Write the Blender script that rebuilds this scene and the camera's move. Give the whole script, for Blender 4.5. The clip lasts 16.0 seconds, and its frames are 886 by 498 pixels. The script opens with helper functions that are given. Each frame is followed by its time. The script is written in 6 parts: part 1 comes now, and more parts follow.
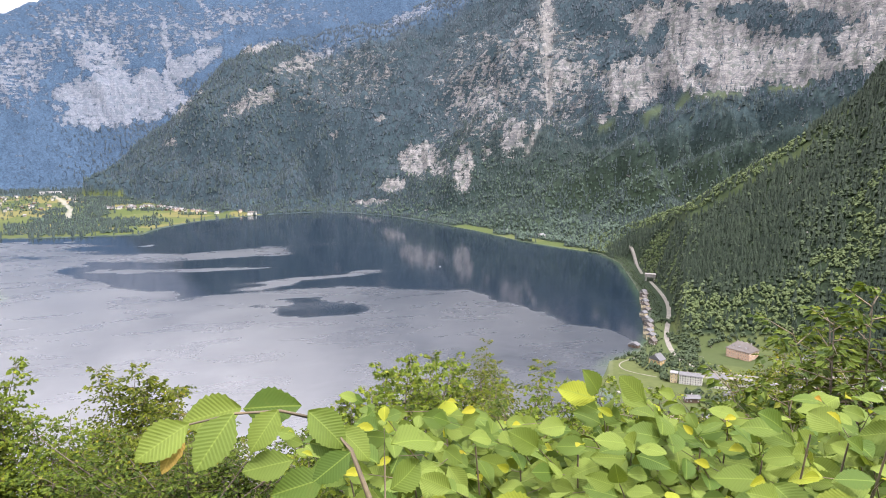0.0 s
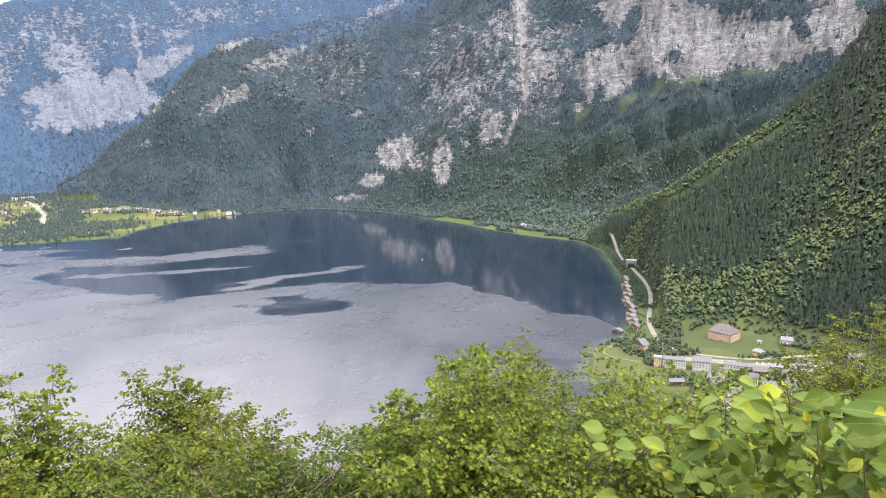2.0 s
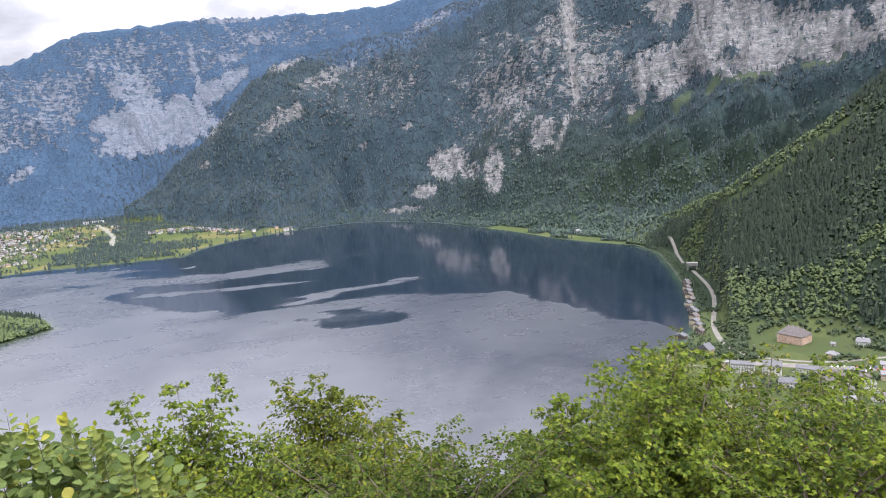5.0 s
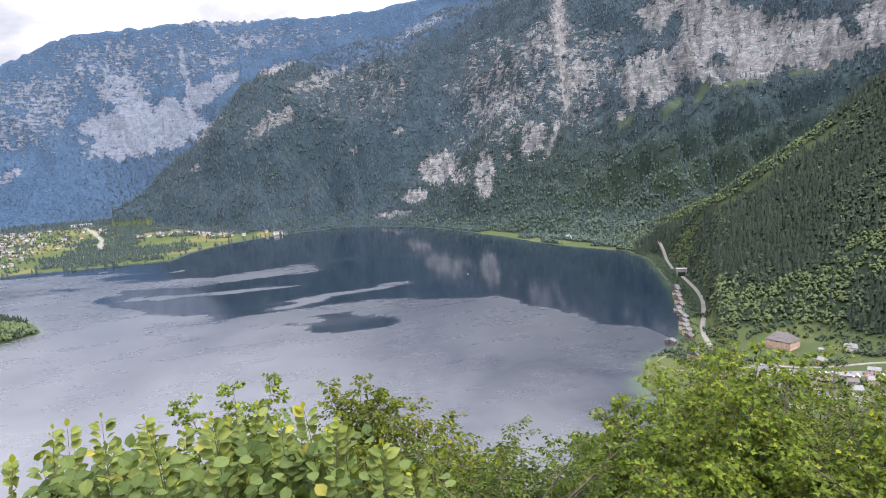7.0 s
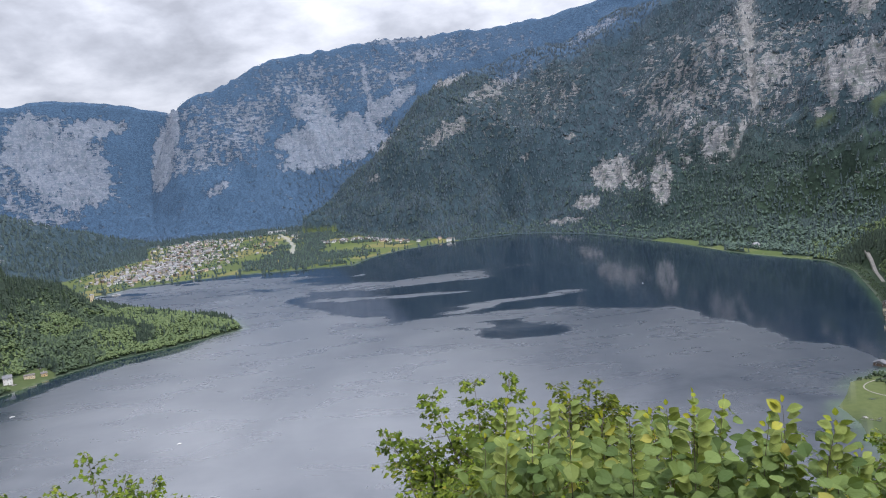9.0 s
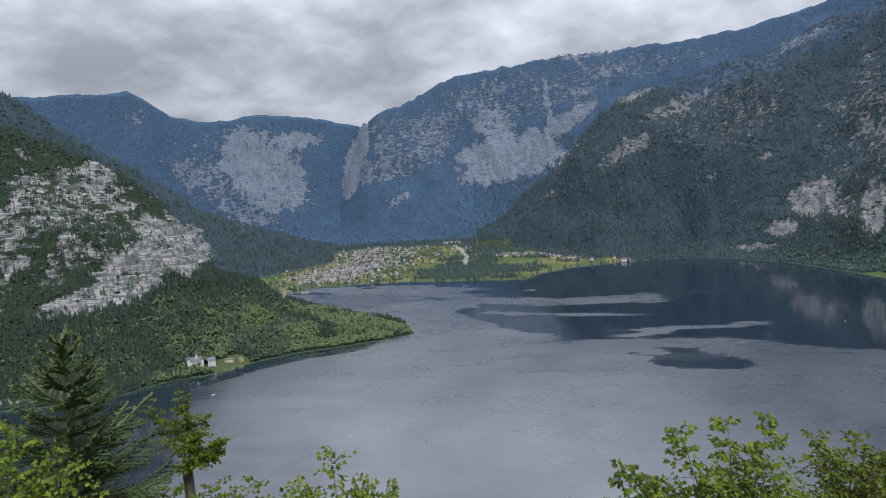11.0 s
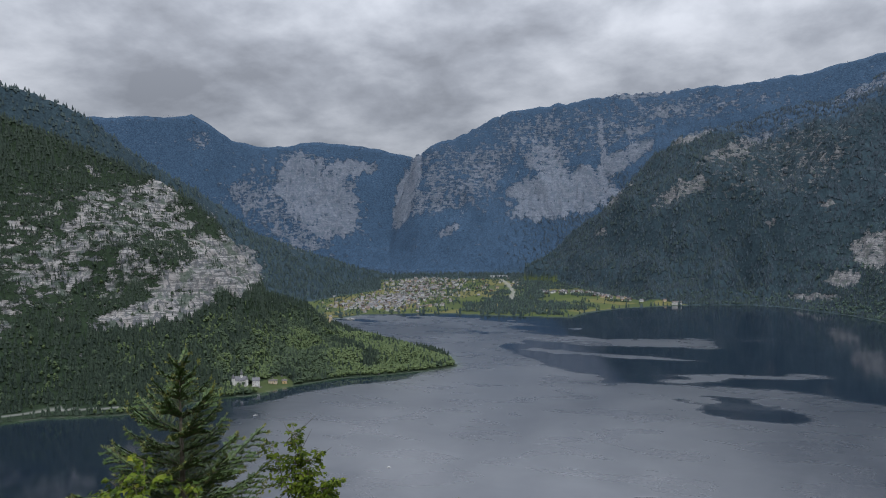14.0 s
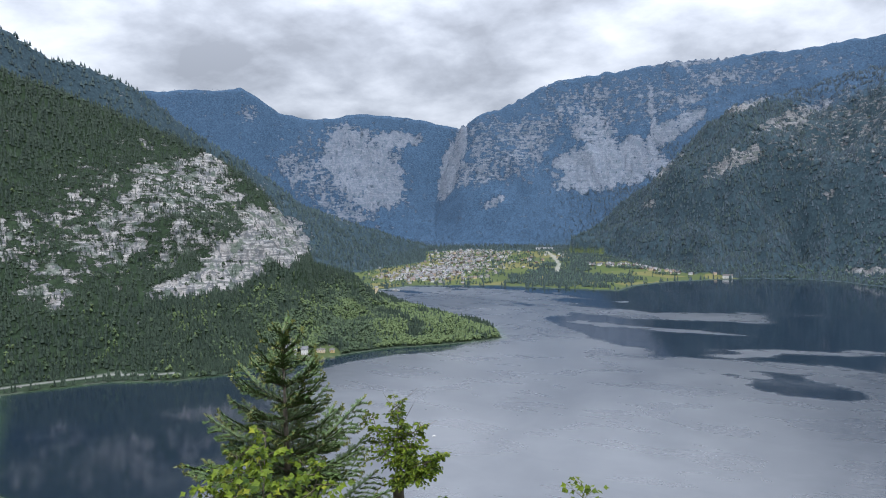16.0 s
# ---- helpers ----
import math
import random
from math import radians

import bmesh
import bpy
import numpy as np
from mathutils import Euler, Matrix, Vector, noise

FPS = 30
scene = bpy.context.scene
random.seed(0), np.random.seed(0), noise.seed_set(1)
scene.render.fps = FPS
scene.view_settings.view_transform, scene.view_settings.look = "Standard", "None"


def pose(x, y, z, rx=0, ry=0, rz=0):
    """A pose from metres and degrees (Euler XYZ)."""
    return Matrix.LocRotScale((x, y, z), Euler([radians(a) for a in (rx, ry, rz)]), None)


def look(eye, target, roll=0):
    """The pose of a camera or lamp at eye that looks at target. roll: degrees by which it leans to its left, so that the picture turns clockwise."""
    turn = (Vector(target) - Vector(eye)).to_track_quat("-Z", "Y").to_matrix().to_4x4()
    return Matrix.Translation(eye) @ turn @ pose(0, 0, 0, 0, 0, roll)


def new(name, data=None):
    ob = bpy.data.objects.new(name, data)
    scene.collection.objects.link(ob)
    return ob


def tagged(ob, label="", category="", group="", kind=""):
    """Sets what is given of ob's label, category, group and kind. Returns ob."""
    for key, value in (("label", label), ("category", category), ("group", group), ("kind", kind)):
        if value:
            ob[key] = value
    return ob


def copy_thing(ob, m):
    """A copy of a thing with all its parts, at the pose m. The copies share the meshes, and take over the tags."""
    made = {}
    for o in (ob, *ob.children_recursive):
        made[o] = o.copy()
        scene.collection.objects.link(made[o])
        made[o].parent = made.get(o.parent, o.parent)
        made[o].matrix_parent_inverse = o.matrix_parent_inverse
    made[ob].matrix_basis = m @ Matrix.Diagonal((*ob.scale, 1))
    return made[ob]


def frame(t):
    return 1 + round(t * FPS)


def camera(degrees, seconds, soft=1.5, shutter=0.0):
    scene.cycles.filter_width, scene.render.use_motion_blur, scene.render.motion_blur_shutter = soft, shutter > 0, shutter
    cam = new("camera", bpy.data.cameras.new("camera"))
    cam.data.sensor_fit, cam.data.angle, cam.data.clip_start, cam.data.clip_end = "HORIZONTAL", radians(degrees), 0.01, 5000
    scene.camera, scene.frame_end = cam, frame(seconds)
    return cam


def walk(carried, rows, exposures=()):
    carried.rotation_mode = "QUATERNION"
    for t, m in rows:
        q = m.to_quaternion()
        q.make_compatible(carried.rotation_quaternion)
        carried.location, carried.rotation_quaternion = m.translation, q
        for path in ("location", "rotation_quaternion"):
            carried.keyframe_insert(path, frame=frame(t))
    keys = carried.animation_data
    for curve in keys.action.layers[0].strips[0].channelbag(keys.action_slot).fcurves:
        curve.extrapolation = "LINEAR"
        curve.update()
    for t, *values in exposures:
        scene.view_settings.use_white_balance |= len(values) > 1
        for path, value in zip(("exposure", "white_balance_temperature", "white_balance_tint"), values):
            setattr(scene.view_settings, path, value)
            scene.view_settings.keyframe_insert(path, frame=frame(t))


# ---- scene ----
cam = camera(66, 16.0, 1.0)
PATH = [
    (0.0, -0.00, 0.00, 290.00, 80.963, 0.039, -16.329),
    (0.5, -0.26, 0.09, 290.01, 81.319, 3.329, -16.874),
    (1.0, -0.50, 0.25, 289.97, 81.302, 3.268, -17.002),
    (1.5, -0.75, 0.39, 289.94, 80.215, 2.167, -18.599),
    (2.0, -1.00, 0.54, 289.92, 80.344, 1.677, -18.194),
    (2.5, -1.26, 0.67, 289.90, 80.421, 1.630, -16.263),
    (3.0, -1.49, 0.87, 289.88, 80.590, 1.898, -16.206),
    (3.5, -1.74, 1.05, 289.87, 81.141, 2.569, -14.865),
    (4.0, -2.01, 1.17, 289.82, 81.205, 3.703, -14.754),
    (6.5, -3.29, 1.82, 289.70, 81.691, 4.254, -13.505),
    (7.0, -3.55, 1.91, 289.68, 81.715, 3.883, -14.797),
    (7.5, -3.82, 2.03, 289.65, 81.972, 3.622, -14.725),
    (8.0, -4.08, 2.12, 289.63, 82.541, 1.543, -12.452),
    (8.5, -4.34, 2.20, 289.62, 82.939, 4.585, -5.848),
    (9.0, -4.57, 2.31, 289.60, 83.427, 5.254, -0.605),
    (9.5, -4.83, 2.37, 289.57, 83.608, 5.292, 3.656),
    (10.0, -5.10, 2.46, 289.54, 83.687, 4.131, 5.609),
    (10.2, -5.21, 2.50, 289.54, 83.868, 4.261, 7.899),
    (12.3, -6.19, 2.96, 289.67, 88.644, 2.043, 16.703),
    (12.5, -6.27, 2.93, 289.56, 88.670, 2.220, 16.745),
    (13.0, -6.57, 3.05, 289.61, 88.617, 3.662, 17.118),
    (13.5, -6.82, 3.10, 289.58, 88.714, 0.834, 18.181),
    (14.0, -7.06, 3.18, 289.56, 88.612, 0.635, 18.129),
    (14.5, -7.29, 3.25, 289.54, 88.700, 0.700, 18.221),
    (15.0, -7.54, 3.36, 289.50, 88.520, 0.330, 18.145),
    (15.5, -7.78, 3.48, 289.47, 87.099, 1.381, 19.116),
    (16.0, -7.97, 3.40, 289.46, 86.290, 0.640, 21.897),
]
EXPOSURES = [(0.0, 1.1, 6290, 19), (1.0, 0.97, 6240, 19), (2.0, 1.13, 6290, 19), (2.5, 1.0, 6240, 19), (3.0, 1.03, 6240, 19), (3.5, 0.9, 6140, 18), (4.0, 0.75, 5940, 18), (6.5, 0.83, 5990, 18), (7.5, 0.83, 5990, 18), (8.2, 0.56, 5900, 16), (9.0, 0.33, 5750, 14), (10.2, 0.2, 5700, 12), (12.5, -0.7, 5700, 11), (13.5, -0.55, 5700, 11), (14.5, -0.37, 5700, 11), (15.0, 0.07, 5650, 11), (15.5, 0.33, 5600, 11), (16.0, 0.24, 5600, 11)]
walk(cam, [(t, pose(x, y, z, rx, ry, rz)) for t, x, y, z, rx, ry, rz in PATH], EXPOSURES)

# ---- world and sun ----
world = bpy.data.worlds.new("overcast_sky")
scene.world = world
world.use_nodes = True
wt = world.node_tree
wt.nodes.clear()


def nd(tree, kind, **props):
    n = tree.nodes.new(kind)
    for k, v in props.items():
        if k == "op":
            n.operation = v
        elif k == "blend":
            n.blend_type = v
        elif k == "dtype":
            n.data_type = v
        else:
            n.inputs[k.replace("_", " ")].default_value = v
    return n


def lk(tree, a, b):
    tree.links.new(a, b)


def ramp(tree, src, stops):
    n = tree.nodes.new("ShaderNodeValToRGB")
    els = n.color_ramp.elements
    while len(els) < len(stops):
        els.new(0.5)
    for e, (p, c) in zip(els, stops):
        e.position = p
        e.color = (c, c, c, 1) if isinstance(c, (int, float)) else (*c, 1)
    lk(tree, src, n.inputs[0])
    return n.outputs[0]


SUN_AZ, SUN_EL = 140.0, 57.0
sky = wt.nodes.new("ShaderNodeTexSky")
sky.sky_type = "NISHITA"
sky.sun_disc = False
sky.sun_elevation, sky.sun_rotation = radians(SUN_EL), radians(SUN_AZ)
bg_sky = nd(wt, "ShaderNodeBackground", Strength=0.1)
lk(wt, sky.outputs[0], bg_sky.inputs[0])
# cloud deck: a flat layer seen in perspective
tc = wt.nodes.new("ShaderNodeTexCoord")
sep = wt.nodes.new("ShaderNodeSeparateXYZ")
lk(wt, tc.outputs["Generated"], sep.inputs[0])
zc = nd(wt, "ShaderNodeMath", op="ADD")
zc.inputs[1].default_value = 0.34
zm = nd(wt, "ShaderNodeMath", op="MAXIMUM")
zm.inputs[1].default_value = 0.0
lk(wt, sep.outputs[2], zm.inputs[0])
lk(wt, zm.outputs[0], zc.inputs[0])
div = [nd(wt, "ShaderNodeMath", op="DIVIDE") for _ in range(2)]
cmb = wt.nodes.new("ShaderNodeCombineXYZ")
for i in range(2):
    lk(wt, sep.outputs[i], div[i].inputs[0])
    lk(wt, zc.outputs[0], div[i].inputs[1])
    lk(wt, div[i].outputs[0], cmb.inputs[i])
cn = nd(wt, "ShaderNodeTexNoise", Scale=3.0, Detail=11.0, Roughness=0.55, Distortion=0.1)
lk(wt, cmb.outputs[0], cn.inputs["Vector"])
cn2 = nd(wt, "ShaderNodeTexNoise", Scale=1.0, Detail=3.0)
lk(wt, cmb.outputs[0], cn2.inputs["Vector"])
cmix = nd(wt, "ShaderNodeMath", op="MULTIPLY_ADD")
cmix.inputs[1].default_value = 0.7
lk(wt, cn2.outputs[0], cmix.inputs[0])
lk(wt, cn.outputs[0], cmix.inputs[2])
ccol = ramp(wt, cmix.outputs[0], [(0.66, (0.47, 0.464, 0.464)), (0.765, (0.63, 0.622, 0.618)), (0.87, (0.84, 0.822, 0.80)), (1.0, (1.10, 1.065, 1.02))])
bg_cloud = nd(wt, "ShaderNodeBackground", Strength=1.0)
lk(wt, ccol, bg_cloud.inputs[0])
zen = nd(wt, "ShaderNodeMath", op="MULTIPLY_ADD")
zen.inputs[1].default_value, zen.inputs[2].default_value = 3.6, 1.0
lk(wt, zm.outputs[0], zen.inputs[0])
zen2 = nd(wt, "ShaderNodeMath", op="MULTIPLY_ADD")
zen2.inputs[2].default_value = 0.53
lk(wt, zen.outputs[0], zen2.inputs[0])
lk(wt, zm.outputs[0], zen2.inputs[1])
lk(wt, zen2.outputs[0], bg_cloud.inputs[1])
wmix = nd(wt, "ShaderNodeMixShader")
wmix.inputs[0].default_value = 0.95
lk(wt, bg_sky.outputs[0], wmix.inputs[1])
lk(wt, bg_cloud.outputs[0], wmix.inputs[2])
wout = wt.nodes.new("ShaderNodeOutputWorld")
lk(wt, wmix.outputs[0], wout.inputs[0])

sun = new("sun", bpy.data.lights.new("sun", "SUN"))
sun.data.energy, sun.data.angle, sun.data.color = 2.9, radians(6), (1.0, 0.95, 0.87)
_s = Vector((math.sin(radians(SUN_AZ)) * math.cos(radians(SUN_EL)), math.cos(radians(SUN_AZ)) * math.cos(radians(SUN_EL)), math.sin(radians(SUN_EL))))
sun.matrix_world = look(_s * 500, (0, 0, 0))


# ---- materials ----
def material(name):
    m = bpy.data.materials.new(name)
    m.use_nodes = True
    t = m.node_tree
    t.nodes.clear()
    out = t.nodes.new("ShaderNodeOutputMaterial")
    b = t.nodes.new("ShaderNodeBsdfPrincipled")
    lk(t, b.outputs[0], out.inputs[0])
    return m, t, b


def mixc(t, fac, a, b, blend="MIX"):
    n = t.nodes.new("ShaderNodeMix")
    n.data_type = "RGBA"
    n.blend_type = blend
    for k, v in ((0, fac), (6, a), (7, b)):
        if isinstance(v, (int, float)):
            n.inputs[k].default_value = v
        elif isinstance(v, tuple):
            n.inputs[k].default_value = (*v, 1)
        else:
            lk(t, v, n.inputs[k])
    return n.outputs[2]


def noise_tex(t, scale, detail=4.0, vec=None, rough=0.55, distort=0.0):
    n = nd(t, "ShaderNodeTexNoise", Scale=scale, Detail=detail, Roughness=rough, Distortion=distort)
    if vec is None:
        g = t.nodes.new("ShaderNodeNewGeometry")
        vec = g.outputs["Position"]
    lk(t, vec, n.inputs["Vector"])
    return n.outputs[0]


def scaled(t, sx, sy, sz):
    g = t.nodes.new("ShaderNodeNewGeometry")
    m = t.nodes.new("ShaderNodeMapping")
    m.inputs["Scale"].default_value = (sx, sy, sz)
    lk(t, g.outputs["Position"], m.inputs["Vector"])
    return m.outputs[0]


def bump(t, b, h, strength=0.4, dist=1.0):
    n = nd(t, "ShaderNodeBump", Strength=strength, Distance=dist)
    lk(t, h, n.inputs["Height"])
    lk(t, n.outputs[0], b.inputs["Normal"])


def attr(t, name):
    n = t.nodes.new("ShaderNodeAttribute")
    n.attribute_name = name
    return n.outputs["Fac"]


def nd_scale(t, src, k):
    n = nd(t, "ShaderNodeMath", op="MULTIPLY")
    n.inputs[1].default_value = k
    lk(t, src, n.inputs[0])
    return n.outputs[0]


def island(t):
    return t.nodes.new("ShaderNodeNewGeometry").outputs["Random Per Island"]


def obrand(t):
    return t.nodes.new("ShaderNodeObjectInfo").outputs["Random"]


def plain(name, c1, c2, scale=1.0, rough=0.8, metal=0.0, bstr=0.2, bdist=0.05):
    m, t, b = material(name)
    n = noise_tex(t, scale)
    lk(t, mixc(t, ramp(t, n, [(0.35, 0.0), (0.65, 1.0)]), c1, c2), b.inputs["Base Color"])
    b.inputs["Roughness"].default_value, b.inputs["Metallic"].default_value = rough, metal
    bump(t, b, noise_tex(t, scale * 6), bstr, bdist)
    return m


def foliage_mat(name, dark, light, rand_src="island", transl=0.0, rough=0.7, scale=0.02, tuft=0.45):
    m, t, b = material(name)
    r = island(t) if rand_src == "island" else obrand(t)
    c = mixc(t, r, dark, light)
    n = ramp(t, noise_tex(t, scale, 3.0), [(0.35, 0.0), (0.65, 1.0)])
    c = mixc(t, n, c, mixc(t, 0.5, c, light))
    # shade in the gaps between leaf clumps, put into the colour
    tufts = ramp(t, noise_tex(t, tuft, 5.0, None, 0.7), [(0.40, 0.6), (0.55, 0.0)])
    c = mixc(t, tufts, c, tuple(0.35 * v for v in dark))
    lk(t, c, b.inputs["Base Color"])
    b.inputs["Roughness"].default_value = rough
    b.inputs["Specular IOR Level"].default_value = 0.25
    if transl:
        tr = t.nodes.new("ShaderNodeBsdfTranslucent")
        lk(t, mixc(t, 0.55, c, (0.42, 0.6, 0.05)), tr.inputs[0])
        ms = nd(t, "ShaderNodeMixShader")
        ms.inputs[0].default_value = transl
        lk(t, b.outputs[0], ms.inputs[1])
        lk(t, tr.outputs[0], ms.inputs[2])
        out = [n for n in t.nodes if n.type == "OUTPUT_MATERIAL"][0]
        lk(t, ms.outputs[0], out.inputs[0])
    return m


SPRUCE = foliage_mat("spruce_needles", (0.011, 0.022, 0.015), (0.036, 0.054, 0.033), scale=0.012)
# the next four, for far woods, have haze mixed in as blue
SPRUCE_HAZE = foliage_mat("hazed_spruce_needles", (0.020, 0.033, 0.047), (0.061, 0.084, 0.102), scale=0.006)
SPRUCE_LOW = foliage_mat("hazed_green_needles", (0.016, 0.029, 0.033), (0.050, 0.074, 0.070), scale=0.008)
BEECH_LOW = foliage_mat("hazed_beech_leaves", (0.032, 0.056, 0.046), (0.062, 0.093, 0.064), scale=0.012, tuft=0.6)
NEEDLES_HAZE = foliage_mat("hazed_far_needles", (0.027, 0.050, 0.087), (0.046, 0.076, 0.118), scale=0.004, tuft=0.08)
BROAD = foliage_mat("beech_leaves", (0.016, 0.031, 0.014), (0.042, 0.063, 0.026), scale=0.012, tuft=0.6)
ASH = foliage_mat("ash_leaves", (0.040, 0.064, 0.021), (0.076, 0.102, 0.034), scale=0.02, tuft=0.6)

# terrain: forest floor, rock, meadow, gravel
TERRAIN, t, b = material("alpine_ground")
floor_c = mixc(t, noise_tex(t, 0.02, 6.0), (0.010, 0.018, 0.010), (0.024, 0.036, 0.018))
# far floor turns bluish: haze put into the base colour
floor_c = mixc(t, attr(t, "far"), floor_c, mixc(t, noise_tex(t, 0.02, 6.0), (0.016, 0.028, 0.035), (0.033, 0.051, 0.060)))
strata = noise_tex(t, 1.0, 8.0, scaled(t, 0.012, 0.012, 0.09), 0.65, 0.5)
streak = noise_tex(t, 1.0, 6.0, scaled(t, 0.05, 0.05, 0.006), 0.6)
rock_c = mixc(t, ramp(t, strata, [(0.36, 0.0), (0.58, 1.0)]), (0.085, 0.088, 0.095), (0.215, 0.210, 0.204))
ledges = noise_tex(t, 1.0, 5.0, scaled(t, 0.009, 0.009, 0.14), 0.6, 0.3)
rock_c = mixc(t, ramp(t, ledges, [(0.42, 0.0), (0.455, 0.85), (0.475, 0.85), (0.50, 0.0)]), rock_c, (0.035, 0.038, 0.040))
rock_c = mixc(t, ramp(t, streak, [(0.4, 0.0), (0.62, 0.75)]), rock_c, (0.20, 0.188, 0.178))
green_spots = ramp(t, noise_tex(t, 0.035, 8.0, None, 0.65), [(0.52, 0.0), (0.58, 0.75)])
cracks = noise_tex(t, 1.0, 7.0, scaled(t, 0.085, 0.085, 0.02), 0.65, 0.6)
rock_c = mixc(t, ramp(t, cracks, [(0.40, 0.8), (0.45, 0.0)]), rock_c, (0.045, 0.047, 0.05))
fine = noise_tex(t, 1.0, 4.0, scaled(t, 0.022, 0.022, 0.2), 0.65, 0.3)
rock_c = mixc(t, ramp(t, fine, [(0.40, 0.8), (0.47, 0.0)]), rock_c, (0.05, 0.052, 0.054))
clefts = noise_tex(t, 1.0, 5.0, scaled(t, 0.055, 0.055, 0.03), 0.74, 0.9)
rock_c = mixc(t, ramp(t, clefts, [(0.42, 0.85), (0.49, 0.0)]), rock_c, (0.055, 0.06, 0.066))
rock_c = mixc(t, green_spots, rock_c, (0.035, 0.05, 0.036))
vor = nd(t, "ShaderNodeTexVoronoi", Scale=0.0085, Randomness=0.9)
lk(t, scaled(t, 1.0, 0.7, 0.0), vor.inputs["Vector"])
vsep = t.nodes.new("ShaderNodeSeparateColor")
lk(t, vor.outputs["Color"], vsep.inputs[0])
mead_c = mixc(t, vsep.outputs[0], (0.046, 0.064, 0.018), (0.085, 0.094, 0.034))
mead_c = mixc(t, ramp(t, vsep.outputs[2], [(0.55, 0.0), (0.6, 0.85)]), mead_c, (0.050, 0.062, 0.026))
straw = nd(t, "ShaderNodeMath", op="MULTIPLY")
lk(t, ramp(t, vsep.outputs[1], [(0.70, 0.0), (0.74, 1.0)]), straw.inputs[0])
lk(t, ramp(t, attr(t, "meadow"), [(0.9, 0.0), (0.98, 1.0)]), straw.inputs[1])
mead_c = mixc(t, straw.outputs[0], mead_c, (0.14, 0.118, 0.048))
mead_c = mixc(t, noise_tex(t, 0.15, 4.0), mead_c, (0.036, 0.050, 0.016))
grav_c = mixc(t, noise_tex(t, 0.2, 5.0), (0.16, 0.156, 0.148), (0.25, 0.242, 0.228))
# beyond 3.8 km the floor colour takes on still more haze blue
floor_c = mixc(t, attr(t, "haze"), floor_c, mixc(t, noise_tex(t, 0.03, 5.0), (0.027, 0.050, 0.083), (0.043, 0.071, 0.110)))
# shaded gaps and lighter crowns of trees painted into the floor colour
canopy_shade = ramp(t, noise_tex(t, 0.11, 5.0, None, 0.7, 0.4), [(0.40, 0.0), (0.60, 1.0)])
floor_c = mixc(t, canopy_shade, mixc(t, 1.0, floor_c, (0.6, 0.62, 0.66), "MULTIPLY"), mixc(t, 1.0, floor_c, (1.2, 1.2, 1.2), "MULTIPLY"))
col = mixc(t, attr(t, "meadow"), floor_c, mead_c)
# distant rock is coloured toward haze blue as well
rock_c = mixc(t, nd_scale(t, attr(t, "haze"), 0.5), rock_c, (0.105, 0.134, 0.188))
edge_n = nd(t, "ShaderNodeMath", op="MULTIPLY_ADD")
edge_n.inputs[1].default_value = 1.25
ledge_n = mixc(t, 0.5, noise_tex(t, 1.0, 6.0, scaled(t, 0.026, 0.026, 0.085), 0.74), noise_tex(t, 1.0, 6.0, scaled(t, 0.034, 0.034, 0.011), 0.74, 0.4))
lk(t, ramp(t, ledge_n, [(0.38, 0.0), (0.62, 1.0)]), edge_n.inputs[0])
lk(t, attr(t, "rock"), edge_n.inputs[2])
bare = ramp(t, nd_scale(t, edge_n.outputs[0], 0.5), [(0.56, 0.0), (0.61, 1.0)])
# far rock is flattened toward a hazy grey-blue in its colour
rock_c = mixc(t, attr(t, "far"), mixc(t, 0.85, rock_c, mixc(t, 1.0, rock_c, (1.28, 1.265, 1.24), "MULTIPLY")), mixc(t, mixc(t, attr(t, "haze"), (0.35, 0.35, 0.35), (0.25, 0.25, 0.25)), rock_c, mixc(t, attr(t, "haze"), (0.120, 0.123, 0.133), (0.104, 0.121, 0.152))))
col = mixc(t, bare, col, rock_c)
col = mixc(t, attr(t, "gravel"), col, grav_c)
lk(t, col, b.inputs["Base Color"])
b.inputs["Roughness"].default_value = 0.95
b.inputs["Specular IOR Level"].default_value = 0.1
bh = nd(t, "ShaderNodeMath", op="MULTIPLY")
lk(t, mixc(t, 0.6, strata, cracks), bh.inputs[0])
lk(t, bare, bh.inputs[1])
bump(t, b, bh.outputs[0], 0.8, 16.0)

WATER, t, b = material("lake_water")
lk(t, mixc(t, attr(t, "shallow"), (0.005, 0.010, 0.019), (0.040, 0.068, 0.03)), b.inputs["Base Color"])
# ragged edges where ruffled and still water meet
flat_ = attr(t, "calm")
rest = nd(t, "ShaderNodeMath", op="SUBTRACT")
rest.inputs[0].default_value = 1.0
lk(t, flat_, rest.inputs[1])
mid_ = nd(t, "ShaderNodeMath", op="MULTIPLY")
lk(t, flat_, mid_.inputs[0])
lk(t, rest.outputs[0], mid_.inputs[1])
wisp = nd(t, "ShaderNodeMath", op="SUBTRACT")
wisp.inputs[1].default_value = 0.5
lk(t, noise_tex(t, 0.010, 8.0, scaled(t, 1.0, 3.0, 1.0), 0.66, 1.5), wisp.inputs[0])
torn = nd(t, "ShaderNodeMath", op="MULTIPLY")
lk(t, nd_scale(t, wisp.outputs[0], 5.0), torn.inputs[0])
lk(t, mid_.outputs[0], torn.inputs[1])
sum_ = nd(t, "ShaderNodeMath", op="ADD")
lk(t, torn.outputs[0], sum_.inputs[0])
lk(t, flat_, sum_.inputs[1])
calm = ramp(t, sum_.outputs[0], [(0.50, 0.0), (0.94, 1.0)])
rr = nd(t, "ShaderNodeMapRange")
rr.inputs["To Min"].default_value, rr.inputs["To Max"].default_value = 0.23, 0.03
lk(t, calm, rr.inputs["Value"])
patchy = nd(t, "ShaderNodeMath", op="MULTIPLY_ADD")
patchy.inputs[1].default_value = 0.10
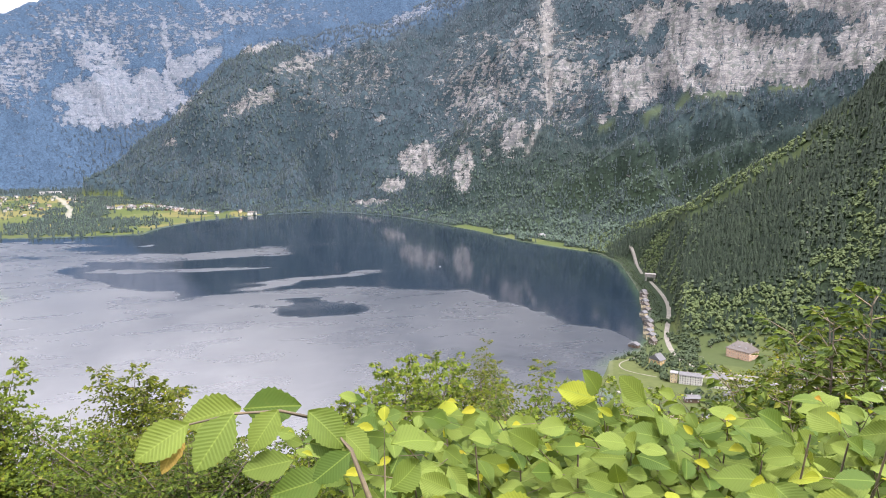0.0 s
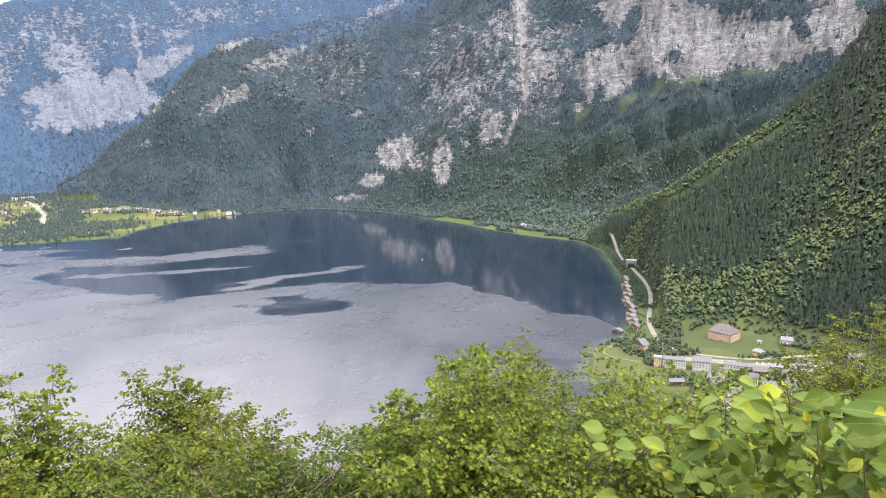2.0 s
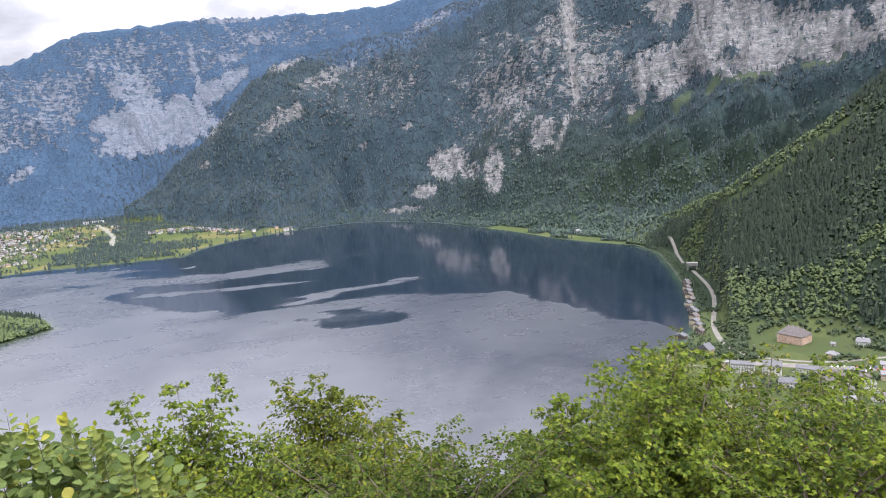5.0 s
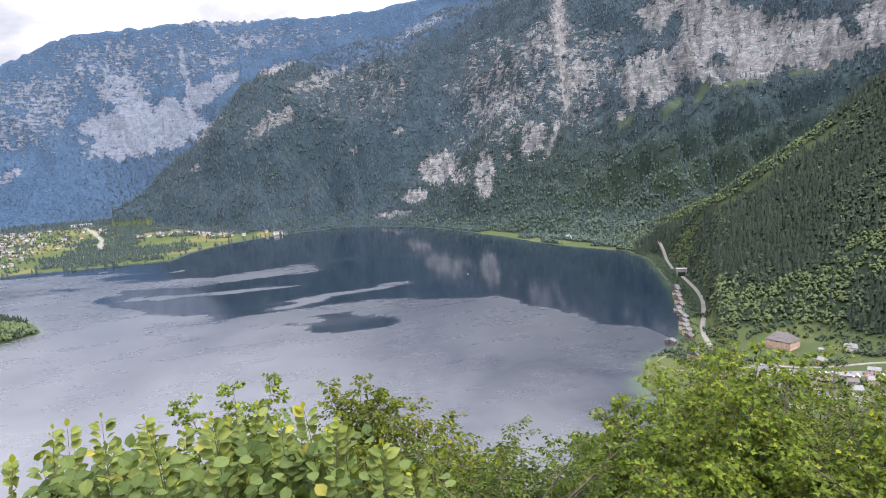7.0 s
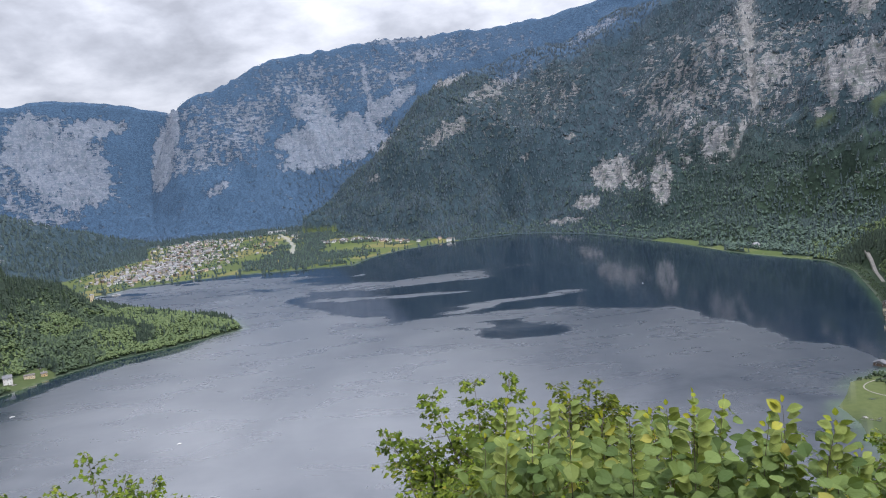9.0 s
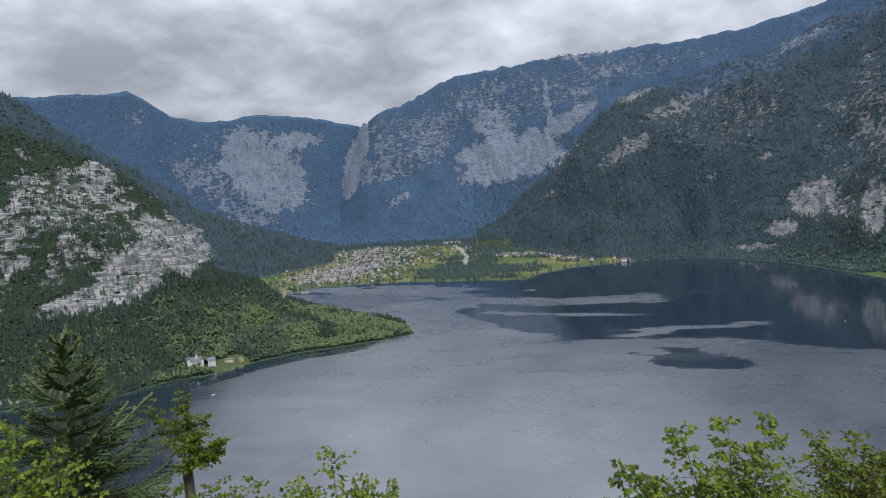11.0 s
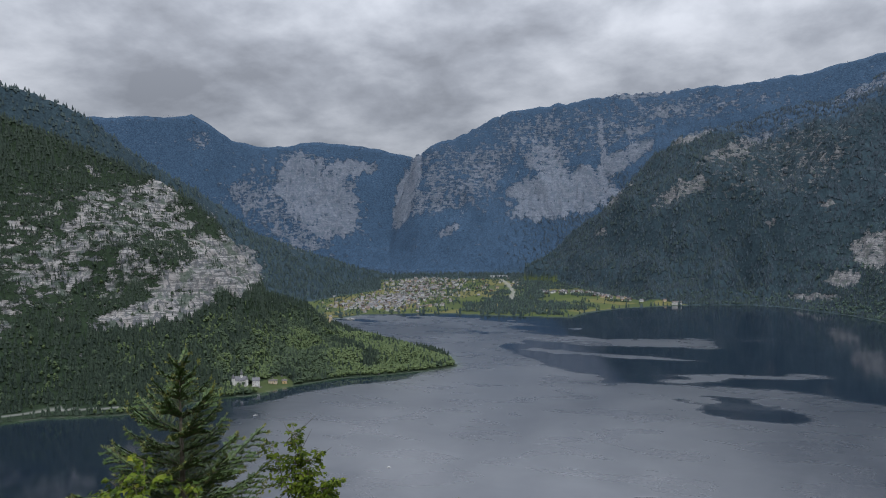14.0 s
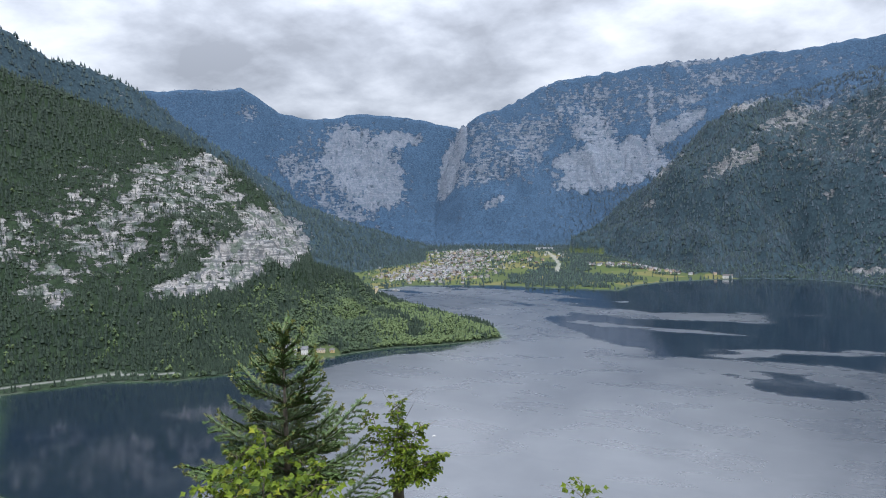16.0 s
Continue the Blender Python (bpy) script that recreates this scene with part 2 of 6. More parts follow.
lk(t, noise_tex(t, 0.008, 5.0, scaled(t, 1.0, 2.2, 1.0), 0.6, 0.8), patchy.inputs[0])
lk(t, rr.outputs[0], patchy.inputs[2])
lk(t, patchy.outputs[0], b.inputs["Roughness"])
gloss = nd(t, "ShaderNodeMapRange")
gloss.inputs["To Min"].default_value, gloss.inputs["To Max"].default_value = 1.45, 1.28
lk(t, calm, gloss.inputs["Value"])
# IOR raised in noise patches, to put brighter cloud reflections on the water
cloud_gleam = nd(t, "ShaderNodeMath", op="MULTIPLY_ADD")
cloud_gleam.inputs[1].default_value = 1.2
lk(t, ramp(t, noise_tex(t, 0.0026, 5.0, scaled(t, 1.2, 0.8, 1.0), 0.55, 0.5), [(0.34, 0.0), (0.66, 1.0)]), cloud_gleam.inputs[0])
lk(t, gloss.outputs[0], cloud_gleam.inputs[2])
# and raised further where glints are placed by hand
gleam = nd(t, "ShaderNodeMath", op="MULTIPLY_ADD")
gleam.inputs[1].default_value = 1.7
lk(t, attr(t, "gleam"), gleam.inputs[0])
lk(t, cloud_gleam.outputs[0], gleam.inputs[2])
fine_gleam = nd(t, "ShaderNodeMath", op="MULTIPLY_ADD")
fine_gleam.inputs[1].default_value = 0.2
lk(t, ramp(t, noise_tex(t, 0.014, 5.0, scaled(t, 1.0, 1.5, 1.0), 0.58, 0.9), [(0.42, 0.0), (0.68, 1.0)]), fine_gleam.inputs[0])
lk(t, gleam.outputs[0], fine_gleam.inputs[2])
lk(t, fine_gleam.outputs[0], b.inputs["IOR"])
wv = noise_tex(t, 0.35, 3.0, scaled(t, 1, 1.6, 1), 0.6, 0.4)
bm_ = nd(t, "ShaderNodeBump", Distance=1.0)
st = nd(t, "ShaderNodeMapRange")
st.inputs["To Min"].default_value, st.inputs["To Max"].default_value = 0.03, 0.01
lk(t, calm, st.inputs["Value"])
lk(t, st.outputs[0], bm_.inputs["Strength"])
lk(t, wv, bm_.inputs["Height"])
lk(t, bm_.outputs[0], b.inputs["Normal"])


# ---- numeric helpers ----
def hash2(ix, iy, seed):
    h = (ix.astype(np.int64) * 374761393 + iy.astype(np.int64) * 668265263 + seed * 982451653) & 0xFFFFFFFF
    h = ((h ^ (h >> 13)) * 1274126177) & 0xFFFFFFFF
    return ((h ^ (h >> 16)) & 0xFFFFFF) / float(0xFFFFFF)


def vnoise(x, y, seed=0):
    xi, yi = np.floor(x), np.floor(y)
    fx, fy = x - xi, y - yi
    fx, fy = fx * fx * (3 - 2 * fx), fy * fy * (3 - 2 * fy)
    a, b_ = hash2(xi, yi, seed), hash2(xi + 1, yi, seed)
    c, d = hash2(xi, yi + 1, seed), hash2(xi + 1, yi + 1, seed)
    return (a + (b_ - a) * fx) * (1 - fy) + (c + (d - c) * fx) * fy


def fbm(x, y, octs=4, seed=0):
    s, a, tot = 0.0, 1.0, 0.0
    for o in range(octs):
        s = s + a * vnoise(x * 2 ** o + 17.3 * o, y * 2 ** o - 9.1 * o, seed + o)
        tot += a
        a *= 0.5
    return s / tot


def sstep(x, a, b_):
    u = np.clip((x - a) / (b_ - a), 0, 1)
    return u * u * (3 - 2 * u)


def mesh_np(name, verts, faces, mats, attrs=None, smooth=True, mat_index=None):
    """A mesh from arrays: verts (n, 3) and faces, a list of (m, k) index arrays."""
    me = bpy.data.meshes.new(name)
    verts = np.asarray(verts, dtype=np.float32)
    me.vertices.add(len(verts))
    me.vertices.foreach_set("co", verts.ravel())
    loops = np.concatenate([f.ravel() for f in faces]).astype(np.int32)
    sizes = np.concatenate([np.full(len(f), f.shape[1]) for f in faces])
    starts = np.concatenate([[0], np.cumsum(sizes)[:-1]]).astype(np.int32)
    me.loops.add(len(loops))
    me.loops.foreach_set("vertex_index", loops)
    me.polygons.add(len(sizes))
    me.polygons.foreach_set("loop_start", starts)
    me.polygons.foreach_set("use_smooth", np.full(len(sizes), smooth))
    for m in mats:
        me.materials.append(m)
    if mat_index is not None:
        me.polygons.foreach_set("material_index", mat_index.astype(np.int32))
    for k, v in (attrs or {}).items():
        me.attributes.new(k, "FLOAT", "POINT").data.foreach_set("value", np.asarray(v, dtype=np.float32))
    me.update(calc_edges=True)
    return me


# ---- the valley, laid out to fit the camera's view ----
EYE = 290.0
SHORE = [(-1039, 715), (-950, 830), (-849, 876), (-794, 935), (-764, 1015), (-718, 1050), (-681, 1144), (-627, 1226), (-533, 1296), (-460, 1370), (-436, 1408),
         (-489, 1520), (-695, 1692), (-911, 1787), (-1048, 1902), (-1092, 2061), (-1033, 2203), (-927, 2260), (-728, 2304), (-622, 2294), (-308, 2284),
         (-269, 2439), (-164, 2607), (-4, 2719), (119, 2785), (300, 2822), (409, 2763), (569, 2553), (630, 2384), (722, 2079), (776, 1804), (830, 1670),
         (880, 1565), (858, 1427), (772, 1230), (699, 1076), (622, 930), (564, 850), (519, 802), (460, 778), (440, 760), (442, 735), (448, 712), (407, 713),
         (391, 690), (395, 665), (374, 593), (330, 430)]
SHORE = SHORE + [(100, 330), (-250, 350), (-700, 450)]
_sp = np.array(SHORE, dtype=float)


def shore_distance(x, y):
    """Distance to the lake's edge: above 0 on land, below 0 on the water."""
    x, y = np.asarray(x, dtype=float), np.asarray(y, dtype=float)
    best = np.full(x.shape, 1e18)
    inside = np.zeros(x.shape, dtype=bool)
    for (x0, y0), (x1, y1) in zip(_sp, np.roll(_sp, -1, axis=0)):
        dx, dy = x1 - x0, y1 - y0
        u = np.clip(((x - x0) * dx + (y - y0) * dy) / (dx * dx + dy * dy), 0, 1)
        best = np.minimum(best, (x - x0 - u * dx) ** 2 + (y - y0 - u * dy) ** 2)
        if y0 != y1:
            inside ^= ((y0 > y) != (y1 > y)) & (x < x0 + (y - y0) * dx / dy)
    d = np.sqrt(best)
    return np.where(inside, -d, d)


# each mountain, fitted to the camera's view: its foot and crest (chosen distances) and the height angle of its crest,
# by compass angle
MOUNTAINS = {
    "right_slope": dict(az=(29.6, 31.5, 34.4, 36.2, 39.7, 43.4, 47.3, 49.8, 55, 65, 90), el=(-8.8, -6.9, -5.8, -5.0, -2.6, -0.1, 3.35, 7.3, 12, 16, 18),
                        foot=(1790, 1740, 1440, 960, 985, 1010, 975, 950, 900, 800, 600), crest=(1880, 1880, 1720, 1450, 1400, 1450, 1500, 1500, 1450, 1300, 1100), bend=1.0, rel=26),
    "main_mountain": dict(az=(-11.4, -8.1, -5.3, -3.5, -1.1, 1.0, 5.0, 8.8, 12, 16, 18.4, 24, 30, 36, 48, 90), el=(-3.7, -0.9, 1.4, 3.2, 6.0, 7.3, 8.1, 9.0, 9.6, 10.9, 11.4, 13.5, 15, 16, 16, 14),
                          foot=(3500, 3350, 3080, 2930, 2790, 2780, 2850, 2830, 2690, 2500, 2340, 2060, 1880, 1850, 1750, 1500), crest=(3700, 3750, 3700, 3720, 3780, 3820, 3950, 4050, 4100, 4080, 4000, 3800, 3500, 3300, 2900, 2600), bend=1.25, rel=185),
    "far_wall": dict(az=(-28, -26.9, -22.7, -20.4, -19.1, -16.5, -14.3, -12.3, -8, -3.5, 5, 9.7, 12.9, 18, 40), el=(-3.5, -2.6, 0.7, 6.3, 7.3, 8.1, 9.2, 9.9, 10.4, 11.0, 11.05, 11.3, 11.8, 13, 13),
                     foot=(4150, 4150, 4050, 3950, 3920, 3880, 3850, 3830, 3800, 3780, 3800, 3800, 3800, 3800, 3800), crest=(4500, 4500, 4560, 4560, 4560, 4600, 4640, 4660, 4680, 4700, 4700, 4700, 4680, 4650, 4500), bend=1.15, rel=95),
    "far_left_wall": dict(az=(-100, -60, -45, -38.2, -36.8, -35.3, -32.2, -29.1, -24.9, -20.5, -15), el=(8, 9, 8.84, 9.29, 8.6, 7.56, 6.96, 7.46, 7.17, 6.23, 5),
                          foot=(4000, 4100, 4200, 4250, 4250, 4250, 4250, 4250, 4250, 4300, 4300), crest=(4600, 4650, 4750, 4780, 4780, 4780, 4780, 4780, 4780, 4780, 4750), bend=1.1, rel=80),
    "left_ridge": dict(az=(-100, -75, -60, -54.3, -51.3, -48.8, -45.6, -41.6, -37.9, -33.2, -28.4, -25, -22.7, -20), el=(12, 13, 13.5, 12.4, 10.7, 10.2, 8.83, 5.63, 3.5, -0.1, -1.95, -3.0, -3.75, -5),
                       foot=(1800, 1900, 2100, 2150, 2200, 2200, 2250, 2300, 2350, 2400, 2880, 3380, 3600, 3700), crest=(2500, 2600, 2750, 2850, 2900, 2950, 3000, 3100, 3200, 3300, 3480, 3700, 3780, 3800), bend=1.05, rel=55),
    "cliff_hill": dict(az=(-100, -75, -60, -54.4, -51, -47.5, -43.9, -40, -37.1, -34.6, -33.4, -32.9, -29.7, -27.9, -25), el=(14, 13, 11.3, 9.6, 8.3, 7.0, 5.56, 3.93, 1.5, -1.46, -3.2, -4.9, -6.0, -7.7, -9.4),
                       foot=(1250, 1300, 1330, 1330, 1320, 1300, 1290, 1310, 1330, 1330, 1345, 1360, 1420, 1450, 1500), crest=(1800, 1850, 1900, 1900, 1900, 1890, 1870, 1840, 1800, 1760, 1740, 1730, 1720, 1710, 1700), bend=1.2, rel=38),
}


# spurs (above 0) and ravines (below 0) that run down the main mountain, placed to fit the camera's view: their lines by
# compass and height angle, half width, height
SPURS = [([(45.6, 2.2), (37.3, 0.1), (31.1, -2.8)], 1.1, 85), ([(44, 0.0), (38.5, -2.2), (31.0, -5.2)], 1.0, 70), ([(24.7, 10), (24.8, 4), (23.3, -1.3)], 0.9, -24), ([(22.7, 7.7), (19.4, 1.6), (16.9, -4.3)], 1.5, 55),
         ([(15.4, 9.7), (9.7, 2.8), (3.8, -3.9)], 1.8, 60), ([(11.5, 8.5), (6.5, 2.0), (1.5, -3.5)], 1.6, -16), ([(38, 2.0), (32, -0.8), (27.5, -4.2)], 0.9, 55), ([(20.5, 6), (14.5, -0.5), (11, -4.5)], 1.4, -16)]


def terrain(x, y):
    """Ground height, and the distance to the shore, at points of the plan."""
    x, y = np.asarray(x, dtype=float), np.asarray(y, dtype=float)
    sd = shore_distance(x, y)
    r, az = np.hypot(x, y), np.degrees(np.arctan2(x, y))
    land = np.minimum(sd * 0.12, 1.6) + 0.04 * np.maximum(sd - 80, 0) * sstep(r, 1900, 2300) + 0.03 * np.maximum(sd - 60, 0) * (1 - sstep(r, 1900, 2300))
    pen = sstep(az, -37, -31) * (1 - sstep(az, -14, -10)) * sstep(r, 1200, 1300) * (1 - sstep(r, 2050, 2200))
    land = land + pen * 27 * sstep(sd, 6, 120) * (0.75 + 0.5 * fbm(x / 90, y / 90, 3, 5))
    z = np.where(sd > 0, land, np.maximum(sd * 0.25, -14))
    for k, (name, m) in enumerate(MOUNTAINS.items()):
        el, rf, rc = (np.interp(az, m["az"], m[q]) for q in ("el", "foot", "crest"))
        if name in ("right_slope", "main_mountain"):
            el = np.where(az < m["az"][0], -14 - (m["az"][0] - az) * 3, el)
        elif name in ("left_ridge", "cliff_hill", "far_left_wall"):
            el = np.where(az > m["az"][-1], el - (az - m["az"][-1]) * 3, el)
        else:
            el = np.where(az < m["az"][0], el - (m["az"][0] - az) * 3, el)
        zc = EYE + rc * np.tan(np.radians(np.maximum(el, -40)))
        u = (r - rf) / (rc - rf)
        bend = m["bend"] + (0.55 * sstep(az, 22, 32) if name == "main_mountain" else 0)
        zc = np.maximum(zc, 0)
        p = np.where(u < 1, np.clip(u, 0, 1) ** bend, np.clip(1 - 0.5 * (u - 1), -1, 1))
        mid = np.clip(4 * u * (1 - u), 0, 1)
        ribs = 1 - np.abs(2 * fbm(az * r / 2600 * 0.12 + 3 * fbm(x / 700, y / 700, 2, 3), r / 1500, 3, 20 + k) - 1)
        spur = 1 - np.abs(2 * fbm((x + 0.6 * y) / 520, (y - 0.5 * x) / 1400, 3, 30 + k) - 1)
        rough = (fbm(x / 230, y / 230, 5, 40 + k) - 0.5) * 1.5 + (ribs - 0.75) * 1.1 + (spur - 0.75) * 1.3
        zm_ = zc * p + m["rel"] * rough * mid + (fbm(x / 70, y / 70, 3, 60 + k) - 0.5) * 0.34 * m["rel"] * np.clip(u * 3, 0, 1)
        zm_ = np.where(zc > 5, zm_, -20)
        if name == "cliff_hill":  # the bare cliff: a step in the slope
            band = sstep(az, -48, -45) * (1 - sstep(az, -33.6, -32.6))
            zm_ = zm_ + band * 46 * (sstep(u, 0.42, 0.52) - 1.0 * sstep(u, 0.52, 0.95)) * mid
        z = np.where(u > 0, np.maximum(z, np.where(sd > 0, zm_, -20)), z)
    el = np.degrees(np.arctan2(z - EYE, np.maximum(r, 1)))
    for line, half, rise in SPURS:
        best = np.full(r.shape, 9.0)
        for (a0, e0), (a1, e1) in zip(line[:-1], line[1:]):
            u = np.clip(((az - a0) * (a1 - a0) + (el - e0) * (e1 - e0)) / ((a1 - a0) ** 2 + (e1 - e0) ** 2), 0, 1)
            best = np.minimum(best, np.hypot(az - a0 - u * (a1 - a0), el - e0 - u * (e1 - e0)))
        z = z + np.where((r > 1950) & (sd > 60), rise * np.clip(1 - best / half, 0, 1) ** 1.2, 0)
    s, w = 0.37 * x + 0.93 * y, -0.93 * x + 0.37 * y
    hill = 288.35 - np.where(s > 0, 0.75 * s, 0.5 * s) - 0.6 * np.maximum(np.abs(w) - 20, 0) - 0.035 * np.clip(w, -25, 25)
    hill = np.minimum(hill + (fbm(x / 4, y / 4, 3, 9) - 0.5) * 0.3 * np.clip(r / 6 - 0.3, 0, 1), 420)
    return np.maximum(z, hill), sd


# bare rock, placed by direction from the camera to fit its view: compass angle, height angle, half length, half
# thickness, slant, how bare
FAR_ROCK = [(-8.4, 3.1, 4.82, 2.09, 8, 1), (-3.4, 5.8, 2.67, 0.73, 29, 0.9), (-5.1, 7.6, 2.84, 0.28, -85, 0.7), (-14.6, 4.6, 1.73, 1.56, 1, 0.55), (-12.3, 7.4, 1.76, 0.31, 75, 0.55),
            (-2.3, 8.0, 1.59, 0.42, 6, 0.7), (0, 9.4, 3.01, 0.52, 8, 0.5), (-9.5, 5.9, 1.42, 2.03, 75, 0.75), (-10.7, 8.6, 3.4, 0.53, 7, 0.45)]
SIDE_ROCK = [(-28.6, 3.0, 3.96, 2.71, -49, 1), (-25.8, 5.5, 2.11, 0.66, 0, 0.9), (-33.2, 3.0, 2.73, 1.37, -20, 0.55), (-30.6, -0.2, 2.79, 0.93, -26, 0.5), (-21.1, 3.6, 3.06, 0.83, 71, 0.95),
             (-18.8, 2.9, 3.27, 1.31, 19, 0.5), (-15.0, 5.9, 3.65, 1.0, 13, 0.5), (-17.7, 0.2, 1.03, 0.38, 24, 0.7), (-10.0, 7.3, 3.58, 0.54, -12, 0.5), (-37.6, 7.5, 0.72, 0.9, 59, 0.4), (-1.8, 10.8, 3.58, 0.32, 3, 0.6)]
MAIN_ROCK = [(1.9, 7.3, 1.77, 0.31, 21, 0.8), (4.9, 6.2, 3.15, 0.72, 19, 0.62), (1.2, 3.2, 2.76, 0.8, 23, 0.62), (11.2, 1.8, 0.69, 0.32, 3, 1), (7.3, 0.4, 0.46, 0.64, -2, 0.6), (-5.2, -0.2, 0.59, 0.33, 19, 0.6),
             (14.4, -1.5, 1.97, 1.5, 18, 0.8), (12.2, -3.6, 1.13, 0.66, 8, 0.9), (18.1, -2.2, 1.03, 2.35, -6, 0.85), (19.5, 3.4, 2.73, 1.64, 18, 0.55), (22.2, 0.8, 1.29, 1.47, -2, 0.7), (22.9, 7.7, 1.26, 2.02, -3, 0.5),
             (26.3, 5.4, 1.94, 1.12, 27, 0.7), (16.0, -2.2, 1.41, 1.04, -2, 0.6)]
WALL_ROCK = [(36.9, 6.5, 4.68, 2.85, -24, 1), (31.3, 4.3, 2.54, 2.05, 33, 0.95), (42.3, 6.0, 3.94, 2.22, -5, 1), (47.1, 6.4, 2.31, 1.98, -6, 0.9), (34.4, 8.9, 3.62, 1.61, -5, 0.9), (29.6, 1.7, 1.28, 0.77, 39, 0.6),
             (45.9, 10.5, 6.41, 1.92, -8, 1), (36.7, 11.6, 4.62, 1.92, -6, 0.9), (13.6, 9.9, 2.69, 0.36, 22, 0.6), (27.4, 7.7, 2.99, 0.43, 11, 0.5), (10.2, -5.05, 1.8, 0.3, 0, 0.95)]
HILL_ROCK = [(-35.6, -2.5, 2.82, 2.0, -27, 1), (-38.3, -3.8, 3.13, 1.79, 29, 1), (-42.7, -6.1, 3.19, 0.94, 8, 0.95), (-39.7, -5.1, 2.19, 1.75, -2, 0.9), (-37.4, -1.1, 1.8, 1.35, -52, 0.8), (-40.5, 3.0, 1.7, 1.19, -31, 0.75),
             (-45.7, -0.1, 5.36, 2.48, 5, 0.55), (-42.4, 1.7, 5.11, 2.13, -11, 0.55), (-47.8, -2.6, 4.8, 2.4, -2, 0.5), (-52.3, -5.3, 2.55, 2.19, -4, 0.5), (-52.0, -6.5, 0.94, 1.09, -4, 0.7), (-53.9, -2.0, 2.1, 2.1, -2, 0.45)]
FAINT_ROCK = [(-8, 8.2, 9, 2.0, 3, 0.30), (2, 9.6, 8, 1.2, 4, 0.28), (-16.5, 4.5, 4.5, 3.0, 0, 0.38), (-30, 2.5, 6, 4.0, -15, 0.34), (20, 3.5, 5, 6, 0, 0.36), (26, 4.5, 3.5, 4.5, 0, 0.45), (8, 5, 6, 3, 15, 0.28), (-45, -1, 10, 5.5, 0, 0.42)]
# ledges with bushes in the great wall, and the grassy scree fans at its foot
WALL_GREEN = [(33.3, 8.0, 0.64, 1.45, -23, 1), (43.1, 8.1, 1.3, 0.61, 16, 1), (45.1, 6.8, 0.46, 1.19, 29, 0.8), (36.5, 5.5, 0.73, 0.56, -4, 0.7), (30.9, 3.0, 0.68, 0.93, 18, 0.7)]
SCREE = [(29.6, 1.2, 0.86, 0.35, 29, 1), (33.1, 2.1, 1.16, 0.37, 40, 1), (35.3, 3.0, 0.98, 0.33, 61, 1), (37.8, 3.4, 1.76, 0.35, 2, 1), (42.2, 3.8, 2.18, 0.25, 2, 1)]


def patches(az, el, which, ragged):
    """The strongest of some slanting oval patches at each direction; ragged shifts their outlines."""
    best = np.zeros_like(az)
    for a, e, ln, th, slant, k in which:
        c, s_ = math.cos(radians(slant)), math.sin(radians(slant))
        u, v = (az - a) * c + (el - e) * s_, (el - e) * c - (az - a) * s_
        q = (u / ln) ** 2 + (v / th) ** 2
        near = q < 6
        best[near] = np.maximum(best[near], k ** 0.7 * (1 - sstep(0.8 * q[near] + ragged[near], 0.45 if k > 0.85 else 0.2, 1.15)))
    return best


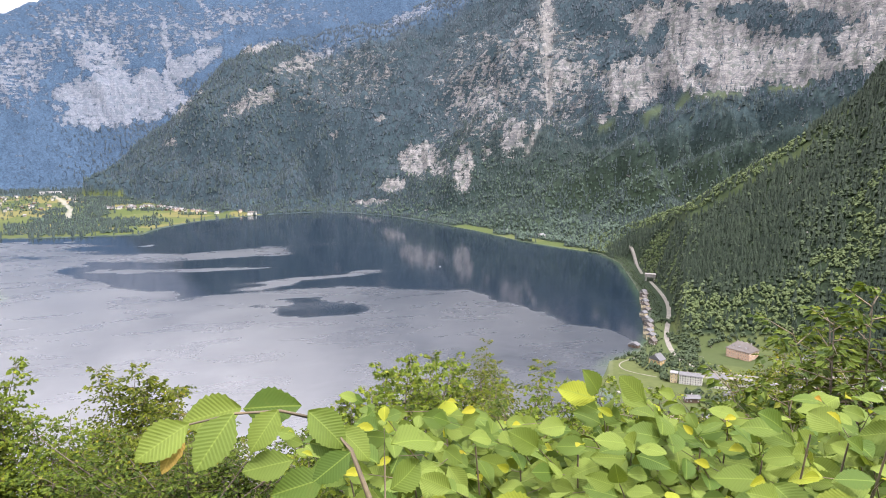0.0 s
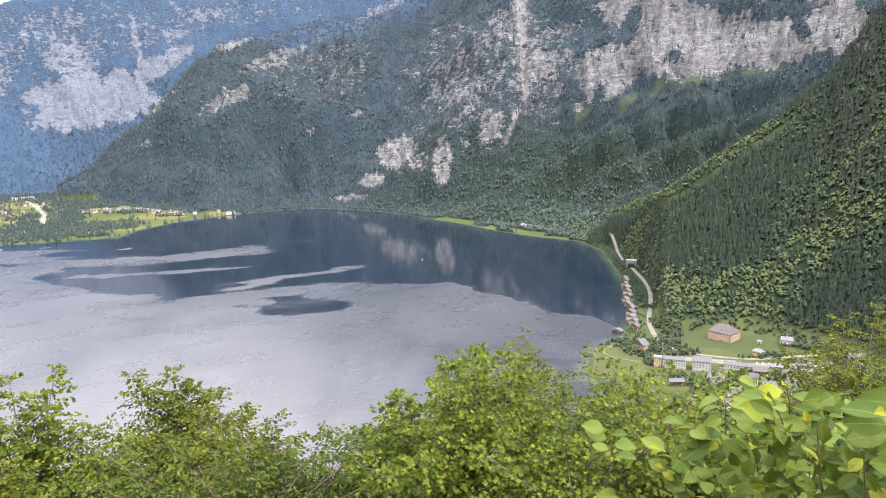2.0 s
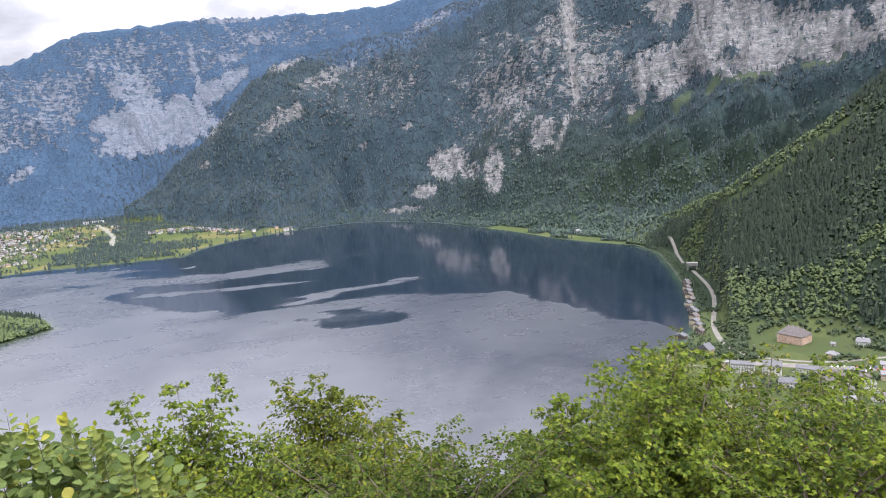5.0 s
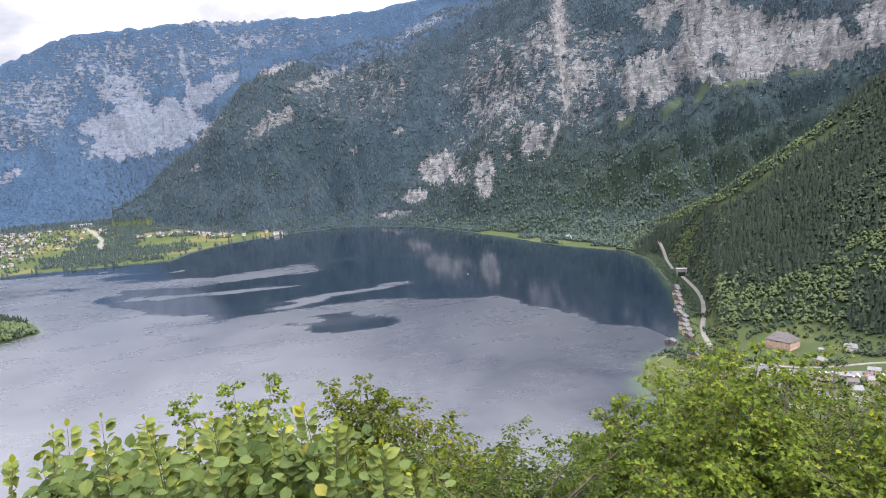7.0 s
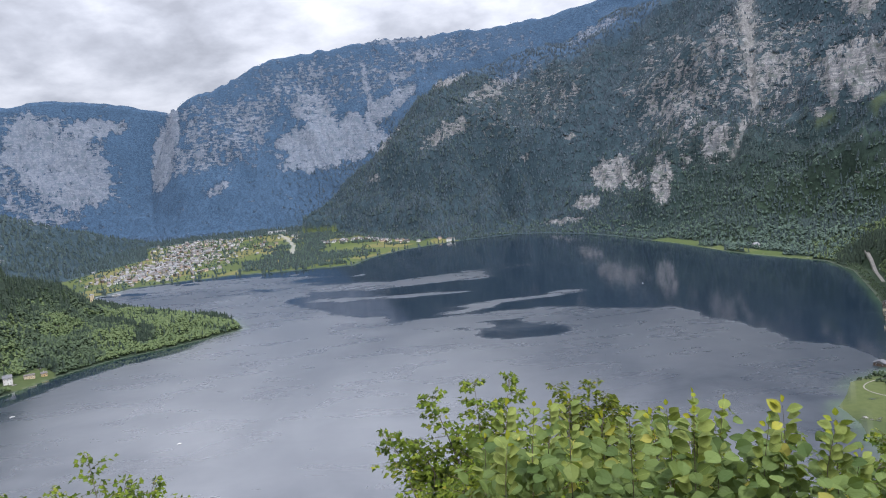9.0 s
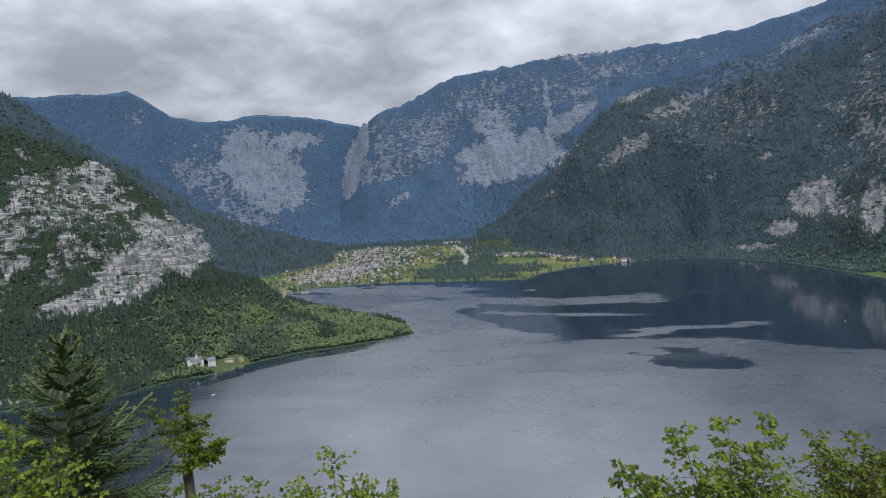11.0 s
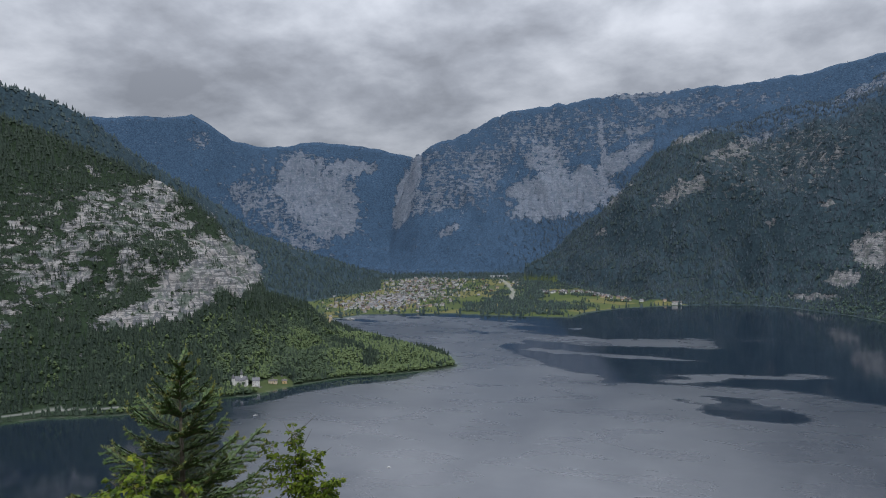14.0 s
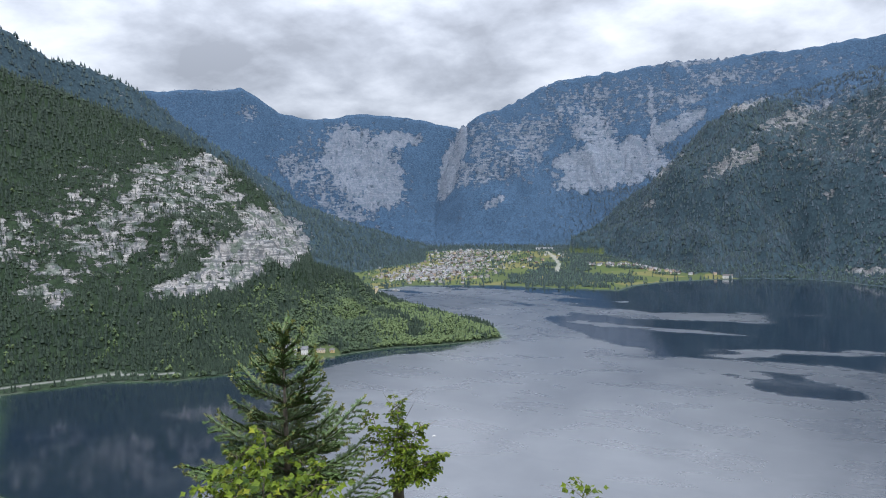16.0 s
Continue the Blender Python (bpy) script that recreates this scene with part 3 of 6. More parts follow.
def cover(x, y, z, sd):
    """How bare, how grassy and how stony the ground is."""
    r, az = np.hypot(x, y), np.degrees(np.arctan2(x, y))
    el = np.degrees(np.arctan2(z - EYE, r))
    n1 = fbm(x / 120, y / 120 + z / 60, 4, 71)
    n2 = fbm(az * 1.2 + 0.6 * el, el * 2.6, 4, 73)
    n3 = fbm(az * r / 1500 + 0.8 * n2, el * r / 6000 + 5, 4, 74)
    ragged = (n1 - 0.5) * 0.55 + (n2 - 0.5) * 0.6 + (n3 - 0.5) * 0.7
    rock = patches(az, el, FAR_ROCK + SIDE_ROCK + MAIN_ROCK + WALL_ROCK + HILL_ROCK + FAINT_ROCK, ragged)
    rock = rock * (1 - 0.9 * patches(az, el, WALL_GREEN, ragged) * (r > 2000))
    gully = np.exp(-((az - np.interp(el, (-1.3, 3.5, 5.9, 10), (23.3, 25.1, 24.7, 24.7)) - 0.7 * (n1 - 0.5)) / (0.16 + 0.05 * np.clip(el, 0, 8))) ** 2) * sstep(el, -1.6, -0.8) * (r > 2000)
    rock = np.maximum(rock, 0.95 * gully)
    gravel = np.clip(gully * 1.1 * sstep(n2 + 0.5 * n3, 0.55, 0.95), 0, 0.35)
    rock = np.where((sd > 15) & (r > 900), rock, 0)
    plain_ = (z < 62 + 16 * (n1 - 0.5)) & (r < 3640 + 260 * (n1 - 0.5)) & (sd > 12) & (r > 2200) & (az > -30) & (az < 1.5) & ~((az < -23.5) & (r > 2900 + 60 * (az + 28))) & (r < np.interp(az, (-12, -10, -8.1, -5.4, -2, 1.5), (9999, 3640, 3330, 3060, 2860, 2790)))
    meadow = np.where(plain_, 1.0, 0.0)
    scree = patches(az, el, SCREE, 0.8 * ragged) * (r > 2000)
    meadow = np.maximum(meadow, 0.6 * scree)
    rock = rock * (1 - 0.8 * scree)
    shore_strip = (sd > 0) & (sd < 60) & (z < 9) & (az > 16) & (az < 28.5) & (r > 1700) & (n1 > 0.44)
    meadow = np.maximum(meadow, np.where(shore_strip, 0.9, 0))
    town = (sd > 0) & (z < 18) & (az > 28) & (az < 52) & (r < 1130) & (r > 500)
    meadow = np.maximum(meadow, np.where(town, 0.82, 0))
    castle_lawn = (sd > 0) & (sd < 55) & (np.hypot(x + 730, y - 1126) < 50)
    meadow = np.maximum(meadow, np.where(castle_lawn, 0.6, 0))
    meadow = np.maximum(meadow, np.where(r < 250, 0.4, 0))
    ridge = (az > 33) & (az < 47) & (r > 1150) & (r < 2000) & (np.abs(el - np.interp(az, MOUNTAINS["right_slope"]["az"], MOUNTAINS["right_slope"]["el"]) + 1.0 + 1.2 * (n1 - 0.5)) < 0.30 + 0.5 * (n2 - 0.4)) & (n3 > 0.40)
    meadow = np.maximum(meadow, np.where(ridge, 0.35, 0))
    beach = (sd > -3) & (sd < 4) & (r > 700)
    gravel = np.maximum(gravel, np.where(beach, 0.12, 0))
    bank = (sd > 42) & (sd < 53) & (az > -56) & (az < -43.5) & (r < 1500)
    gravel = np.where(bank, 0.55, gravel)
    rx = np.interp(y, (2290, 2500, 2662, 2981, 3306, 3516, 3620, 3700), (-500, -560, -595, -655, -757, -844, -909, -960))
    river = (np.abs(x - rx - 14 * (fbm(y / 90, y / 90 + 7.0, 3, 71) - 0.5)) < 6 + 11 * fbm(y / 60, y / 60, 3, 72)) & (y > 2690) & (y < 3700) & plain_
    gravel = np.where(river, 0.62, gravel)
    return rock, meadow * (1 - rock), gravel


# ---- ground: one sheet round the viewpoint ----
_az = np.radians(np.concatenate([np.arange(-180, -58, 2.0), np.arange(-58, 54, 0.18), np.arange(54, 180, 2.0)]))
_r = np.concatenate([[1.5, 3, 5, 8, 12], np.geomspace(17, 900, 40), np.arange(912, 1330, 11.0), np.arange(1330, 1820, 6.5), np.arange(1820, 2200, 11.0), np.arange(2200, 4850, 15.0), [4900, 4990]])
_A, _R = np.meshgrid(_az, _r, indexing="ij")
gx, gy = (_R * np.sin(_A)).ravel(), (_R * np.cos(_A)).ravel()
gz, gsd = terrain(gx, gy)
grock, gmead, ggrav = cover(gx, gy, gz, gsd)
# bedding: the bare rock stands in steps, and the far walls in ribs
_rr = np.hypot(gx, gy)
for bed, amount, sel in ((21.0, 0.85, (_rr > 1250) & (_rr < 1950)), (46.0, 0.28, _rr > 1950)):
    hb = gz / bed + 1.1 * fbm(gx / 130, gy / 130, 3, 51)
    step_ = hb - np.floor(hb)
    gz = gz + np.where(sel, np.clip(1.4 * grock - 0.3, 0, 1) * amount * bed * (sstep(step_, 0.45, 0.85) - step_), 0)
ribs_ = np.abs(2 * fbm(np.degrees(_A.ravel()) * 2.3 + gz / 500, gz / 260, 3, 52) - 1)
gz = gz + np.where(_rr > 1950, grock * 62 * (ribs_ - 0.3), 0)
nA, nR = _A.shape
ii, jj = np.meshgrid(np.arange(nA), np.arange(nR - 1), indexing="ij")
i2 = (ii + 1) % nA
quads = np.stack([ii * nR + jj, ii * nR + jj + 1, i2 * nR + jj + 1, i2 * nR + jj], axis=-1).reshape(-1, 4)
quads = quads[:, ::-1]
c_id = len(gx)
fan = np.stack([np.full(nA, c_id), ((np.arange(nA) + 1) % nA) * nR, np.arange(nA) * nR], axis=-1)
cz = float(terrain(np.array([0.0]), np.array([0.0]))[0][0])
gverts = np.concatenate([np.stack([gx, gy, gz], axis=-1), [[0, 0, cz]]])
ground = new("ground", mesh_np("ground", gverts, [quads, fan], [TERRAIN], {"rock": np.append(grock, 0), "meadow": np.append(gmead, 0), "gravel": np.append(ggrav, 0), "haze": np.append(sstep(np.hypot(gx, gy), 3800, 3950), 0), "far": np.append(sstep(np.hypot(gx, gy), 1900, 2700) * (1 - 0.7 * sstep(np.degrees(_A.ravel()), 5, 26) * (1 - sstep(gz, 120, 430))), 0)}))
tagged(ground, "valley ground with steep forested slopes, limestone cliffs and meadows", "ground", kind="structure")

# ---- lake ----
wx, wy = np.meshgrid(np.arange(-1500, 1301, 14.0), np.arange(200, 2901, 14.0), indexing="ij")
fx_, fy_ = wx.ravel(), wy.ravel()
# wind: still water under the far mountain, ripples on the near half, and long bands crossing between them
wob = 170 * (fbm(fx_ / 170, fy_ / 60, 5, 80) - 0.5)
edge_y = np.interp(fx_, (-700, -289, -105, 60, 226, 416, 473, 531, 560), (2100, 1480, 1300, 1330, 1310, 1225, 1010, 890, 500))
calm_v = sstep(fy_ + wob - edge_y, -45, 60)


# cloud glints put in as raised IOR: x, y, half sizes, how strong
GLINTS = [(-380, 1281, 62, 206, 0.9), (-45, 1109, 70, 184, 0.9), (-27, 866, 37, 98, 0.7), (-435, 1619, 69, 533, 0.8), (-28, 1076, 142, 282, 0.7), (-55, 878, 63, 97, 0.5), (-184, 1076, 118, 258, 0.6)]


def band(pts, half):
    px_, py_ = [p[0] for p in pts], [p[1] for p in pts]
    mid = np.interp(fx_, px_, py_)
    taper = sstep(fx_, px_[0] - 120, px_[0] + 60) * (1 - sstep(fx_, px_[-1] - 60, px_[-1] + 60))
    ragged = 0.45 + 1.1 * fbm(fx_ / 75, fy_ / 34, 4, 89)
    return (1 - sstep(np.abs(fy_ + 0.7 * wob - mid) / ragged, 0.0, half * 1.5)) * taper


streaks = np.maximum(band([(-700, 2080), (-500, 1960), (-355, 1850), (-135, 1812), (94, 1835)], 62 + 30 * fbm(fx_ / 90, fy_ / 90, 3, 82)), band([(20, 1390), (130, 1446), (270, 1472)], 26))
streaks = np.maximum(streaks, 0.8 * band([(-650, 1750), (-400, 1700), (-150, 1640), (60, 1600)], 34) * (fbm(fx_ / 120, fy_ / 70, 3, 83) > 0.5))
streaks = np.maximum(streaks, 0.9 * sstep(fbm(fx_ / 260, fy_ / 150, 4, 84), 0.56, 0.64) * (fx_ < -250) * (fy_ > 1500))
calm_v = calm_v * (1 - streaks)
wob2 = 150 * (fbm(fx_ / 60, fy_ / 26, 4, 88) - 0.5)
pool = 0.95 * (1 - sstep(((fx_ - 118 + wob2) / 100) ** 2 + ((fy_ + 0.9 * wob + 0.3 * wob2 - 1190 + 0.25 * (fx_ - 118)) / 66) ** 2, 0.3, 1.2))
lee = 1 - sstep(fx_ + 0.58 * fy_ + 0.6 * wob, -160, -60)
calm_v = np.maximum(np.maximum(calm_v, pool), lee)
w_sd = shore_distance(fx_, fy_)
calm_v = np.maximum(calm_v, sstep(w_sd + 0.25 * wob, -80, -45) * (1 - sstep(fx_, -540, -420)) * (fy_ < 1500))
calm_v = np.maximum(calm_v, 0.95 * sstep(w_sd + 0.9 * wob, -250, -150) * (fy_ > 1950) * (fx_ < -200) * sstep(fbm(fx_ / 200, fy_ / 90, 3, 94), 0.38, 0.5))
shallow_v = 0.8 * sstep(w_sd, -15, -2) * (0.5 + 0.8 * (fbm(fx_ / 60, fy_ / 60, 3, 85) - 0.3))
calm_v = np.clip((calm_v + 0.5 * (fbm(fx_ / 190, fy_ / 60, 5, 86) - 0.5) + 0.35 * (fbm(fx_ / 600, fy_ / 260, 3, 87) - 0.5) - 0.2) / 0.8, 0, 1)
# a broad brighter band, added to the placed glints
gd = (fx_ + 60 + 0.22 * (fy_ - 700)) / 1.02 + 1.2 * wob
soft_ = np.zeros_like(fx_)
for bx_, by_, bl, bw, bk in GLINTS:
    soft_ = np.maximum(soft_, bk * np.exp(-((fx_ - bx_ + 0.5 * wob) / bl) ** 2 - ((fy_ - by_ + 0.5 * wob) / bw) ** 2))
gleam_v = (1 - sstep(np.abs(gd + 120), 60, 330)) * sstep(fy_, 500, 800) * (1 - sstep(fy_, 1500, 1950)) * (0.55 + 0.9 * (fbm(fx_ / 240, fy_ / 200, 4, 93) - 0.3)) * (1 - calm_v)
nW = wx.shape
a_, b2 = np.meshgrid(np.arange(nW[0] - 1), np.arange(nW[1] - 1), indexing="ij")
wq = np.stack([a_ * nW[1] + b2, (a_ + 1) * nW[1] + b2, (a_ + 1) * nW[1] + b2 + 1, a_ * nW[1] + b2 + 1], axis=-1).reshape(-1, 4)
lake = new("water", mesh_np("water", np.stack([fx_, fy_, np.zeros_like(fx_)], axis=-1), [wq], [WATER], {"calm": calm_v, "gleam": np.clip(np.maximum(np.maximum(gleam_v, soft_), 0.9 * streaks), 0, 1), "shallow": np.clip(shallow_v, 0, 1)}))
tagged(lake, "dark green-blue mountain lake with wind streaks", "lake", kind="structure")


# ---- forests ----
def cone_tree(levels, sides, rs, flare):
    """A spruce: stacked jagged skirts round the stem, height 1."""
    v, f = [], []
    for k in range(levels):
        z0, z1 = 0.08 + 0.86 * k / levels, 0.08 + 0.86 * (k + 1) / levels + 0.12
        rad = flare * (1 - 0.82 * k / levels)
        o = len(v)
        for s_ in range(sides):
            a = 2 * math.pi * (s_ + 0.5 * (k % 2)) / sides
            q = rad * rs.uniform(0.7, 1.2)
            v.append((q * math.cos(a), q * math.sin(a), z0 + rs.uniform(-0.04, 0.04)))
        v.append((0, 0, min(z1, 1.0)))
        for s_ in range(sides):
            f.append((o + s_, o + (s_ + 1) % sides, o + sides))
    return np.array(v), np.array(f)


def round_tree(rs, lumps=3):
    """A broad crown: several uneven lumps of leaves, height 1."""
    V, F = [], []
    for k in range(lumps):
        a = 6.283 * k / (lumps - 1) + rs.uniform(-0.5, 0.5)
        d, zc_, r = (0.0, 0.68, 0.3) if k == lumps - 1 else (rs.uniform(0.16, 0.3), rs.uniform(0.32, 0.55), rs.uniform(0.2, 0.3))
        o = len(V)
        for ax in ((1, 0, 0), (0, 1, 0), (-1, 0, 0), (0, -1, 0), (0, 0, 1.05), (0, 0, -1)):
            q = r * rs.uniform(0.8, 1.25)
            tw = 0.7 * k
            V.append((d * math.cos(a) + q * (ax[0] * math.cos(tw) - ax[1] * math.sin(tw)), d * math.sin(a) + q * (ax[0] * math.sin(tw) + ax[1] * math.cos(tw)), zc_ + q * ax[2] + rs.uniform(-0.05, 0.05)))
        for j in range(4):
            F += [(o + j, o + (j + 1) % 4, o + 4), (o + (j + 1) % 4, o + j, o + 5)]
    return np.array(V), np.array(F)


def scatter(n, az0, az1, r0, r1, rs):
    az = np.radians(rs.uniform(az0, az1, n))
    r = np.sqrt(rs.uniform(r0 * r0, r1 * r1, n))
    return r * np.sin(az), r * np.cos(az)


def forest(name, label, templates, pts, heights, mat, rs):
    """One joined wood of many trees."""
    V, F, off = [], [], 0
    pick = rs.integers(0, len(templates), len(pts))
    for k, (tv, tf) in enumerate(templates):
        sel = pick == k
        p, h = pts[sel], heights[sel]
        if not len(p):
            continue
        a = rs.uniform(0, 6.283, len(p))
        wdt = h * rs.uniform(0.8, 1.25, len(p))
        x = (tv[None, :, 0] * np.cos(a)[:, None] - tv[None, :, 1] * np.sin(a)[:, None]) * wdt[:, None] + p[:, None, 0]
        y = (tv[None, :, 0] * np.sin(a)[:, None] + tv[None, :, 1] * np.cos(a)[:, None]) * wdt[:, None] + p[:, None, 1]
        z = tv[None, :, 2] * h[:, None] + p[:, None, 2]
        V.append(np.stack([x, y, z], axis=-1).reshape(-1, 3))
        F.append((tf[None] + off + (np.arange(len(p)) * len(tv))[:, None, None]).reshape(-1, 3))
        off += len(p) * len(tv)
    ob = new(name, mesh_np(name, np.concatenate(V), [np.concatenate(F)], [mat], smooth=False))
    return tagged(ob, label, "forest", kind="stuff")


rs = np.random.default_rng(7)
SP_NEAR = [cone_tree(2, 6, rs, 0.21) for _ in range(4)]
SP_FAR = [cone_tree(2, 4, rs, 0.25) for _ in range(4)]
SP_TINY = [cone_tree(1, 5, rs, 0.27) for _ in range(4)]
RD = [round_tree(rs) for _ in range(5)]


def wood(n, az0, az1, r0, r1, seed):
    """Points where trees stand: thinned on bare rock, none on meadows or water."""
    q = np.random.default_rng(seed)
    x, y = scatter(n, az0, az1, r0, r1, q)
    z, sd = terrain(x, y)
    rock, mead, grav = cover(x, y, z, sd)
    az = np.degrees(np.arctan2(x, y))
    keep = (sd > 8) & ~((sd > 14) & (sd < 62) & (az > -56) & (az < -42)) & ~((az < np.interp(np.hypot(x, y), (964, 1025, 1160, 1309, 1398, 1527, 1710), (35.95, 35.6, 35.5, 35.1, 34.35, 33.2, 32.4))) & (np.hypot(x, y) < 1730) & (az > 29)) & (q.uniform(0, 1, n) > np.where(np.hypot(x, y) < 2000, 0.96 * sstep(rock + 1.3 * (fbm(x / 22, y / 22 + z / 9, 3, 99) - 0.5), 0.42, 0.78), 0.97 * sstep(rock + 1.5 * (fbm(x / 26, y / 26 + z / 9, 3, 99) - 0.5), 0.22, 0.62))) & (mead < 0.3) & (grav < 0.4)
    return np.stack([x, y, z - 0.5], axis=-1)[keep], q


# near woods: the slope behind the lakeside town, the cliff hill and the peninsula
pn, q = wood(40000, -58, -9, 1180, 2150, 11)
pn2, q = wood(13000, -46, -11, 1180, 1650, 15)
pn = np.concatenate([pn, pn2])
paz = np.degrees(np.arctan2(pn[:, 0], pn[:, 1]))
low = sstep(-pn[:, 2] + 75 * (fbm(pn[:, 0] / 90, pn[:, 1] / 90, 3, 90) - 0.5), -135, -60) * (0.35 + 0.65 * sstep(paz, -43, -33))
patch_ = fbm(pn[:, 0] / 60, pn[:, 1] / 60, 3, 97)
mixd = q.uniform(0, 1, len(pn)) < np.clip(low, 0, 1) * sstep(patch_ + 0.12 * sstep(paz, -38, -32), 0.36, 0.50) * 0.92 + 0.02
sunny = mixd & (patch_ + 0.25 * sstep(paz, -31, -25) + q.uniform(-0.08, 0.08, len(pn)) > 0.58)
forest("mixed_wood", "broadleaved wood under the cliff hill", RD, pn[mixd & ~sunny], q.uniform(6, 13, (mixd & ~sunny).sum()), BROAD, q)
forest("mixed_wood", "light green ash wood on the wooded peninsula", RD, pn[sunny], q.uniform(6, 12, sunny.sum()), ASH, q)
prock = cover(pn[:, 0], pn[:, 1], pn[:, 2], shore_distance(pn[:, 0], pn[:, 1]))[0]
forest("spruce_wood", "dark spruce wood on the cliff hill", SP_NEAR, pn[~mixd], q.uniform(9, 21, (~mixd).sum()) * (1 - 0.5 * np.clip(1.6 * prock[~mixd], 0, 1)), SPRUCE, q)
pn, q = wood(30000, 28, 54, 900, 2000, 12)
patch_ = fbm(pn[:, 0] / 110, pn[:, 1] / 110, 4, 91) + 0.12 * (1 - sstep(pn[:, 2], 20, 160)) + 0.1 * sstep(-np.degrees(np.arctan2(pn[:, 0], pn[:, 1])), -39, -33)
paz, pel = np.degrees(np.arctan2(pn[:, 0], pn[:, 1])), np.degrees(np.arctan2(pn[:, 2] - EYE, np.hypot(pn[:, 0], pn[:, 1])))
crest_ = np.interp(paz, MOUNTAINS["right_slope"]["az"], MOUNTAINS["right_slope"]["el"]) - pel + 1.1 * (fbm(pn[:, 0] / 70, pn[:, 1] / 70, 3, 89) - 0.5)
bright = ((crest_ < 0.8) & (paz < 44)) | (np.hypot((pn[:, 0] - 720) / 70, (pn[:, 1] - 790) / 45) < 1) | (patch_ > 0.73)
mixd = (q.uniform(0, 1, len(pn)) < 0.10 + 0.45 * sstep(patch_, 0.5, 0.66)) | (bright & (q.uniform(0, 1, len(pn)) < 0.85))
forest("mixed_wood", "broadleaved wood among spruces on the slope above town", RD, pn[mixd & ~bright], q.uniform(6, 12, (mixd & ~bright).sum()), BROAD, q)
forest("mixed_wood", "bright young ash wood along the crest above town", RD, pn[mixd & bright], q.uniform(5, 10, (mixd & bright).sum()), ASH, q)
forest("spruce_wood", "dark spruce wood on the slope above town", SP_NEAR, pn[~mixd], q.uniform(10, 22, (~mixd).sum()), SPRUCE, q)
# far woods on the mountains, in leaf and needle colours tinted for haze
pn, q = wood(62000, -14, 52, 1800, 4300, 13)
pn = pn[q.uniform(0, 1, len(pn)) < sstep(np.degrees(np.arctan2(pn[:, 0], pn[:, 1])), -14, -6)]
pn2, q = wood(15000, 10, 48, 1850, 2900, 16)
pn = np.concatenate([pn, pn2])
paz = np.degrees(np.arctan2(pn[:, 0], pn[:, 1]))
mixd = q.uniform(0, 1, len(pn)) < np.where(pn[:, 2] < 40, 0.35, 0.015) + 0.42 * sstep(paz, 6, 26) * (1 - sstep(pn[:, 2] + 260 * (fbm(pn[:, 0] / 140, pn[:, 1] / 140, 3, 98) - 0.5), 120, 320))
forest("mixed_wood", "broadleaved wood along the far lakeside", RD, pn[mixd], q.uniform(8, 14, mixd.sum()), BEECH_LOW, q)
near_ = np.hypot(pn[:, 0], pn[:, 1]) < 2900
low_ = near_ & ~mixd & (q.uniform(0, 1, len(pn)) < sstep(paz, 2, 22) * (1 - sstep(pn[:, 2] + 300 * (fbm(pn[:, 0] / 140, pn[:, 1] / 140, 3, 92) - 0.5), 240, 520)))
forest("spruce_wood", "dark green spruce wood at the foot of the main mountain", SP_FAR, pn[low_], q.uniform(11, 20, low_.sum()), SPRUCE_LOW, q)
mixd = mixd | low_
forest("spruce_wood", "spruce wood on the main mountain, tinted blue for haze", SP_FAR, pn[~mixd & near_], q.uniform(12, 20, (~mixd & near_).sum()), SPRUCE_HAZE, q)
forest("spruce_wood", "spruce wood high on the main mountain, tinted blue for haze", SP_TINY, pn[~mixd & ~near_], q.uniform(11, 18, (~mixd & ~near_).sum()), SPRUCE_HAZE, q)
pn, q = wood(42000, -58, 14, 2150, 4850, 14)
pn = pn[q.uniform(0, 1, len(pn)) > sstep(np.degrees(np.arctan2(pn[:, 0], pn[:, 1])), 2, 14)]
high = np.hypot(pn[:, 0], pn[:, 1]) > 3850
top_ = np.hypot(pn[:, 0], pn[:, 1]) > 4520
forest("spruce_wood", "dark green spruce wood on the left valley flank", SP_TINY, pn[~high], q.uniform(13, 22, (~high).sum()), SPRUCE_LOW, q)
forest("pine_wood", "conifer wood on the distant walls, tinted blue-grey for haze", SP_TINY, pn[high], q.uniform(7, 13, high.sum()) * np.where(top_[high], 0.5, 1), NEEDLES_HAZE, q)


# ---- small helpers for things ----
def part(name, me, parent, label="", m=None):
    ob = new(name, me)
    ob.parent = parent
    if m is not None:
        ob.matrix_basis = m
    if label:
        tagged(ob, label)
    return ob


def thing(name, label, category, m, group=""):
    return_ob = new(name)
    return_ob.matrix_basis = m
    return_ob.empty_display_size = 0.5
    return tagged(return_ob, label, category, group)


def ground_z(x, y):
    return float(terrain(np.array([float(x)]), np.array([float(y)]))[0][0])


def box_mesh(name, boxes, mats, bevel=0.0):
    """Boxes (x0, y0, z0, x1, y1, z1[, material]) joined into one mesh."""
    bm = bmesh.new()
    for bx in boxes:
        r = bmesh.ops.create_cube(bm, size=1.0)
        c = [(bx[k] + bx[k + 3]) / 2 for k in range(3)]
        s_ = [abs(bx[k + 3] - bx[k]) for k in range(3)]
        for v in r["verts"]:
            v.co = Vector([v.co[k] * s_[k] + c[k] for k in range(3)])
        if len(bx) > 6:
            for fc in {f for v in r["verts"] for f in v.link_faces}:
                fc.material_index = bx[6]
    if bevel:
        bmesh.ops.bevel(bm, geom=bm.edges[:], offset=bevel, segments=1, affect="EDGES")
    me = bpy.data.meshes.new(name)
    bm.to_mesh(me)
    bm.free()
    for m in mats:
        me.materials.append(m)
    return me


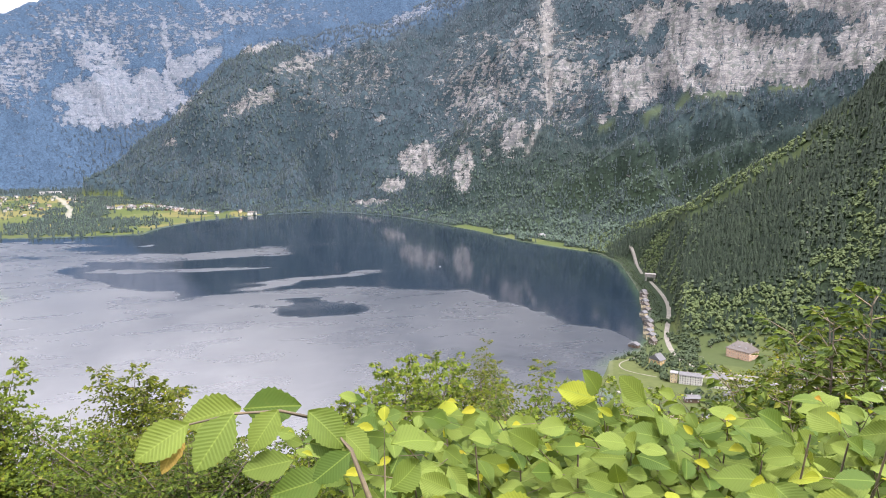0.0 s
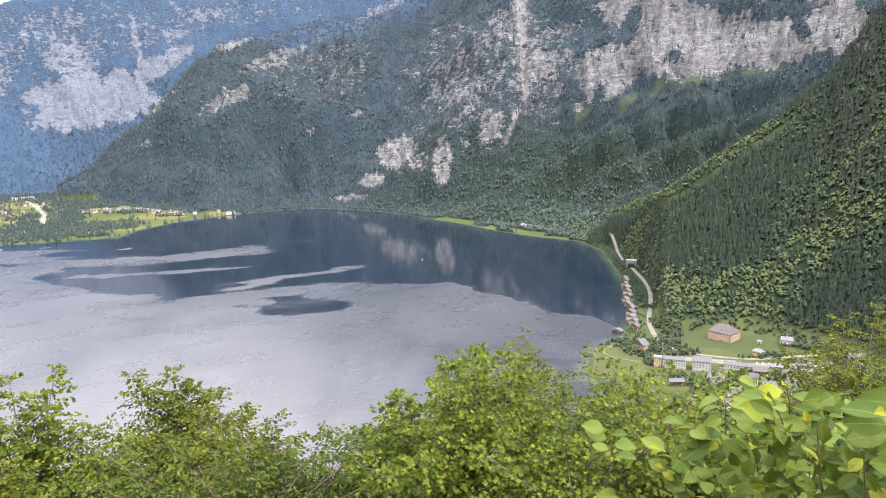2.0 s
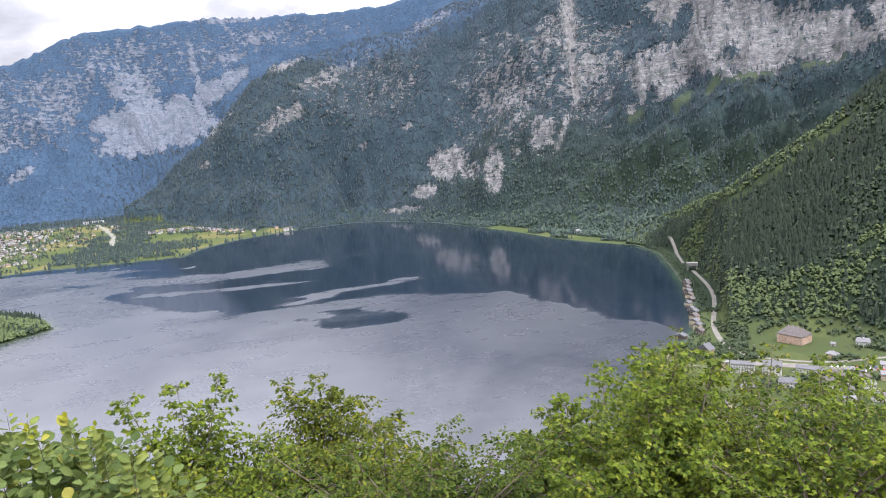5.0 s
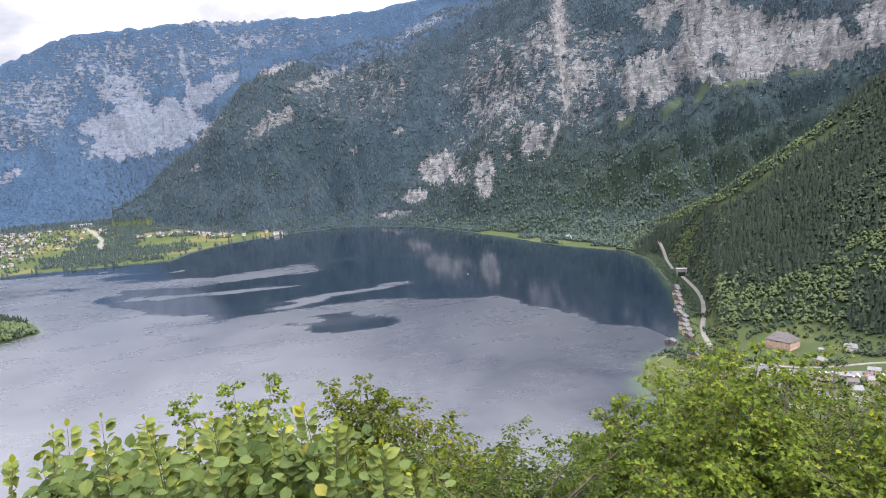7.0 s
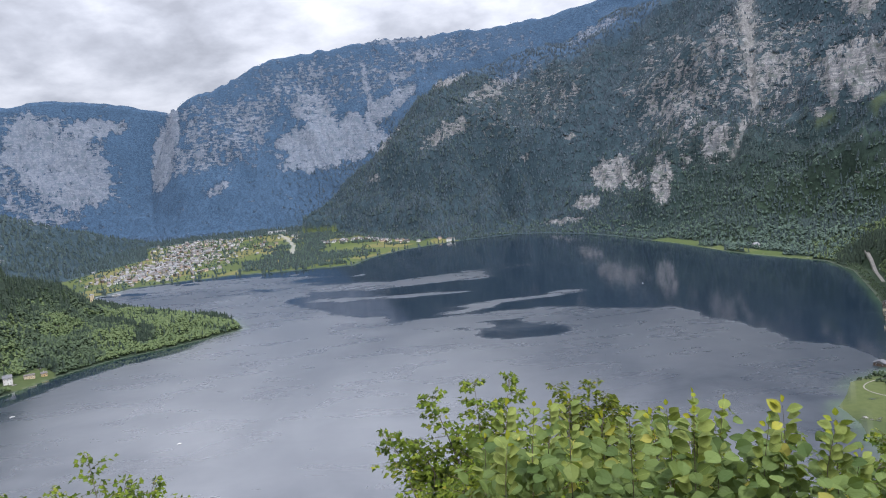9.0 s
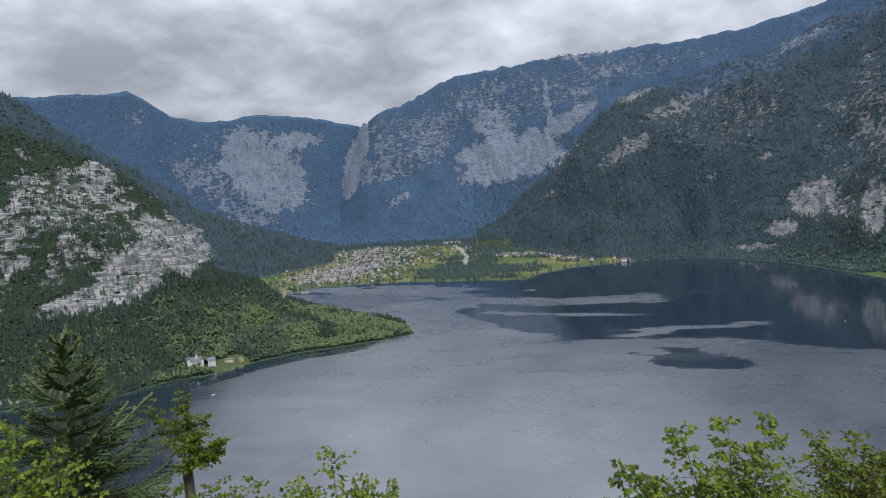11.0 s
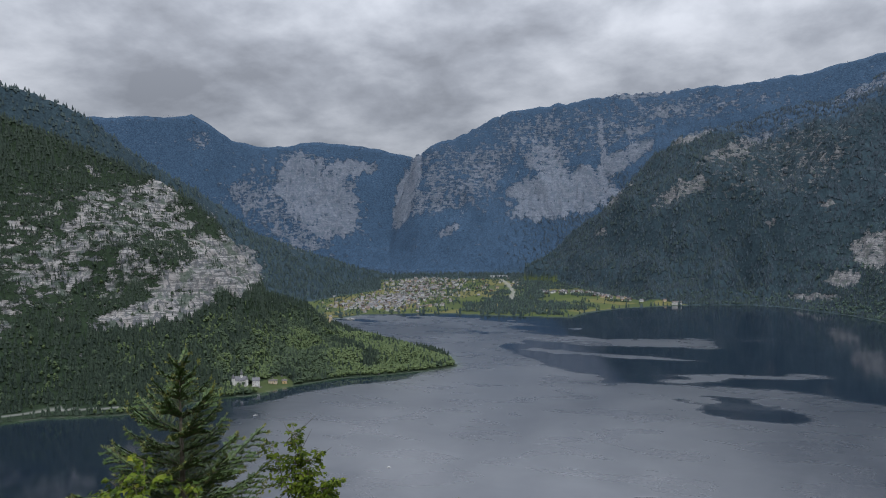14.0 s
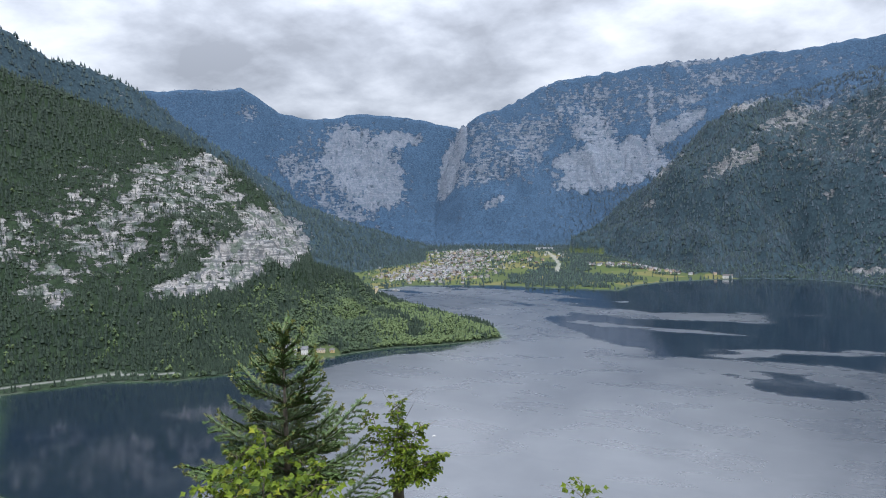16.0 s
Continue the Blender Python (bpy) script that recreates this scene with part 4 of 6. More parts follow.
def roof_mesh(name, w, d, h, over, mat, hip=0.0, thick=0.35, z=0.0):
    """A pitched roof with eaves; the ridge runs along x; hip: how far its ends lean in."""
    a, b_ = w / 2 + over, d / 2 + over
    r = a - hip * b_
    v = [(-a, -b_, 0), (a, -b_, 0), (a, b_, 0), (-a, b_, 0), (-r, 0, h), (r, 0, h)]
    v = [(p[0], p[1], p[2] + z + thick) for p in v] + [(p[0], p[1], p[2] + z) for p in v[:4]]
    f = [(0, 1, 5, 4), (2, 3, 4, 5), (1, 2, 5), (3, 0, 4), (6, 7, 1, 0), (7, 8, 2, 1), (8, 9, 3, 2), (9, 6, 0, 3), (9, 8, 7, 6)]
    me = bpy.data.meshes.new(name)
    me.from_pydata(v, [], f)
    me.materials.append(mat)
    me.update()
    return me


def wall_mesh(name, w, d, h, roof_h, mat, gable=True):
    """Outer walls, carried up into the gables where the roof has them."""
    a, b_ = w / 2, d / 2
    v = [(-a, -b_, -3), (a, -b_, -3), (a, b_, -3), (-a, b_, -3), (-a, -b_, h), (a, -b_, h), (a, b_, h), (-a, b_, h)]
    f = [(0, 1, 5, 4), (1, 2, 6, 5), (2, 3, 7, 6), (3, 0, 4, 7), (4, 5, 6, 7)]
    if gable:
        v += [(-a, 0, h + roof_h), (a, 0, h + roof_h)]
        f = f[:4] + [(7, 4, 8), (5, 6, 9), (4, 5, 9, 8), (6, 7, 8, 9)]
    me = bpy.data.meshes.new(name)
    me.from_pydata(v, [], f)
    me.materials.append(mat)
    me.update()
    return me


def paint(name, c, k=0.8):
    return plain(name, tuple(q * k for q in c), c, 0.25, 0.85, 0, 0.1, 0.02)


def roofing(name, c):
    m, t, b = material(name)
    n = noise_tex(t, 0.6, 5.0)
    cc = mixc(t, n, tuple(q * 0.6 for q in c), tuple(min(1, q * 1.35) for q in c))
    rowsn = noise_tex(t, 1.0, 2.0, scaled(t, 0.3, 0.3, 4.0))
    lk(t, mixc(t, ramp(t, rowsn, [(0.45, 0.0), (0.55, 0.4)]), cc, tuple(q * 0.5 for q in c)), b.inputs["Base Color"])
    b.inputs["Roughness"].default_value = 0.75
    return m


WHITE = paint("white_render", (0.50, 0.485, 0.46))
CREAM = paint("cream_render", (0.46, 0.37, 0.24))
SALMON = paint("salmon_render", (0.44, 0.29, 0.205))
YELLOW = paint("yellow_render", (0.46, 0.33, 0.15))
WOOD = paint("brown_boards", (0.095, 0.064, 0.044), 0.6)
SLATE = roofing("dark_slate_roof", (0.085, 0.085, 0.092))
BROWN_ROOF = roofing("brown_shingle_roof", (0.080, 0.069, 0.064))
GREY_ROOF = roofing("grey_tin_roof", (0.15, 0.15, 0.155))
RED_ROOF = roofing("red_tile_roof", (0.115, 0.083, 0.072))
VILLAGE_WALL, t, b = material("village_walls")
lk(t, ramp(t, nd(t, "ShaderNodeNewGeometry").outputs["Random Per Island"], [(0.0, (0.42, 0.405, 0.375)), (0.4, (0.28, 0.262, 0.232)), (0.7, (0.12, 0.085, 0.06)), (1.0, (0.34, 0.295, 0.225))]), b.inputs["Base Color"])
VILLAGE_ROOF, t, b = material("village_roofs")
lk(t, ramp(t, nd(t, "ShaderNodeNewGeometry").outputs["Random Per Island"], [(0.0, (0.075, 0.07, 0.07)), (0.4, (0.10, 0.082, 0.074)), (0.7, (0.15, 0.15, 0.155)), (1.0, (0.09, 0.09, 0.098))]), b.inputs["Base Color"])
ASPHALT = plain("pale_asphalt", (0.092, 0.086, 0.076), (0.14, 0.13, 0.112), 0.15, 0.9)
CONCRETE = plain("weathered_concrete", (0.16, 0.155, 0.145), (0.27, 0.26, 0.245), 0.3, 0.9)
PANE, t, b = material("window_glass")
b.inputs["Base Color"].default_value = (0.02, 0.025, 0.03, 1)
b.inputs["Roughness"].default_value = 0.12
FRAME = paint("white_frame", (0.7, 0.7, 0.68))
PAINTS = [paint("car_paint_white", (0.75, 0.75, 0.75)), paint("car_paint_silver", (0.45, 0.46, 0.48)), paint("car_paint_black", (0.03, 0.03, 0.035)),
          paint("car_paint_red", (0.4, 0.04, 0.03)), paint("car_paint_blue", (0.05, 0.09, 0.22))]
RUBBER = paint("black_rubber", (0.02, 0.02, 0.02))

# one window, used again and again: a frame with its sill proud of the wall, a pane set back in it
def ring_mesh(name, outer, inner, y0, y1, mat):
    """A flat frame between two rectangles (x0, z0, x1, z1), from depth y0 to y1, in one piece."""
    v = []
    for (x0, z0, x1, z1) in (outer, inner):
        for yy in (y0, y1):
            v += [(x0, yy, z0), (x1, yy, z0), (x1, yy, z1), (x0, yy, z1)]
    f = []
    for k in range(4):
        j = (k + 1) % 4
        f += [(k, j, 8 + j, 8 + k), (4 + j, 4 + k, 12 + k, 12 + j), (j, k, 4 + k, 4 + j), (8 + k, 8 + j, 12 + j, 12 + k)]
    me = bpy.data.meshes.new(name)
    me.from_pydata(v, [], f)
    me.materials.append(mat)
    me.update()
    return me


def stack_mesh(name, rings, mat):
    """Squares of half width w at heights z, joined into one solid."""
    v, f = [], []
    for w_, z_ in rings:
        v += [(-w_, -w_, z_), (w_, -w_, z_), (w_, w_, z_), (-w_, w_, z_)]
    for r_ in range(len(rings) - 1):
        for k in range(4):
            j = (k + 1) % 4
            f.append((4 * r_ + k, 4 * r_ + j, 4 * r_ + 4 + j, 4 * r_ + 4 + k))
    f += [(3, 2, 1, 0), tuple(range(len(v) - 4, len(v)))]
    me = bpy.data.meshes.new(name)
    me.from_pydata(v, [], f)
    me.materials.append(mat)
    me.update()
    return me


WIN = ring_mesh("window", (-0.62, -0.95, 0.62, 0.85), (-0.5, -0.75, 0.5, 0.75), -0.10, 0.04, FRAME)
GLASS = box_mesh("pane", [(-0.5, -0.04, -0.75, 0.5, 0.02, 0.75, 0)], [PANE])
_bm = bmesh.new()
bmesh.ops.create_cube(_bm, size=1.0)
for _v in _bm.verts:
    _v.co = Vector((_v.co.x * 1.4, _v.co.y * 0.12 - 0.02, (_v.co.z + 0.5) * 2.2))
_f = [p for p in _bm.faces if p.normal.y < -0.5]
bmesh.ops.inset_region(_bm, faces=_f, thickness=0.15, depth=-0.04)
DOOR = bpy.data.meshes.new("door")
_bm.to_mesh(DOOR)
_bm.free()
DOOR.materials.append(WOOD)
CHIM = stack_mesh("chimney", [(0.5, -1.5), (0.5, 1.6), (0.65, 1.6), (0.65, 1.8)], CONCRETE)
DORM_W = wall_mesh("dormer", 2.2, 2.4, 1.5, 0.9, WHITE)


def house(name, label, x, y, yaw, w, d, h, rh, wall, roof, hip=0.0, rows_=2, cols=4, side=2, chim=1, dorm=0, over=0.7, group="", cat="house", z=None):
    """A house: walls, roof, windows on all four sides, a door, chimneys and dormers."""
    base = thing(name, label, cat, pose(x, y, (ground_z(x, y) if z is None else z), 0, 0, yaw), group)
    part("wall", wall_mesh("wall", w, d, h, rh, wall, hip == 0), base)
    rf = part("roof", roof_mesh("roof", w, d, rh, over, roof, hip, z=h), base)
    for s_ in range(4):
        n, half, depth = (cols, w, d) if s_ % 2 == 0 else (side, d, w)
        for r_ in range(rows_):
            for c_ in range(n):
                u = (c_ + 0.5) / n * half - half / 2
                zz = (r_ + 0.55) * h / rows_
                if s_ == 0 and r_ == 0 and c_ == n // 2:
                    part("door", DOOR, base, "", pose(u, -depth / 2 - 0.03, 0.0))
                    continue
                ang = s_ * 90
                m = Matrix.Rotation(radians(ang), 4, "Z") @ pose(u, -depth / 2 - 0.03, zz)
                part("pane", GLASS, part("window", WIN, base, "", m))
    for k in range(chim):
        part("chimney", CHIM, base, "", pose((k + 1) / (chim + 1) * w - w / 2, 0.15 * d, h + rh * 0.8))
    for k in range(dorm):
        for sg in (-1, 1):
            u = (k + 0.5) / dorm * w * 0.8 - w * 0.4
            dm = part("dormer", DORM_W, base, "", pose(u, sg * d * 0.30, h + rh * 0.30))
            part("dormer_roof", DORM_R, dm)
    return base


DORM_R = roof_mesh("dormer_roof", 2.2, 2.4, 0.9, 0.25, SLATE, 0.0, 0.15, 1.5)


def turret(parent, x, y, z, r, h, rh, wall, roof, sides=8):
    bm = bmesh.new()
    bmesh.ops.create_cone(bm, cap_ends=True, segments=sides, radius1=r, radius2=r, depth=h)
    bmesh.ops.translate(bm, verts=bm.verts, vec=(x, y, z + h / 2))
    me = bpy.data.meshes.new("tower")
    bm.to_mesh(me)
    bm.free()
    me.materials.append(wall)
    tw = part("tower", me, parent)
    bm = bmesh.new()
    bmesh.ops.create_cone(bm, cap_ends=True, segments=sides, radius1=r * 1.25, radius2=0.05, depth=rh)
    bmesh.ops.translate(bm, verts=bm.verts, vec=(x, y, z + h + rh / 2))
    me = bpy.data.meshes.new("spire")
    bm.to_mesh(me)
    bm.free()
    me.materials.append(roof)
    part("spire", me, tw)
    return tw


# ---- lakeside town ----
mansion = house("mansion", "salmon baroque mansion with a dark hipped roof on a lawn", 631, 731, -70, 33, 24, 11, 9.5, SALMON, BROWN_ROOF, 0.75, 3, 10, 7, 4, 3, cat="mansion")
house("house", "small yellow house with grey hipped roof", 619, 655, -72, 12, 8.5, 5.5, 3.2, YELLOW, GREY_ROOF, 0.6, 2, 4, 2)
chapel = house("chapel", "white chapel with grey roof and a small onion turret", 682, 674, -50, 15, 8, 6, 4.5, WHITE, GREY_ROOF, 0.3, 1, 4, 2, 0, cat="chapel")
turret(chapel, 0, 0, 9.5, 1.3, 2.5, 4.5, WHITE, SLATE)
house("house", "tiny white garden house on the mansion lawn", 655, 692, -60, 5, 4, 3, 2, WHITE, GREY_ROOF, 0, 1, 1, 1, 0)
house("house", "salmon lakeside house with steep dark roof", 508, 742, 20, 12, 17, 7.5, 7, YELLOW, SLATE, 0, 2, 3, 4, 1)
house("hotel", "long white four-storey hotel with flat dark roof", 505, 668, -40, 26, 13, 11, 1.6, WHITE, SLATE, 0.8, 4, 9, 4, 2, cat="hotel")
house("hotel", "white hotel wing with dark gabled roof", 528, 647, -40, 20, 16, 11.5, 4.0, WHITE, SLATE, 0, 4, 6, 4, 1, cat="hotel")
house("house", "pale flat-roofed stair block beside the hotel", 490, 680, -40, 8, 9, 12, 0.6, CREAM, GREY_ROOF, 0.9, 3, 2, 2, 0)
house("hall", "low white hall with long grey roof", 566, 627, -47, 34, 12, 5.5, 2.6, WHITE, SLATE, 0, 1, 10, 3, 1, cat="hall")
house("house", "brown wooden chalet with wide eaves", 572, 602, -35, 13, 12, 6, 4, WOOD, BROWN_ROOF, 0, 2, 3, 3, 1, over=1.8)
house("house", "white house with steep dark roof in the town", 545, 583, -40, 10, 9, 8, 4.5, WHITE, BROWN_ROOF, 0, 3, 3, 3)
house("house", "white house with grey roof in the town", 546, 561, -30, 14, 9, 6, 4, WHITE, SLATE, 0, 2, 5, 3, 2, 2)
house("house", "low grey shed beside the car park", 606, 606, -45, 14, 9, 3.5, 1.6, CONCRETE, GREY_ROOF, 0, 1, 3, 2, 0)
house("house", "white town house with slate roof", 514, 606, -40, 18, 11, 6, 4, WHITE, SLATE, 0.3, 2, 5, 3, 2)
house("house", "brown-roofed house under the trees", 470, 618, -20, 16, 9, 4.5, 3, WOOD, SLATE, 0, 1, 4, 2, 1)
house("house", "grey roofed house in the garden quarter", 640, 600, -50, 12, 9, 5, 3, WHITE, GREY_ROOF, 0, 2, 3, 2, 1)
house("boathouse", "weathered boathouse with a white gable over the water", 524, 822, 35, 9, 14, 3.2, 3.2, WOOD, SLATE, 0, 1, 1, 2, 0, cat="boathouse", z=0.6)
rh = random.Random(4)
for k in range(13):
    f_ = k / 12
    x = 556 + 172 * f_ ** 1.05 + rh.uniform(-4, 4)
    y = 826 + 292 * f_ + rh.uniform(-5, 5)
    house("house", "brown wooden house in the row between road and lake", x, y, 25 + rh.uniform(-8, 8), rh.uniform(8, 11), rh.uniform(9, 13), rh.uniform(4.5, 6.5), rh.uniform(3, 4.2),
          rh.choice([WOOD, WOOD, CREAM, WOOD]), rh.choice([BROWN_ROOF, SLATE, SLATE]), 0, 2, 2, 3, 1, group="houses along the lake road")
for x, y, yaw in ((398, 560, -20), (425, 585, 10), (418, 540, -35), (452, 566, -10), (400, 520, 15), (476, 540, -30), (500, 560, -15)):
    house("house", "white town house with dark roof by the shore", x, y, yaw, rh.uniform(9, 14), rh.uniform(8, 11), rh.uniform(5, 7.5), rh.uniform(3, 4.5), rh.choice([WHITE, CREAM, WOOD]), rh.choice([SLATE, BROWN_ROOF]),
          0, 2, 4, 3, 1, group="houses by the near shore")


for x, y, yaw in ((590, 580, -40), (612, 575, -35), (575, 560, -30), (630, 560, -45), (655, 578, -40), (600, 545, -20), (560, 535, -35), (640, 535, -30), (680, 560, -50), (700, 590, -40), (530, 540, -25)):
    house("house", "town house with grey roof beside the car park", x, y, yaw, rh.uniform(9, 15), rh.uniform(8, 11), rh.uniform(4.5, 7), rh.uniform(2.5, 4), rh.choice([WHITE, CREAM, WHITE]), rh.choice([SLATE, GREY_ROOF, BROWN_ROOF]),
          0, 2, 4, 3, 1, group="houses round the car park")


# parked cars
def car(name, x, y, yaw, mat, label, group):
    base = thing(name, label, "car", pose(x, y, ground_z(x, y) + 0.02, 0, 0, yaw), group)
    bm = bmesh.new()
    prof = [(-2.1, 0.35), (-2.1, 0.85), (-1.3, 0.95), (-0.7, 1.45), (0.9, 1.45), (1.5, 0.98), (2.1, 0.85), (2.1, 0.35)]
    for sy in (-0.85, 0.85):
        for px_, pz in prof:
            bm.verts.new((px_, sy * (0.86 if pz > 1.2 else 1), pz))
    bm.verts.ensure_lookup_table()
    n = len(prof)
    for k in range(n):
        bm.faces.new([bm.verts[q] for q in (k, (k + 1) % n, n + (k + 1) % n, n + k)])
    bm.faces.new([bm.verts[q] for q in range(n)][::-1])
    bm.faces.new([bm.verts[n + q] for q in range(n)])
    bmesh.ops.recalc_face_normals(bm, faces=bm.faces)
    me = bpy.data.meshes.new("body")
    bm.to_mesh(me)
    bm.free()
    me.materials.append(mat)
    part("body", me, base)
    part("windscreen", box_mesh("windscreen", [(-0.75, -0.74, 1.0, 0.95, 0.74, 1.38, 0)], [PANE]), base, "", pose(0.05, 0, 0.03))
    for wx_ in (-1.3, 1.3):
        for wy_ in (-0.8, 0.8):
            part("wheel", WHEEL, base, "", pose(wx_, wy_, 0.32, 90))
    return base


_bm = bmesh.new()
bmesh.ops.create_cone(_bm, cap_ends=True, segments=10, radius1=0.32, radius2=0.32, depth=0.2)
WHEEL = bpy.data.meshes.new("wheel")
_bm.to_mesh(WHEEL)
_bm.free()
WHEEL.materials.append(RUBBER)
cars = [car("car", 590, 618, -45, m, lb, "cars in the car park") for m, lb in zip(PAINTS, ("white car parked on pale gravel", "silver car parked on pale gravel", "black car parked on pale gravel", "red car parked on pale gravel", "blue car parked on pale gravel"))]
for k in range(46):
    row, col_ = divmod(k, 12)
    x, y = 596 + col_ * 5.2 + row * 2.5 + rh.uniform(-0.3, 0.3), 632 - col_ * 3.4 - row * 7.5
    if rh.random() < 0.2:
        continue
    copy_thing(cars[rh.choice([0, 0, 1, 1, 2, 3, 4])], pose(x, y, ground_z(x, y) + 0.02, 0, 0, 40 + rh.uniform(-3, 3)))


# ---- roads and paved ground ----
def ribbon(name, label, pts, width, mat, lift=0.35, step=8.0):
    P = []
    for (x0, y0), (x1, y1) in zip(pts[:-1], pts[1:]):
        n = max(1, int(math.hypot(x1 - x0, y1 - y0) / step))
        P += [(x0 + (x1 - x0) * k / n, y0 + (y1 - y0) * k / n) for k in range(n)]
    P = np.array(P + [pts[-1]], dtype=float)
    for _ in range(30):
        P[1:-1] = (P[:-2] + 2 * P[1:-1] + P[2:]) / 4
    T = np.gradient(P, axis=0)
    N = np.stack([-T[:, 1], T[:, 0]], axis=-1) / np.linalg.norm(T, axis=1)[:, None]
    zl = np.maximum.reduce([terrain(*(P + N * o).T)[0] for o in (-width / 2, 0, width / 2)]) + lift
    zl = np.maximum(zl, 1.2)
    zl = np.convolve(np.pad(zl, 3, mode="edge"), np.ones(7) / 7, "valid")
    v = []
    for q, o, dz in ((N, -width / 2 - 0.5, -6), (N, -width / 2, 0), (N, width / 2, 0), (N, width / 2 + 0.5, -6)):
        v.append(np.column_stack([P + q * o, zl + dz]))
    v = np.stack(v, axis=1).reshape(-1, 3)
    f = np.array([[4 * i + k, 4 * i + k + 1, 4 * i + 5 + k, 4 * i + 4 + k] for i in range(len(P) - 1) for k in range(3)])[:, ::-1]
    return tagged(new(name, mesh_np(name, v, [f], [mat], smooth=False)), label, "road", kind="structure")


ribbon("road", "pale lakeside road on an embankment", [(560, 785), (585, 838), (628, 895), (668, 949), (710, 1010), (745, 1076), (781, 1160), (800, 1205)], 7, ASPHALT, 0.5)
ribbon("road", "pale lakeside road beyond the rock gallery", [(829, 1283), (870, 1365), (905, 1440), (925, 1490)], 6, ASPHALT, 0.5)
ribbon("road", "town street past the hotel", [(560, 785), (545, 745), (533, 715), (560, 690), (590, 650), (625, 630), (660, 640), (720, 600)], 6, ASPHALT, 0.15)
ribbon("pavement", "pale gravel car park", [(580, 628), (610, 612), (650, 592)], 26, ASPHALT, 0.1, 6)
ribbon("pavement", "pale yard beside the hotel", [(530, 690), (560, 660), (585, 640)], 16, ASPHALT, 0.12, 6)
ribbon("pavement", "narrow lakeside path on the green spit", [(520, 780), (470, 768), (447, 752), (452, 728), (480, 700)], 1.6, ASPHALT, 0.1, 5)
gal = thing("gallery", "concrete road gallery against the rock", "gallery", pose(806, 1216, ground_z(806, 1216), 0, 0, -35))
part("portal", box_mesh("portal", [(-10, -9, -4, -7, 9, 12, 0), (7, -9, -4, 10, 9, 12, 0), (-11, -10, 8.5, 11, 10, 14, 0)], [CONCRETE], 0.3), gal)
part("parapet", box_mesh("parapet", [(-11.4, -10.3, 14, 11.4, -9.4, 15.2, 0)], [CONCRETE], 0.1), gal)

# ---- villa on the peninsula ----
villa = house("villa", "white lakeside castle villa with grey turret roofs", -768, 1095, 30, 24, 15, 12, 7, WHITE, SLATE, 0.2, 3, 6, 4, 2, 1, cat="villa")
turret(villa, -12, -7.5, 0, 3.2, 17, 8, WHITE, SLATE)
turret(villa, 2, -1, 14, 2.4, 9, 10, WHITE, SLATE)
turret(villa, 12, -7.5, 0, 2.8, 14, 6, WHITE, SLATE)
house("house", "white side wing beside the castle villa", -742, 1107, 30, 13, 11, 10, 5, WHITE, SLATE, 0, 2, 3, 2)
house("house", "cream lodge with flat roof on the lakeside lawn", -722, 1133, 25, 16, 8, 5.5, 1.5, CREAM, BROWN_ROOF, 0.6, 2, 5, 2)
house("house", "cream lodge annex on the lakeside lawn", -706, 1148, 35, 9, 7, 4.5, 2.5, YELLOW, BROWN_ROOF, 0, 1, 3, 2)
house("hut", "pale stone hut above the wooded bay", -905, 1722, 20, 9, 8, 26, 3, CREAM, GREY_ROOF, 0.5, 3, 2, 2, 0, cat="hut")

# ---- far village on the plain ----
base_h = []
for k, (wl, rf, lb) in enumerate(((WHITE, BROWN_ROOF, "white village house with brown roof"), (WOOD, BROWN_ROOF, "dark wooden village house"), (CREAM, RED_ROOF, "cream village house with red roof"),
                                  (WHITE, SLATE, "white village house with slate roof"), (WHITE, GREY_ROOF, "white village house with pale tin roof"))):
    base_h.append(house("house", lb, -900 + 16 * k, 2420 + 22 * k, 20 * k, 11 + k, 9, 6, 4, wl, rf, 0, 0, 3, 2, 1, group="houses of the far village"))
taken = []
tries = 0
while len(taken) < 290 and tries < 9000:
    tries += 1
    kind_ = rh.random()
    if kind_ < 0.72:  # the old village along its street
        u = rh.random() ** 1.2
        x, y = np.interp(u, (0, 0.55, 1), (-1090, -1030, -1240)), np.interp(u, (0, 0.55, 1), (2345, 2800, 3360))
        x, y = x + rh.gauss(0, 62), y + rh.gauss(0, 50)
    elif kind_ < 0.92:  # rows at the foot of the mountain
        u = rh.random()
        x, y = np.interp(u, (0, 0.5, 0.55, 1), (-530, -300, -290, -20)), np.interp(u, (0, 0.5, 0.55, 1), (2985, 3090, 2940, 2830))
        x, y = x + rh.gauss(0, 16), y + rh.gauss(0, 22)
    else:
        x, y = rh.uniform(-1000, -650), rh.uniform(2950, 3500)
    zz, sdd = terrain(np.array([x]), np.array([y]))
    rk, md, gv = cover(np.array([x]), np.array([y]), zz, sdd)
    if md[0] < 0.9 or sdd[0] < 16 or gv[0] > 0.5 or any((x - a) ** 2 + (y - c) ** 2 < 11.5 ** 2 for a, c in taken):
        continue
    taken.append((x, y))
    copy_thing(base_h[rh.choice([0, 0, 1, 1, 1, 2, 3, 3, 4, 4])], pose(x, y, float(zz[0]), 0, 0, rh.choice([20, 110, 35, 65]) + rh.uniform(-15, 15)))
